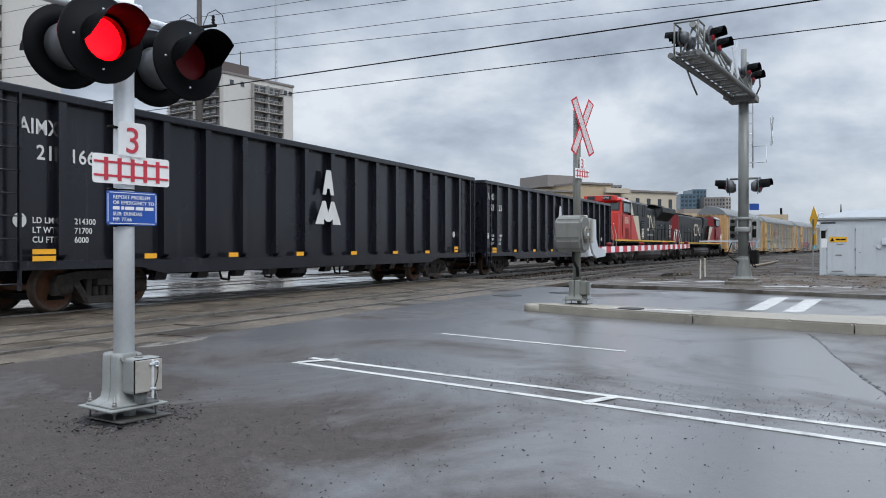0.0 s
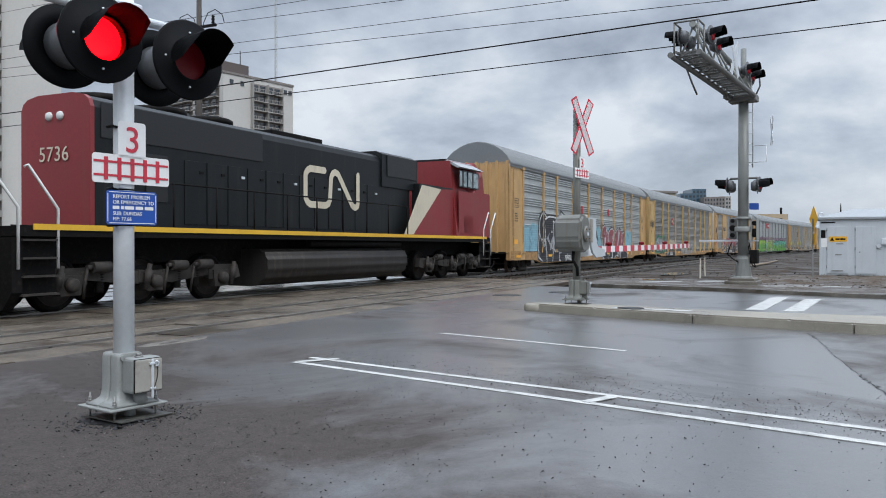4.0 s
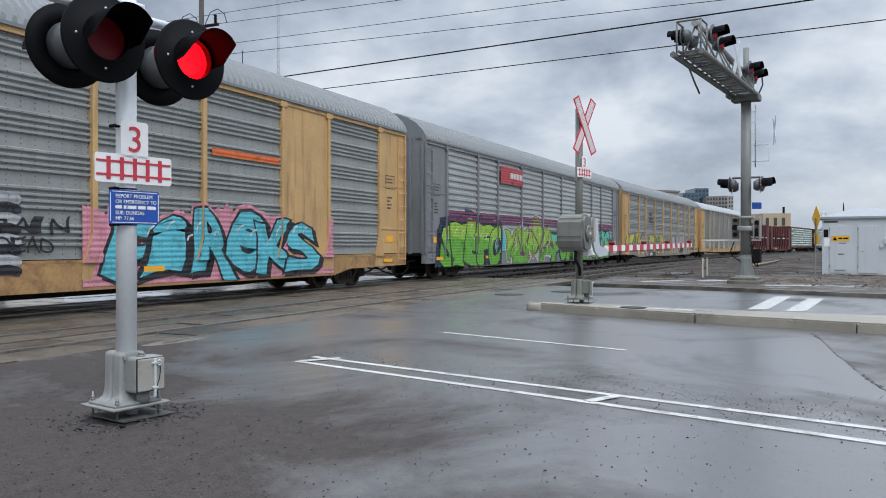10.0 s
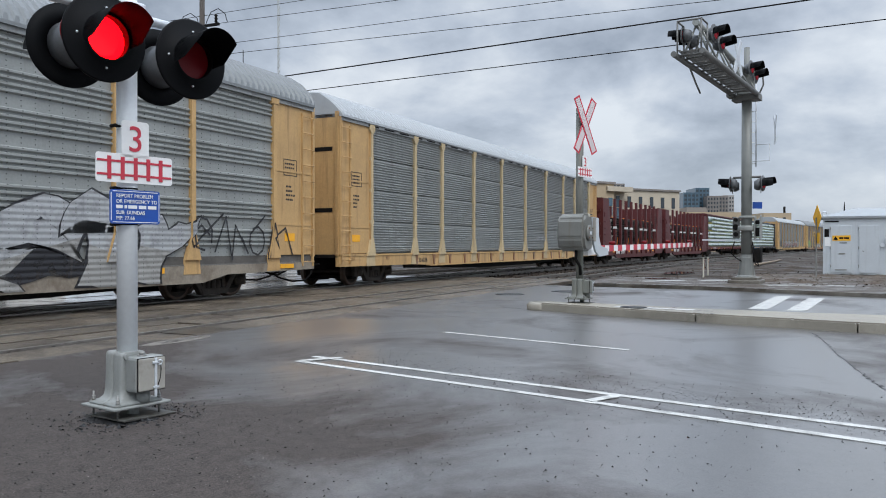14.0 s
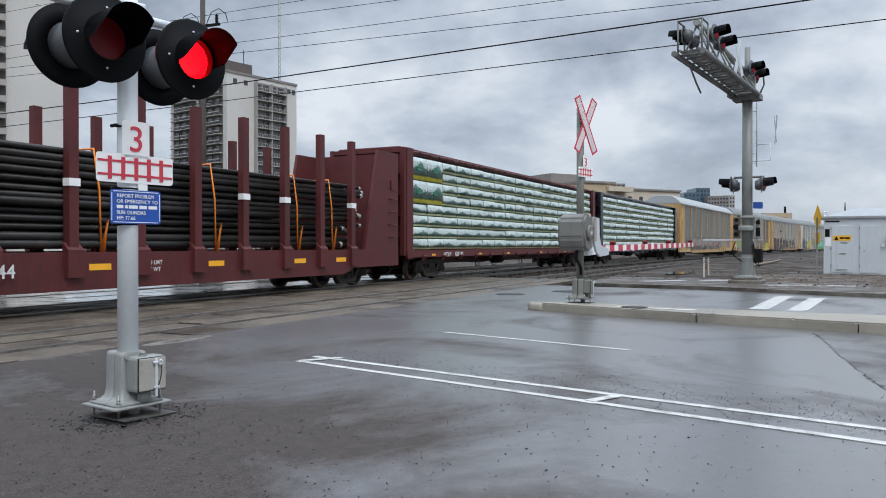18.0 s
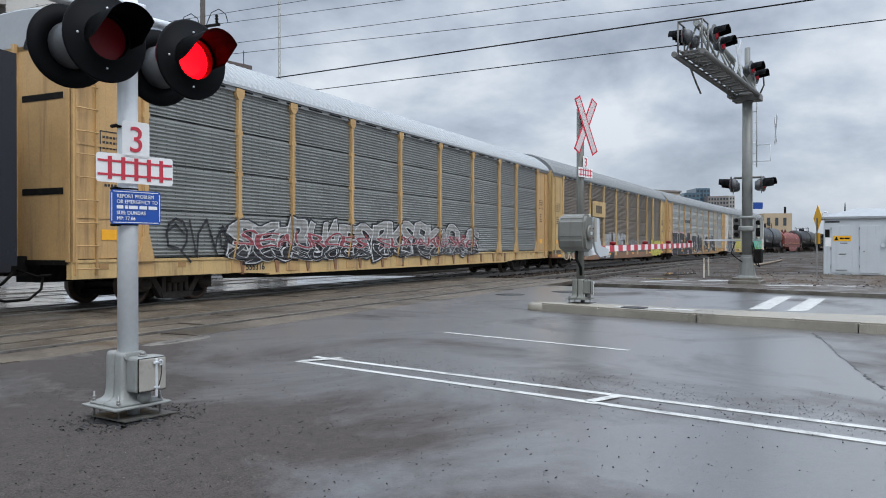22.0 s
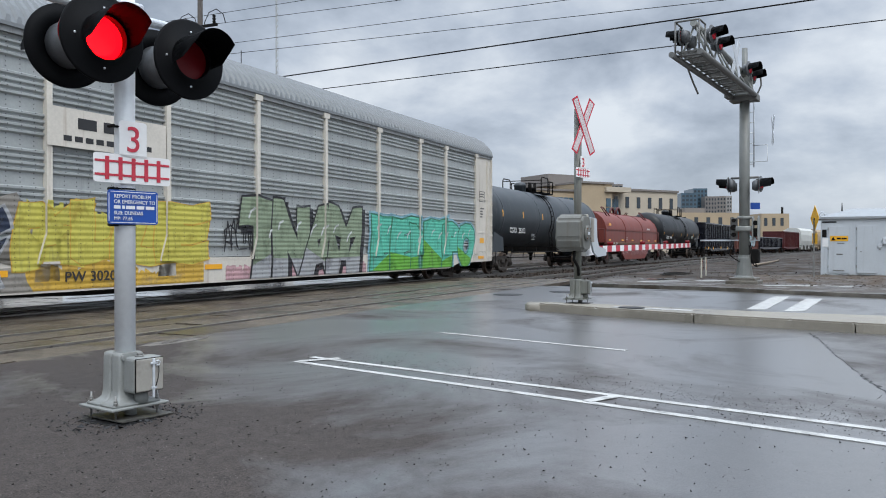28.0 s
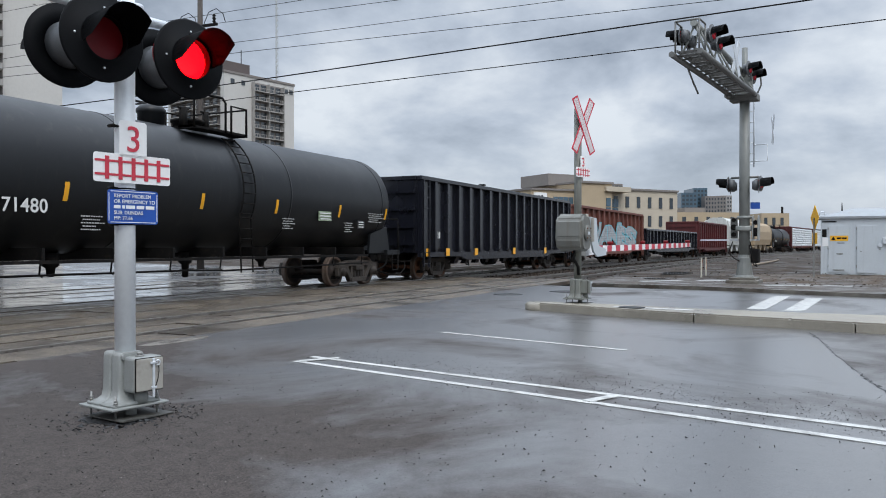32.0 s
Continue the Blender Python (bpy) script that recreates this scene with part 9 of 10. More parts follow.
    pms = [pack_mesh(w - g, hgt - 0.016, wrap, p) for p, g in ((0.03, 0.03), (0.07, 0.05), (0.11, 0.08))]
    farm = pack_mesh(3 * w - 0.02, hgt - 0.006, wrap, 0.05)
    bigm = pack_mesh(w - 0.02, hgt * 2 - 0.006, WRAP_BIG, 0.03)
    for i in range(n):
        x = -h + 0.475 + w * (i + 0.5)
        for r in range(rows_n):
            z = 1.083 + hgt * (r + 0.5)
            for s in (0, 1):
                if s == 1 and i % 3:
                    continue
                if big_first and i < 2 and r >= 4 and s == 0:
                    if r % 2 == 0:
                        big = part("lumber_pack", bigm, None, ld, "large wrapped pack with a dark forest print", at=pose(x, -0.80, z + hgt / 2))
                        bm = NEW()
                        prism(bm, [(-0.20, 0.06), (0.0, 0.15), (0.20, 0.06), (0.20, -0.02), (0.0, -0.10), (-0.20, -0.02)], -0.606, -0.600)
                        part("printed_emblem", bm, SPRAY["darkgreen"], big, "plain green lozenge")
                    continue
                jit = rng.uniform(-0.035, 0.035)
                part("lumber_pack", rng.choice(pms) if s == 0 else farm, None, ld, at=pose(x, -0.80 + jit, z) if s == 0 else pose(x + w, 0.80 + jit, z, 0, 0, 180))
    return th


# ---- tank, coil and hopper cars ----
STENCIL = mk("faded_stencil_paint", (0.34, 0.34, 0.33), 0.7, 0.0, 0.2, 4.0)


def tank_car(q0, q1, paint, label, number, dome_x=-0.5):
    th, L, q = wagon("tank_car", label, "tank car", q0, q1, 2.05, 0.457)
    h = L / 2
    black = paint is TANK_BLACK
    r, zc, e = 1.48, 2.55, h - 0.75
    bm = NEW()
    lathe(bm, [(0.02, -e - 0.42), (0.5, -e - 0.39), (0.95, -e - 0.30), (1.25, -e - 0.18), (1.39, -e - 0.05), (1.455, -e + 0.08), (r, -e + 0.20), (r, e - 0.20), (1.455, e - 0.08), (1.39, e + 0.05), (1.25, e + 0.18), (0.95, e + 0.30), (0.5, e + 0.39), (0.02, e + 0.42)], 48, "x", (0, 0, zc))
    part("barrel", bm, paint, th)
    for x in (-e + 0.5, -e * 0.33, e * 0.33, e - 0.5):
        bm = NEW()
        lathe(bm, [(r + 0.006, x - 0.03), (r + 0.006, x + 0.03)], 48, "x", (0, 0, zc))
        part("weld_band", bm, paint, th)
    for s in (-1, 1):
        bm = NEW()
        prism(bm, [(s * (e - 1.0), 1.0), (s * (e - 0.9), zc - 0.95), (s * (e + 0.1), zc - 0.7), (s * (e + 0.3), 1.0)], -1.28, -1.20)
        prism(bm, [(s * (e - 1.0), 1.0), (s * (e - 0.9), zc - 0.95), (s * (e + 0.1), zc - 0.7), (s * (e + 0.3), 1.0)], 1.20, 1.28)
        box(bm, s * (e + 0.35) - 0.4, s * (e + 0.35) + 0.4, -1.4, 1.4, 0.95, 1.10)
        box(bm, s * e - 1.3, s * e + 0.5, -0.3, 0.3, 0.62, 1.0)
        part("saddle", bm, paint, th)
        bm = NEW()
        pipe(bm, [(s * (h - 0.1), -1.4, 1.1), (s * (h - 0.1), -1.4, 2.1), (s * (h - 0.1), 1.4, 2.1), (s * (h - 0.1), 1.4, 1.1)], 0.025)
        pipe(bm, [(s * (h - 0.1), -1.4, 1.1), (s * (h - 0.1), -1.4, 0.45), (s * (h - 0.5), -1.4, 0.45), (s * (h - 0.5), -1.4, 1.0)], 0.022)
        part("end_rail", bm, IRON, th)
    bm = NEW()
    box(bm, -e + 1.4, e - 1.4, -1.50, -1.44, 0.92, 0.98)
    box(bm, -e + 1.4, e - 1.4, 1.44, 1.50, 0.92, 0.98)
    part("running_rail", bm, IRON, th)
    for i in range(9):
        x = -e + 1.6 + (2 * e - 3.2) * i / 8
        bm = NEW()
        box(bm, x - 0.03, x + 0.03, -1.47, 1.47, 0.981, 1.20)
        pipe(bm, [(x, -1.40, 0.99), (x, -1.36, 0.72), (x + 0.06, -1.36, 0.68)], 0.018, 5)
        part("rail_bracket", bm, IRON, th)
    bm = NEW()
    pipe(bm, [(-e + 1.2, -1.36, 0.72), (-1.0, -1.36, 0.70), (0.2, -1.36, 0.66), (e - 1.2, -1.36, 0.72)], 0.022, 6)
    part("brake_pipe", bm, IRON, th)
    for x, k in ((dome_x + 0.2, 0.30), (dome_x - 3.4, 0.16), (dome_x + 3.0, 0.12)):
        bm = NEW()
        lathe(bm, [(0.16, 1.1), (0.16, 0.85), (0.09, 0.80), (0.07, 0.80 - k), (0.0, 0.79 - k)], 12, "z", (x, -0.3, 0))
        part("outlet_valve", bm, IRON, th)
    # dome platform with guard rails
    zt = zc + r
    bm = NEW()
    lathe(bm, [(0.30, zt - 0.08), (0.30, zt + 0.22), (0.33, zt + 0.24), (0.33, zt + 0.32), (0.24, zt + 0.42), (0.06, zt + 0.46)], 20, "z", (dome_x - 0.55, 0, 0))
    part("dome", bm, paint, th)
    bm = NEW()
    lathe(bm, [(0.34, zt - 0.05), (0.34, zt + 0.16), (0.40, zt + 0.18), (0.40, zt + 0.24), (0.0, zt + 0.26)], 18, "z", (dome_x + 0.6, 0, 0))
    for x, k in ((0.2, 0.10), (0.95, 0.08)):
        rod(bm, (dome_x + x, -0.25, zt), (dome_x + x, -0.25, zt + 0.48), k, 10)
        rod(bm, (dome_x + x - 0.16, -0.25, zt + 0.46), (dome_x + x + 0.16, -0.25, zt + 0.46), 0.03, 6)
    part("valve_housing", bm, IRON, th)
    bm = NEW()
    box(bm, dome_x - 0.35, dome_x + 1.55, -1.05, -0.62, zt - 0.10, zt - 0.05)
    box(bm, dome_x - 0.35, dome_x + 1.55, 0.62, 1.05, zt - 0.10, zt - 0.05)
    for x in (-0.3, 1.5):
        box(bm, dome_x + x - 0.05, dome_x + x + 0.05, -1.05, 1.05, zt - 0.12, zt - 0.05)
    part("platform", bm, IRON, th)
    bm = NEW()
    for y in (-1.05, 1.05):
        pipe(bm, [(dome_x - 0.3, y, zt - 0.1), (dome_x - 0.3, y, zt + 0.60), (dome_x - 0.2, y, zt + 0.70), (dome_x + 0.65, y, zt + 0.70), (dome_x + 0.75, y, zt + 0.60), (dome_x + 0.75, y, zt - 0.1)], 0.03)
        pipe(bm, [(dome_x + 0.95, y, zt - 0.1), (dome_x + 0.95, y, zt + 0.56), (dome_x + 1.5, y, zt + 0.56), (dome_x + 1.5, y, zt - 0.1)], 0.03)
    for x in (-0.3, 1.5):
        pipe(bm, [(dome_x + x, -1.05, zt + 0.55), (dome_x + x, 1.05, zt + 0.55)], 0.022)
    part("guard_rail", bm, IRON, th)
    lx = 0.82 if black else -0.12
    bm = NEW()
    for x in (dome_x + lx, dome_x + lx + 0.43):
        pts = [(x, -(r + 0.06) * math.sin(a), zc + (r + 0.06) * math.cos(a)) for a in [0.6 + 0.14 * i for i in range(11)]] + [(x, -1.46, 0.6)]
        pipe(bm, pts, 0.02, 5)
    for i in range(12):
        a = 0.65 + 0.16 * i
        y, z = (-(r + 0.07) * math.sin(a), zc + (r + 0.07) * math.cos(a)) if a < 2.0 else (-1.47, zc - 0.65 - 0.25 * (i - 9))
        rod(bm, (dome_x + lx, y, z), (dome_x + lx + 0.43, y, z), 0.014, 5)
    part("ladder", bm, IRON, th)
    # amber strips and stencils follow the barrel's side
    for x in (-7.4, -4.16, -0.66, 2.0, 4.9, 7.55) if black else (-7.4, -4.9, -2.2, 1.08, 4.42, 7.7):
        bm = NEW()
        rows = [[(xx, -(r + 0.008) * math.cos(a), zc + (r + 0.008) * math.sin(a)) for a in ((-0.34, -0.26, -0.18, -0.10) if black else (-0.02, 0.06, 0.12, 0.18))] for xx in (x - 0.05, x + 0.05)]
        sheet(bm, rows)
        part("reflector", bm, REFLECT, th)
    lettering(th, "CGTX", -6.5, zc - 0.72, 0.34, y=-r + 0.04, squeeze=0.92)
    lettering(th, number, -5.42, zc - 0.72, 0.34, y=-r + 0.04)
    for x, z, w in ((2.15, zc - 0.66, 0.5), (5.05, zc - 0.70, 0.45), (6.4, zc - 0.38, 0.9 if black else 0.2), (-3.9, zc - 0.80, 0.5)):
        for i in range(5):
            bars(th, x + 0.04 * (i % 2), z + 0.03 - 0.062 * i, w * (1.0, 0.8, 1.1, 0.6, 0.9)[i], 0.024, 9, STENCIL, y=-r + 0.01 - 0.03)
    # green placard and a small framed diagram
    for x, z, w, hh, mt, nm in ((3.85, zc - 0.62, 0.62, 0.26, SPRAY["olive"], "placard"), (5.85, zc - 0.80, 0.4, 0.24, SEAM, "diagram")) if black else ((6.55, zc - 0.42, 0.80, 0.50, SEAM, "diagram"),):
        bm = NEW()
        box(bm, x, x + w, -r + 0.03, -r + 0.05, z, z + hh)
        p = part(nm, bm, mt, th)
        bm = NEW()
        for k in (0.2, 0.5, 0.8) if black else (0.1, 0.26, 0.42, 0.58, 0.74, 0.9):
            box(bm, x + 0.06, x + w - 0.06, -r + 0.022, -r + 0.029, z + hh * k - 0.015, z + hh * k + 0.015)
        part("lettering", bm, LETTER, p)
    return th


def coil_car(q0, q1):
    th, L, q = wagon("coil_car", "red oxide steel coil car under a rounded hood", "coil car", q0, q1, 2.0, 0.457)
    h = L / 2
    e = h - 0.35
    bm = NEW()
    prism(bm, [(-e, 1.02), (-e, 1.40), (e, 1.40), (e, 1.02), (e - 3.4, 0.98), (e - 4.6, 0.30), (-e + 4.6, 0.30), (-e + 3.4, 0.98)], -1.5, -1.38)
    prism(bm, [(-e, 1.02), (-e, 1.40), (e, 1.40), (e, 1.02), (e - 3.4, 0.98), (e - 4.6, 0.30), (-e + 4.6, 0.30), (-e + 3.4, 0.98)], 1.38, 1.5)
    box(bm, -e, e, -1.38, 1.38, 1.0, 1.2)
    box(bm, -h + 0.3, h - 0.3, -0.35, 0.35, 0.62, 1.0)
    part("cradle", bm, OXIDE, th, "deep-bellied red side girders")
    bm = NEW()
    box(bm, -e - 0.1, e + 0.1, -1.58, -1.46, 1.33, 1.46, 0.015)
    box(bm, -e - 0.1, e + 0.1, 1.46, 1.58, 1.33, 1.46, 0.015)
    part("walkway_edge", bm, RUST, th, "scuffed tan-grey walkway edge")
    bm = NEW()
    prof = [(-1.42, 1.46), (-1.42, 2.30), (-1.36, 2.62), (-1.18, 2.98), (-0.85, 3.28), (-0.45, 3.45), (0, 3.50)]
    prof += [(-a, b) for a, b in prof[-2::-1]]
    sheet(bm, [[(x, a, b) for a, b in prof] for x in (-e + 0.1, -e / 3, e / 3, e - 0.1)], True)
    for x in (-e + 0.1, e - 0.1):
        bm.faces.new([bm.verts.new((x, a, b)) for a, b in prof])
    part("hood", bm, OXIDE, th, "rounded red hood")
    bm = NEW()
    for s in (-1, 1):
        box(bm, -e + 0.1, e - 0.1, s * 1.43 - 0.03, s * 1.43 + 0.03, 2.26, 2.34)
    box(bm, -e + 0.1, e - 0.1, -0.10, 0.10, 3.48, 3.56)
    for x in (-e + 0.12, -e / 3, e / 3, e - 0.12):
        for (a, b), (c, d) in zip(prof, prof[1:]):
            rod(bm, (x, a * 1.008, b + 0.008), (x, c * 1.008, d + 0.008), 0.025, 5)
    part("hood_rib", bm, OXIDE, th)
    for x in (-e + 2.4, e - 2.2):
        bm = NEW()
        pipe(bm, [(x - 0.35, -0.95, 3.2), (x - 0.25, -0.5, 3.82), (x + 0.25, -0.5, 3.82), (x + 0.35, -0.95, 3.2)], 0.04)
        pipe(bm, [(x - 0.35, 0.95, 3.2), (x - 0.25, 0.5, 3.82), (x + 0.25, 0.5, 3.82), (x + 0.35, 0.95, 3.2)], 0.04)
        part("lifting_guide", bm, MAROON, th)
    bm = NEW()
    for y in (-0.22, 0.22):
        pts = [(0.55 * math.cos(a), y, 3.5 + 0.48 * math.sin(a)) for a in [0.0, 0.5, 1.0, 1.57, 2.1, 2.6, 3.14]]
        pipe(bm, pts, 0.08)
    part("lifting_eye", bm, MAROON, th, "looped lifting eyes")
    for s in (-1, 1):
        bm = NEW()
        for y in (-1.45, -0.8, 0.8, 1.45):
            pipe(bm, [(s * (h - 0.08), y, 0.8), (s * (h - 0.08), y, 2.3)], 0.025)
        pipe(bm, [(s * (h - 0.08), -1.45, 2.3), (s * (h - 0.08), 1.45, 2.3)], 0.025)
        pipe(bm, [(s * (h - 0.08), -1.5, 0.9), (s * (h - 0.08), -1.5, 0.4), (s * (h - 0.55), -1.5, 0.4), (s * (h - 0.55), -1.5, 1.0)], 0.025)
        part("end_rail", bm, MAROON, th)
    marks(th, -1.44, [(x, 1.62, 0.55, 0.10) for x in (-e + 1.0, -e + 4.2, -0.6, 2.0, 4.4, e - 0.8)], REFLECT)
    marks(th, -1.44, [(-e + 1.0, 2.62, 0.55, 0.16)], REFLECT)
    bars(th, -e + 1.15, 1.345, 0.50, 0.10, 3, y=-1.582)
    lettering(th, "187761", -e + 1.80, 1.345, 0.16, y=-1.582, squeeze=1.3)
    lettering(th, "LD LMT", -e + 5.2, 1.76, 0.11, y=-1.426)
    lettering(th, "LT WT", -e + 5.2, 1.62, 0.11, y=-1.426)
    bars(th, e - 3.6, 2.42, 0.9, 0.13, 7, y=-1.42)
    piece(th, "MUAR MASTER PKASS", -e + 3.7, e - 3.8, 0.64, 1.0, "blush", "blush", 5, fat=-0.016, line=0.003, wild=0.25, y=-1.502)
    return th


def hopper(q0, q1, paint, label):
    th, L, q = wagon("covered_hopper", label, "hopper car", q0, q1, 2.0, 0.457)
    h = L / 2
    bm = NEW()
    prof = [(-1.35, 1.3), (-1.55, 2.1), (-1.58, 3.2), (-1.35, 4.1), (-0.8, 4.5), (0.8, 4.5), (1.35, 4.1), (1.58, 3.2), (1.55, 2.1), (1.35, 1.3)]
    prism(bm, prof, -h + 1.3, h - 1.3, "x")
    part("body", bm, paint, th)
    for s in (-1, 1):
        bm = NEW()
        box(bm, s * (h - 0.7) - 0.7, s * (h - 0.7) + 0.7, -1.45, 1.45, 0.95, 1.15)
        prism(bm, [(s * (h - 1.3), 1.15), (s * (h - 1.3), 4.2), (s * (h - 0.5), 1.15)], -0.08, 0.08)
        for y in (-1.4, 1.4):
            pipe(bm, [(s * (h - 0.1), y, 1.1), (s * (h - 0.1), y, 3.9), (s * (h - 1.3), y * 0.8, 4.3)], 0.03)
        part("end_frame", bm, paint, th)
    for x in (-h * 0.45, 0, h * 0.45):
        bm = NEW()
        prism(bm, [(x - 1.3, 1.35), (x - 0.35, 0.5), (x + 0.35, 0.5), (x + 1.3, 1.35)], -1.1, 1.1)
        part("chute", bm, paint, th)
    bm = NEW()
    box(bm, -h + 1.4, h - 1.4, -0.6, 0.6, 4.5, 4.58)
    part("roof_walk", bm, paint, th)
    return th


def sign_strip(th, number, x):
    """A black patch on the sill with the car's number in white."""
    marks(th, -1.610, [(x + 1.0, 0.60, 3.2, 0.34)], DARKLETTER, "number_patch")
    lettering(th, "ETTX", x - 0.5, 0.49, 0.32, y=-1.618)
    lettering(th, number, x + 0.7, 0.49, 0.32, y=-1.618)


# ---- the train, front to rear ----
black_gondola(-243.6, -223.5, "21166")
black_gondola(-222.3, -202.1, "21125")
L1 = locomotive(-201.4, -180.2, "red, cream and black six-axle diesel locomotive", False, LOCO_RED, True)
lettering(L1, "8961", -7.24, 2.84, 0.66, LOCO_WHITE, y=-1.486, squeeze=0.88)
words("lettering", "8961", 0.19, L1, LETTER, pose(-8.40, -0.34, 4.50, 90, 0, -90))
company_mark(L1, 0.88, 2.58, 2.85, 1.06, -1.02)
bars(L1, 1.0, 2.12, 2.65, 0.12, 9, STENCIL_PALE, y=-1.02)
L2 = locomotive(-179.6, -157.2, "black diesel locomotive with a red cab, running long hood first", True, LOCO_DARKRED, False)
company_mark(L2, -1.8, 2.42, 2.75, 1.0, -1.02)
words("lettering", "5736", 0.42, L2, LOCO_WHITE, pose(-8.92, 0.45, 2.95, 90, 0, -90))

r1 = autorack(-155.8, -128.1, "grey ribbed autorack with tan posts and black-and-white graffiti", "ribbed", ZINC_PALE, TAN)
field(r1, -12.0, 9.0, 1.0, 2.25, "sky", 1)
piece(r1, "SELDOM", -9.5, -3.3, 0.62, 2.50, "black", "white", 11, rim="black", top="black", shine="silver", fat=0.085, line=0.032, wild=0.10, snug=1.12)
piece(r1, "VUSUS", -8.6, -4.2, 0.98, 1.65, "silver", "white", 15, fat=0.01, line=0.012, wild=0.2, lift=0.012)
lettering(r1, "704576", -5.95, 0.54, 0.32, LETTER, y=-1.640)
piece(r1, "TESIAL", 1.4, 7.6, 0.66, 2.3, "black", "white", 12, rim="black", top="maroon", split=0.35, shine="silver", fat=0.06, line=0.035, wild=0.2, snug=1.15)
piece(r1, "STA", -1.3, 0.55, 1.60, 2.15, "black", "silver", 13, fat=0.05, line=0.03, wild=0.05, snug=0.95)
piece(r1, "DES", -1.3, 0.55, 0.98, 1.48, "black", "silver", 14, fat=0.05, line=0.03, wild=0.05, snug=0.95)
marks(r1, -1.60, [(3.0, 3.35, 0.42, 0.44), (-2.7, 3.3, 0.42, 0.44)], SPRAY["red"], "round_mark")
sign_strip(r1, "704576", -5.9)
r2 = autorack(-127.1, -99.6, "dull weathered autorack with tan ends and faded tags", "ribbed", ZINC_DARK, TAN_OLD, step=True)
piece(r2, "CHAN", -11.35, -8.35, 0.94, 1.86, "silver", "black", 21, back="darkgreen", shine="white", fat=0.07, line=0.03, wild=0.08)
tag(r2, -10.1, -8.9, 0.55, 0.85, 3, "black", 26, 0.035)
field(r2, -6.95, -4.4, 1.35, 1.68, "cream", 27)
piece(r2, "FOUN", -6.95, -4.45, 1.02, 1.72, "cream", "ash", 22, fat=0.05, line=0.008, wild=0.05)
field(r2, -1.4, -0.6, 0.46, 0.72, "taupe", 28)
field(r2, 0.6, 1.9, 0.46, 0.80, "taupe", 29)
piece(r2, "SEDCA", -1.7, 3.75, 0.66, 1.32, "taupe", "white", 23, fat=0.085, line=0.014, wild=0.09, top="ash", split=0.5, snug=1.04)
tag(r2, 4.0, 6.4, 0.9, 1.4, 4, "cream", 24, 0.06)
sign_strip(r2, "850669", -7.25)
bm = NEW()
prism(bm, [(-5.68 + 0.37 * math.cos(math.pi / 8 + k * math.pi / 4), 3.35 + 0.33 * math.sin(math.pi / 8 + k * math.pi / 4)) for k in range(8)], -1.606, -1.594)
badge = part("company_badge", bm, SPRAY["red"], r2, "dull red octagonal badge with pale stripes")
for k in range(3):
    bm = NEW()
    box(bm, -5.92, -5.44, -1.611, -1.607, 3.22 + 0.11 * k, 3.27 + 0.11 * k)
    part("badge_stripe", bm, SPRAY["cream"], badge)
tag(r2, -13.3, -12.2, 2.6, 3.3, 3, "black", 25, 0.06)
r3 = autorack(-98.5, -70.6, "tan and grey autorack with plain sheet bays and large graffiti", "ribbed", ZINC, TAN, None, OCHRE_SILL, ROOF, (1, 7), TAN, rail=TAN, door=CREAM)
for a in (-9.7, -1.7):
    for z in (0.78, 1.13, 1.48, 1.83):
        for k, c in ((0.0, "black"), (0.17, "silver")):
            bm = NEW()
            scrawl(bm, [(a + 0.16 * i, z + k + 0.07 * math.sin(0.9 * i)) for i in range(11)], 0.17, -0.001, counting())
            lay("paint_wave", bm, SPRAY[c], r3)
piece(r3, "SELDOM", -8.3, -1.4, 0.66, 2.1, "black", "white", 31, rim="black", top="maroon", split=0.42, fat=0.075, line=0.035, wild=0.16, snug=1.12)
field(r3, 1.2, 9.4, 0.48, 1.95, "pink", 5)
piece(r3, "PiReKS", 1.9, 8.5, 0.70, 1.88, "cyan", "black", 32, rim="pink", drop="black", shine="white", fat=0.04, line=0.03, wild=0.16)
piece(r3, "BRAIN", -0.9, 0.9, 1.45, 1.75, "black", "black", 34, fat=0.0, line=0.004, wild=0.15)
piece(r3, "DEAD", -0.5, 0.6, 1.12, 1.38, "black", "black", 35, fat=0.0, line=0.004, wild=0.15)
lettering(r3, "CTTX 690454", -5.6, 0.55, 0.30, LETTER, y=-1.634)
tag(r3, -8.9, -7.4, 2.95, 3.45, 5, "black", 33, 0.09, y=-1.604)
tag(r3, -13.3, -12.6, 1.15, 1.95, 2, "red", 36, 0.06)
tag(r3, -12.5, -12.1, 1.9, 2.5, 2, "black", 37, 0.05)
tag(r3, -13.2, -12.3, 2.7, 3.3, 3, "black", 38, 0.05)
marks(r3, -1.60, [(5.8, 3.35, 2.4, 0.16)], SPRAY["orange"], "paint_stripe")
r4 = autorack(-69.3, -41.9, "light grey autorack with maroon band and bright green graffiti", "open", ZINC_PALE, CAR_GREY, CAR_GREY, CAR_GREY)
marks(r4, -1.605, [((a + b) / 2, z, b - a - 0.16, 0.095) for a, b in zip(POSTS, POSTS[1:]) for z in (2.22, 2.36, 2.50)], SPRAY["purple"], "maroon_band")
marks(r4, -1.668, [(-5.7, 4.26, 2.6, 0.72)], SPRAY["red"], "company_plate")
bars(r4, -5.9, 4.16, 1.5, 0.24, 8, y=-1.676)
field(r4, -11.9, 11.9, 1.0, 1.9, "cyan", 4)
piece(r4, "SIEFC", -12.3, -7.0, 0.60, 2.05, "green", "black", 41, drop="black", shine="white", top="lime", split=0.62, fat=0.075, line=0.03, wild=0.13, snug=1.02, back="navy")
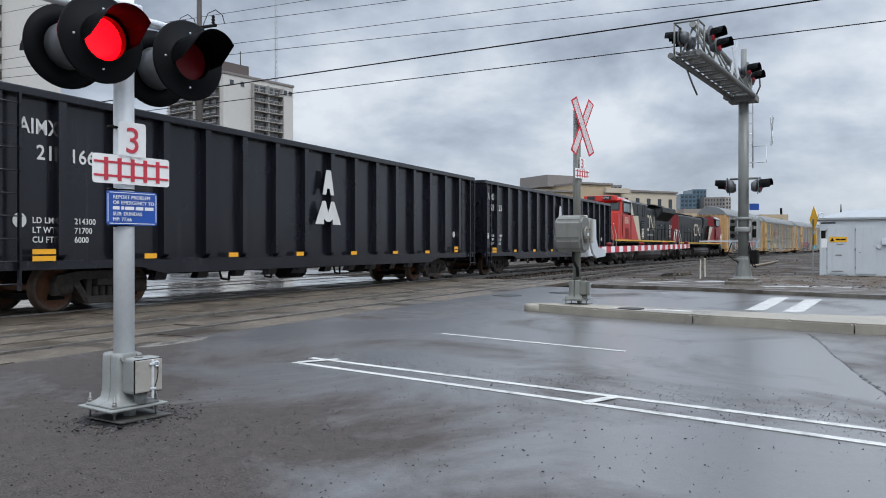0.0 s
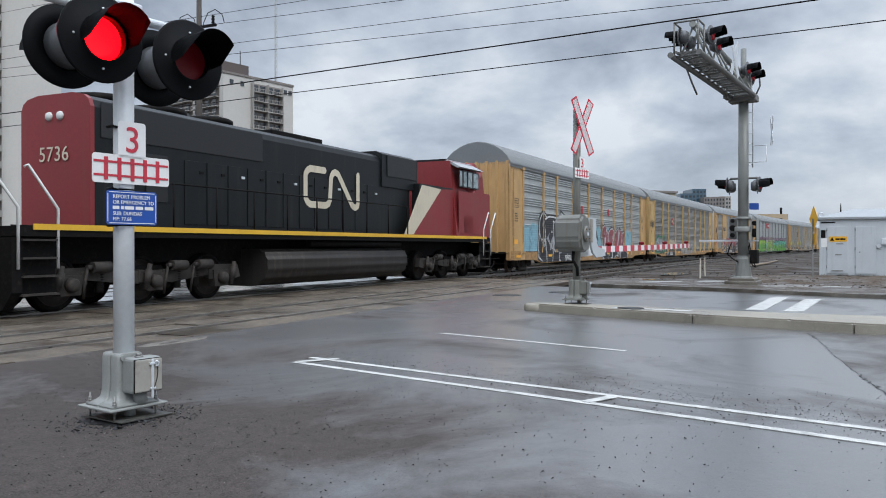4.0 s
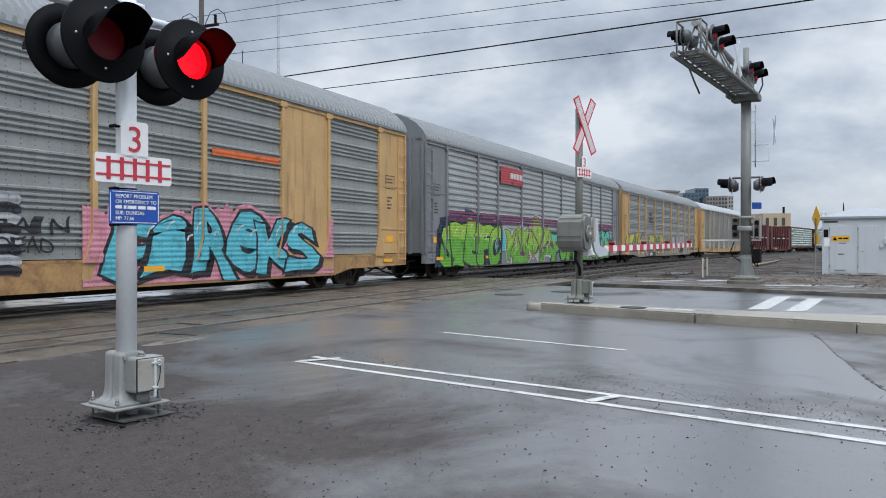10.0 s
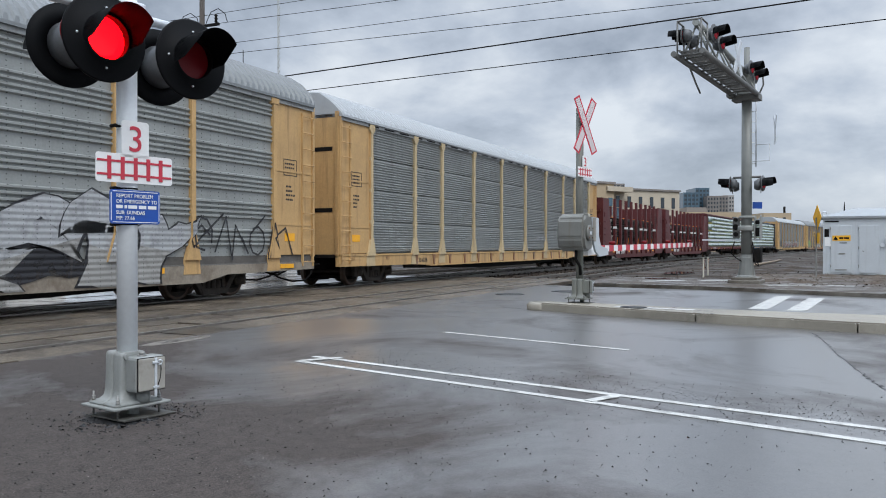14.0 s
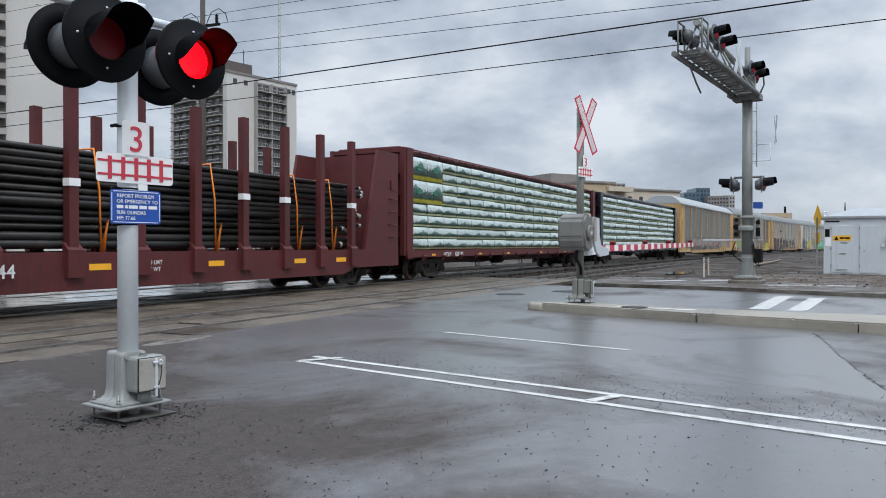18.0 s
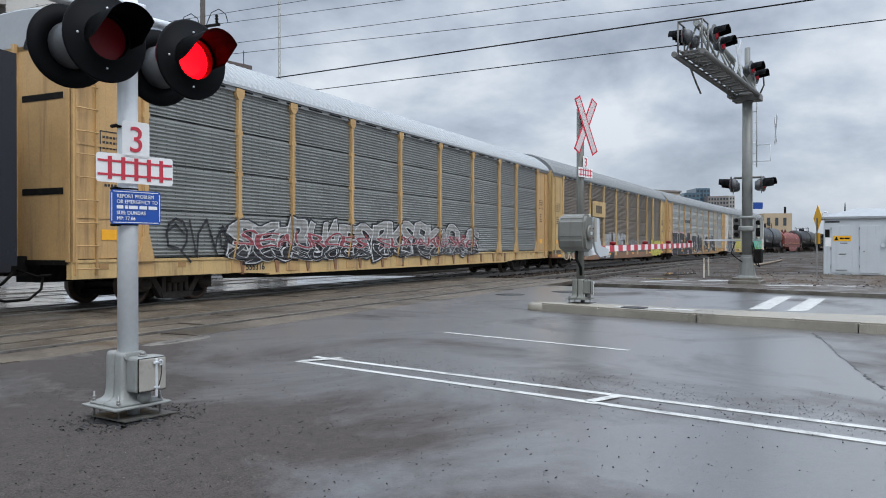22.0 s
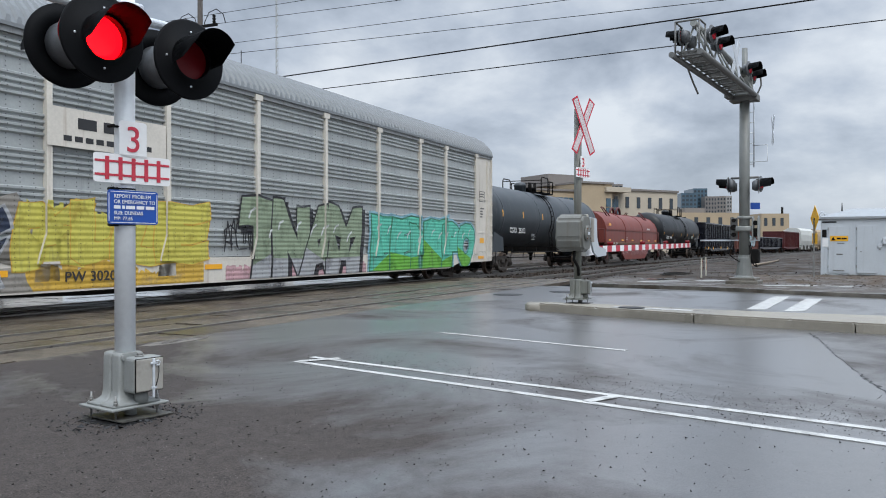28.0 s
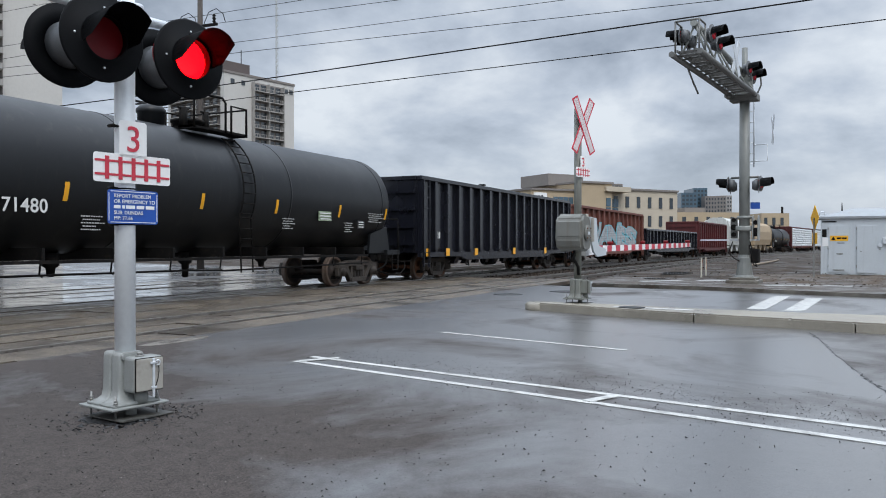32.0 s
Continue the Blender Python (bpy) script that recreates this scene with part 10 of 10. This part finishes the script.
piece(r4, "KEARS", -6.0, -0.3, 0.72, 2.05, "green", "purple", 42, rim="white", shine="white", top="lime", split=0.45, fat=0.07, line=0.03, wild=0.3, snug=1.2)
blades(r4, -6.0, -0.3, 0.75, 2.15, 9, "lime", 45, 0.13, None, 0.016)
blades(r4, -5.8, -0.3, 0.75, 2.1, 6, "purple", 46, 0.08, None, 0.018)
piece(r4, "PURE", 0.1, 4.9, 0.60, 1.95, "green", "black", 43, shine="white", top="mint", split=0.65, fat=0.055, line=0.045, wild=0.13, snug=1.06, rim="navy")
piece(r4, "SPORTS", 5.2, 11.1, 0.58, 2.02, "green", "black", 44, rim="navy", shine="white", top="mint", split=0.62, fat=0.055, line=0.045, wild=0.07, snug=1.0)
tag(r4, 11.2, 12.0, 0.9, 1.8, 2, "navy", 47, 0.10)
r5 = autorack(-40.9, -13.8, "grey ribbed autorack with tan posts and yellow graffiti", "ribbed", ZINC, TAN, None, GRIMY_SILL, step=True)
for a, b in ((-12.6, -10.6), (-9.9, -8.6), (-5.9, -4.7), (-4.2, -3.6), (-2.6, -1.4)):
    field(r5, a, b, 1.42, 2.02, "yellow", 50, 0.001)
for a, b in ((-13.0, -8.3), (-6.2, -0.6)):
    field(r5, a, b, 1.0, 1.43, "ash", 55)
blades(r5, -13.0, -8.4, 0.75, 2.35, 6, "black", 51, 0.11)
blades(r5, -6.6, -0.4, 0.75, 2.2, 9, "black", 52, 0.11)
tag(r5, -11.6, -10.9, 1.05, 1.55, 1, "black", 56, 0.04)
tag(r5, -5.2, -4.6, 1.1, 1.5, 1, "black", 57, 0.04)
tag(r5, 0.2, 2.0, 1.2, 1.9, 3, "taupe", 58, 0.05)
piece(r5, "NASTY", 2.2, 8.8, 0.66, 1.95, "ash", "black", 53, fat=0.10, line=0.02, wild=0.25, shine="silver", top="silver", split=0.4, snug=1.08)
tag(r5, 9.0, 12.6, 0.9, 1.9, 4, "black", 59, 0.06)
bars(r5, -6.05, 3.50, 1.0, 0.22, 3, DARKLETTER, y=-1.59)
bars(r5, -6.05, 3.22, 1.30, 0.15, 7, DARKLETTER, y=-1.59)
bars(r5, -6.05, 2.98, 1.40, 0.15, 8, DARKLETTER, y=-1.59)
sign_strip(r5, "820924", -6.7)
r6 = autorack(-12.7, 15.5, "clean grey autorack with four-tier panels and tan posts", "tiered", ZINC, TAN_PALE, TAN, TAN, ROOF_PALE, low=True)
lettering(r6, "316036", -8.95, 0.68, 0.21, DARKLETTER, y=-1.590)
tag(r6, 2.6, 4.6, 1.4, 1.75, 4, "silver", 61, 0.05)
pipe_flat(16.7, 33.5, "200034")
pipe_flat(34.8, 52.9, "200044")
centerbeam(53.7, 76.8, MAROON, "maroon centerbeam flat car", WRAP, True, "600140")
centerbeam(78.2, 100.8, CAR_BLACK, "black centerbeam flat car", WRAP, False, "1513")
r7 = autorack(101.9, 129.4, "grey four-tier autorack with tan posts and tangled white graffiti", "tiered", ZINC, TAN, None, TAN_OLD, ROOF_PALE, low=True)
lettering(r7, "556316", -8.95, 0.67, 0.22, DARKLETTER, y=-1.590)
tag(r7, -11.6, -9.2, 0.95, 1.9, 3, "black", 73, 0.07)
for a, b, word, k in ((-9.4, -3.4, "SECRUAES", 71), (-3.0, 4.7, "BKSEKAOUS", 72)):
    field(r7, a + 0.2, b - 0.2, 0.93, 1.22, "black", k, 0.001)
    field(r7, a + 0.3, b - 0.2, 1.24, 1.56, "maroon", k + 5, 0.002)
    piece(r7, word, a, b, 0.98, 1.92, "black", "white", k, rim="black", top="ash", split=0.36, fat=0.02, line=0.024, wild=0.16, snug=1.30)
    piece(r7, word[::-1], a + 0.1, b - 0.1, 1.22, 1.56, "maroon", "white", k + 7, fat=0.0, line=0.020, wild=0.22, snug=1.1, lift=0.016)
    piece(r7, "UCJSUOCS", a, b, 0.92, 1.26, "black", "white", k + 9, fat=0.03, line=0.022, wild=0.22, snug=1.05, lift=0.014)
tag(r7, -3.5, -2.9, 1.0, 1.8, 2, "silver", 75, 0.05)
tag(r7, 4.8, 5.9, 1.0, 1.35, 3, "silver", 76, 0.05)
r8 = autorack(130.3, 157.2, "brown-stained four-tier autorack with pale tags and a tan plate", "tiered", ZINC_BROWN, TAN_OLD, None, SILL_RUST, step=True)
marks(r8, -1.668, [(-5.55, 3.40, 2.7, 0.92)], TAN_OLD, "company_plate")
bars(r8, -6.2, 3.16, 1.3, 0.46, 3, DARKLETTER, y=-1.676)
field(r8, -11.8, -9.3, 1.02, 1.95, "olive", 80)
piece(r8, "OB", -11.8, -9.1, 0.98, 2.0, "olive", "darkgreen", 81, top="moss", split=0.35, fat=0.10, line=0.012, wild=0.15, snug=1.05)
tag(r8, -11.6, -9.2, 1.2, 1.9, 4, "black", 88, 0.05)
tag(r8, -8.8, -7.4, 1.0, 1.7, 3, "taupe", 85, 0.05)
tag(r8, -8.2, -5.4, 1.1, 1.75, 4, "black", 86, 0.04)
tag(r8, 1.4, 8.0, 1.0, 1.65, 12, "taupe", 87, 0.04)
piece(r8, "MORNLN", 2.0, 5.0, 1.15, 1.65, "silver", "navy", 89, fat=0.0, line=0.012, wild=0.2)
piece(r8, "BUDMO", -3.9, 1.0, 1.02, 1.95, ("ash", "silver", "ash"), "taupe", 82, fat=0.07, line=0.014, wild=0.1, top="silver")
piece(r8, "USO", 8.7, 12.2, 0.60, 1.62, "yellow", "black", 83, fat=0.09, line=0.016, wild=0.1)
piece(r8, "UVUUVW", -11.8, -7.6, 0.48, 0.85, "cream", "taupe", 84, fat=0.0, line=0.01, wild=0.2)
sign_strip(r8, "850164", -4.6)
r9 = autorack(158.2, 185.7, "pale grey ribbed autorack with tan posts and dark block graffiti", "ribbed", ZINC_PALE, TAN, None, OCHRE_SILL)
field(r9, -12.0, -4.4, 1.0, 2.3, "cream", 6)
piece(r9, "DRA", -11.3, -4.5, 0.72, 2.1, "black", "white", 91, rim="blush", top="black", split=0.45, shine="sky", fat=0.15, line=0.016, wild=0.06, snug=1.10)
piece(r9, "TARA", -3.9, 0.8, 0.78, 2.0, "black", "white", 92, shine="sky", fat=0.11, line=0.026, wild=0.16)
piece(r9, "SUWS", 2.2, 7.6, 0.8, 2.0, "black", "white", 93, fat=0.07, line=0.026, wild=0.2)
bars(r9, -6.8, 3.3, 2.2, 0.26, 8, DARKLETTER, y=-1.59)
r10 = autorack(186.0, 213.0, "silver ribbed autorack with cream posts and many-coloured graffiti", "ribbed", ZINC_PALE, CREAM, None, CREAM)
marks(r10, -1.668, [(-5.85, 3.36, 2.75, 0.70)], CREAM, "company_plate")
bars(r10, -6.6, 3.36, 1.7, 0.20, 3, DARKLETTER, y=-1.676)
bars(r10, -6.9, 3.12, 2.1, 0.10, 9, DARKLETTER, y=-1.676)
piece(r10, "RSE", -12.0, -8.3, 0.75, 2.1, "navy", "silver", 101, fat=0.06, line=0.02, wild=0.3, back="taupe")
field(r10, -7.7, -3.4, 0.97, 1.95, "yellow", 2)
field(r10, -7.6, -3.4, 0.46, 0.88, "gold", 3)
piece(r10, "MULE", -7.6, -3.4, 1.02, 2.05, "yellow", "gold", 102, fat=0.09, line=0.012, wild=0.12, snug=1.08)
tag(r10, -2.6, -1.6, 1.1, 1.9, 3, "black", 105, 0.05)
field(r10, -2.6, 3.5, 0.46, 0.80, "blush", 9)
piece(r10, "TNAM", -1.9, 3.0, 0.52, 2.12, "silver", "black", 103, top="olive", split=0.25, shine="white", fat=0.10, line=0.026, wild=0.08, snug=1.04, drop="black")
piece(r10, "BENIPO", 4.2, 11.6, 0.62, 1.98, "green", "darkgreen", 104, rim="sky", top="mint", split=0.22, shine="white", fat=0.085, line=0.026, wild=0.1, snug=1.06)
lettering(r10, "PW 302069", -6.85, 0.60, 0.26, DARKLETTER, y=-1.634, squeeze=1.1)
tank_car(213.6, 230.7, TANK_GREY, "slate-grey tank car with a railed dome platform", "25203", -0.9)
coil_car(231.7, 247.4)
tank_car(248.3, 265.4, TANK_BLACK, "black tank car with a railed dome platform", "71480", -0.2)
g3 = gondola(266.7, 284.0, "black gondola car with many side posts", CAR_BLACK, 3.62, 1.0, 18)
bars(g3, -7.6, 1.5, 0.7, 0.24, 4, y=-1.452)
marks(g3, -1.6, [(x, 1.0, 0.3, 0.28) for x in (-8.2, -6.6, -4.0, 0.2, 4.5)], REFLECT)
g4 = gondola(285.0, 301.4, "rusty red gondola car with pale tags", RUSTRED, 3.5, 1.0, 15)
piece(g4, "WANES", -5.5, 5.5, 1.3, 2.5, "silver", "cyan", 111, fat=0.06, line=0.03, wild=0.15, y=-1.605)
gondola(302.5, 322.5, "low black gondola car loaded with scrap", CAR_BLACK, 2.5, 1.0, 18)
gondola(323.5, 339.0, "dark brown gondola car", MAROON, 3.6, 1.0, 15)
hopper(340.2, 357.0, TOPHAT, "pale grey covered hopper car")
hopper(358.2, 374.0, HOPPER_TAN, "tan covered hopper car")
tank_car(375.0, 391.0, TANK_BLACK, "black tank car with a railed dome platform", "1140", -1.0)
centerbeam(392.2, 414.8, MAROON, "centerbeam flat car with white-wrapped lumber", WRAP_WHITE)
centerbeam(416.0, 438.6, CAR_BLACK, "centerbeam flat car with white-wrapped lumber", WRAP_WHITE)


# ---- what moves ----
def wheel_rows(q, s, r):
    """Turning while the axle is near; one row for each thirtieth of a second there."""
    rows, last = [], 0.0
    for i in range(0, 961):
        t = i / 30
        x = q - run(t)
        if -6.0 < x < 34.0 and t > last:
            rows.append((t, pose(s, 0, 0, 0, -math.degrees(run(t) / r) % 360, 0)))
            last = t
    if not rows:
        return [(0.0, pose(s, 0, 0)), (32.0, pose(s, 0, 0))]
    if rows[0][0] > 0:
        rows.insert(0, (0.0, rows[0][1]))
    if last < 32.0:
        rows.append((32.0, rows[-1][1]))
    return rows


def motions():
    for th, q, L in CARS:
        walk(th, [(t, car_pose(q, t, L * 0.34)) for t in range(0, 33)])
    for w, s, q, r in AXLES:
        walk(w, wheel_rows(q, s, r))
    for blade, lit, side in FLASH_BLADES:
        walk(blade, flash_rows(lit, side))


motions()
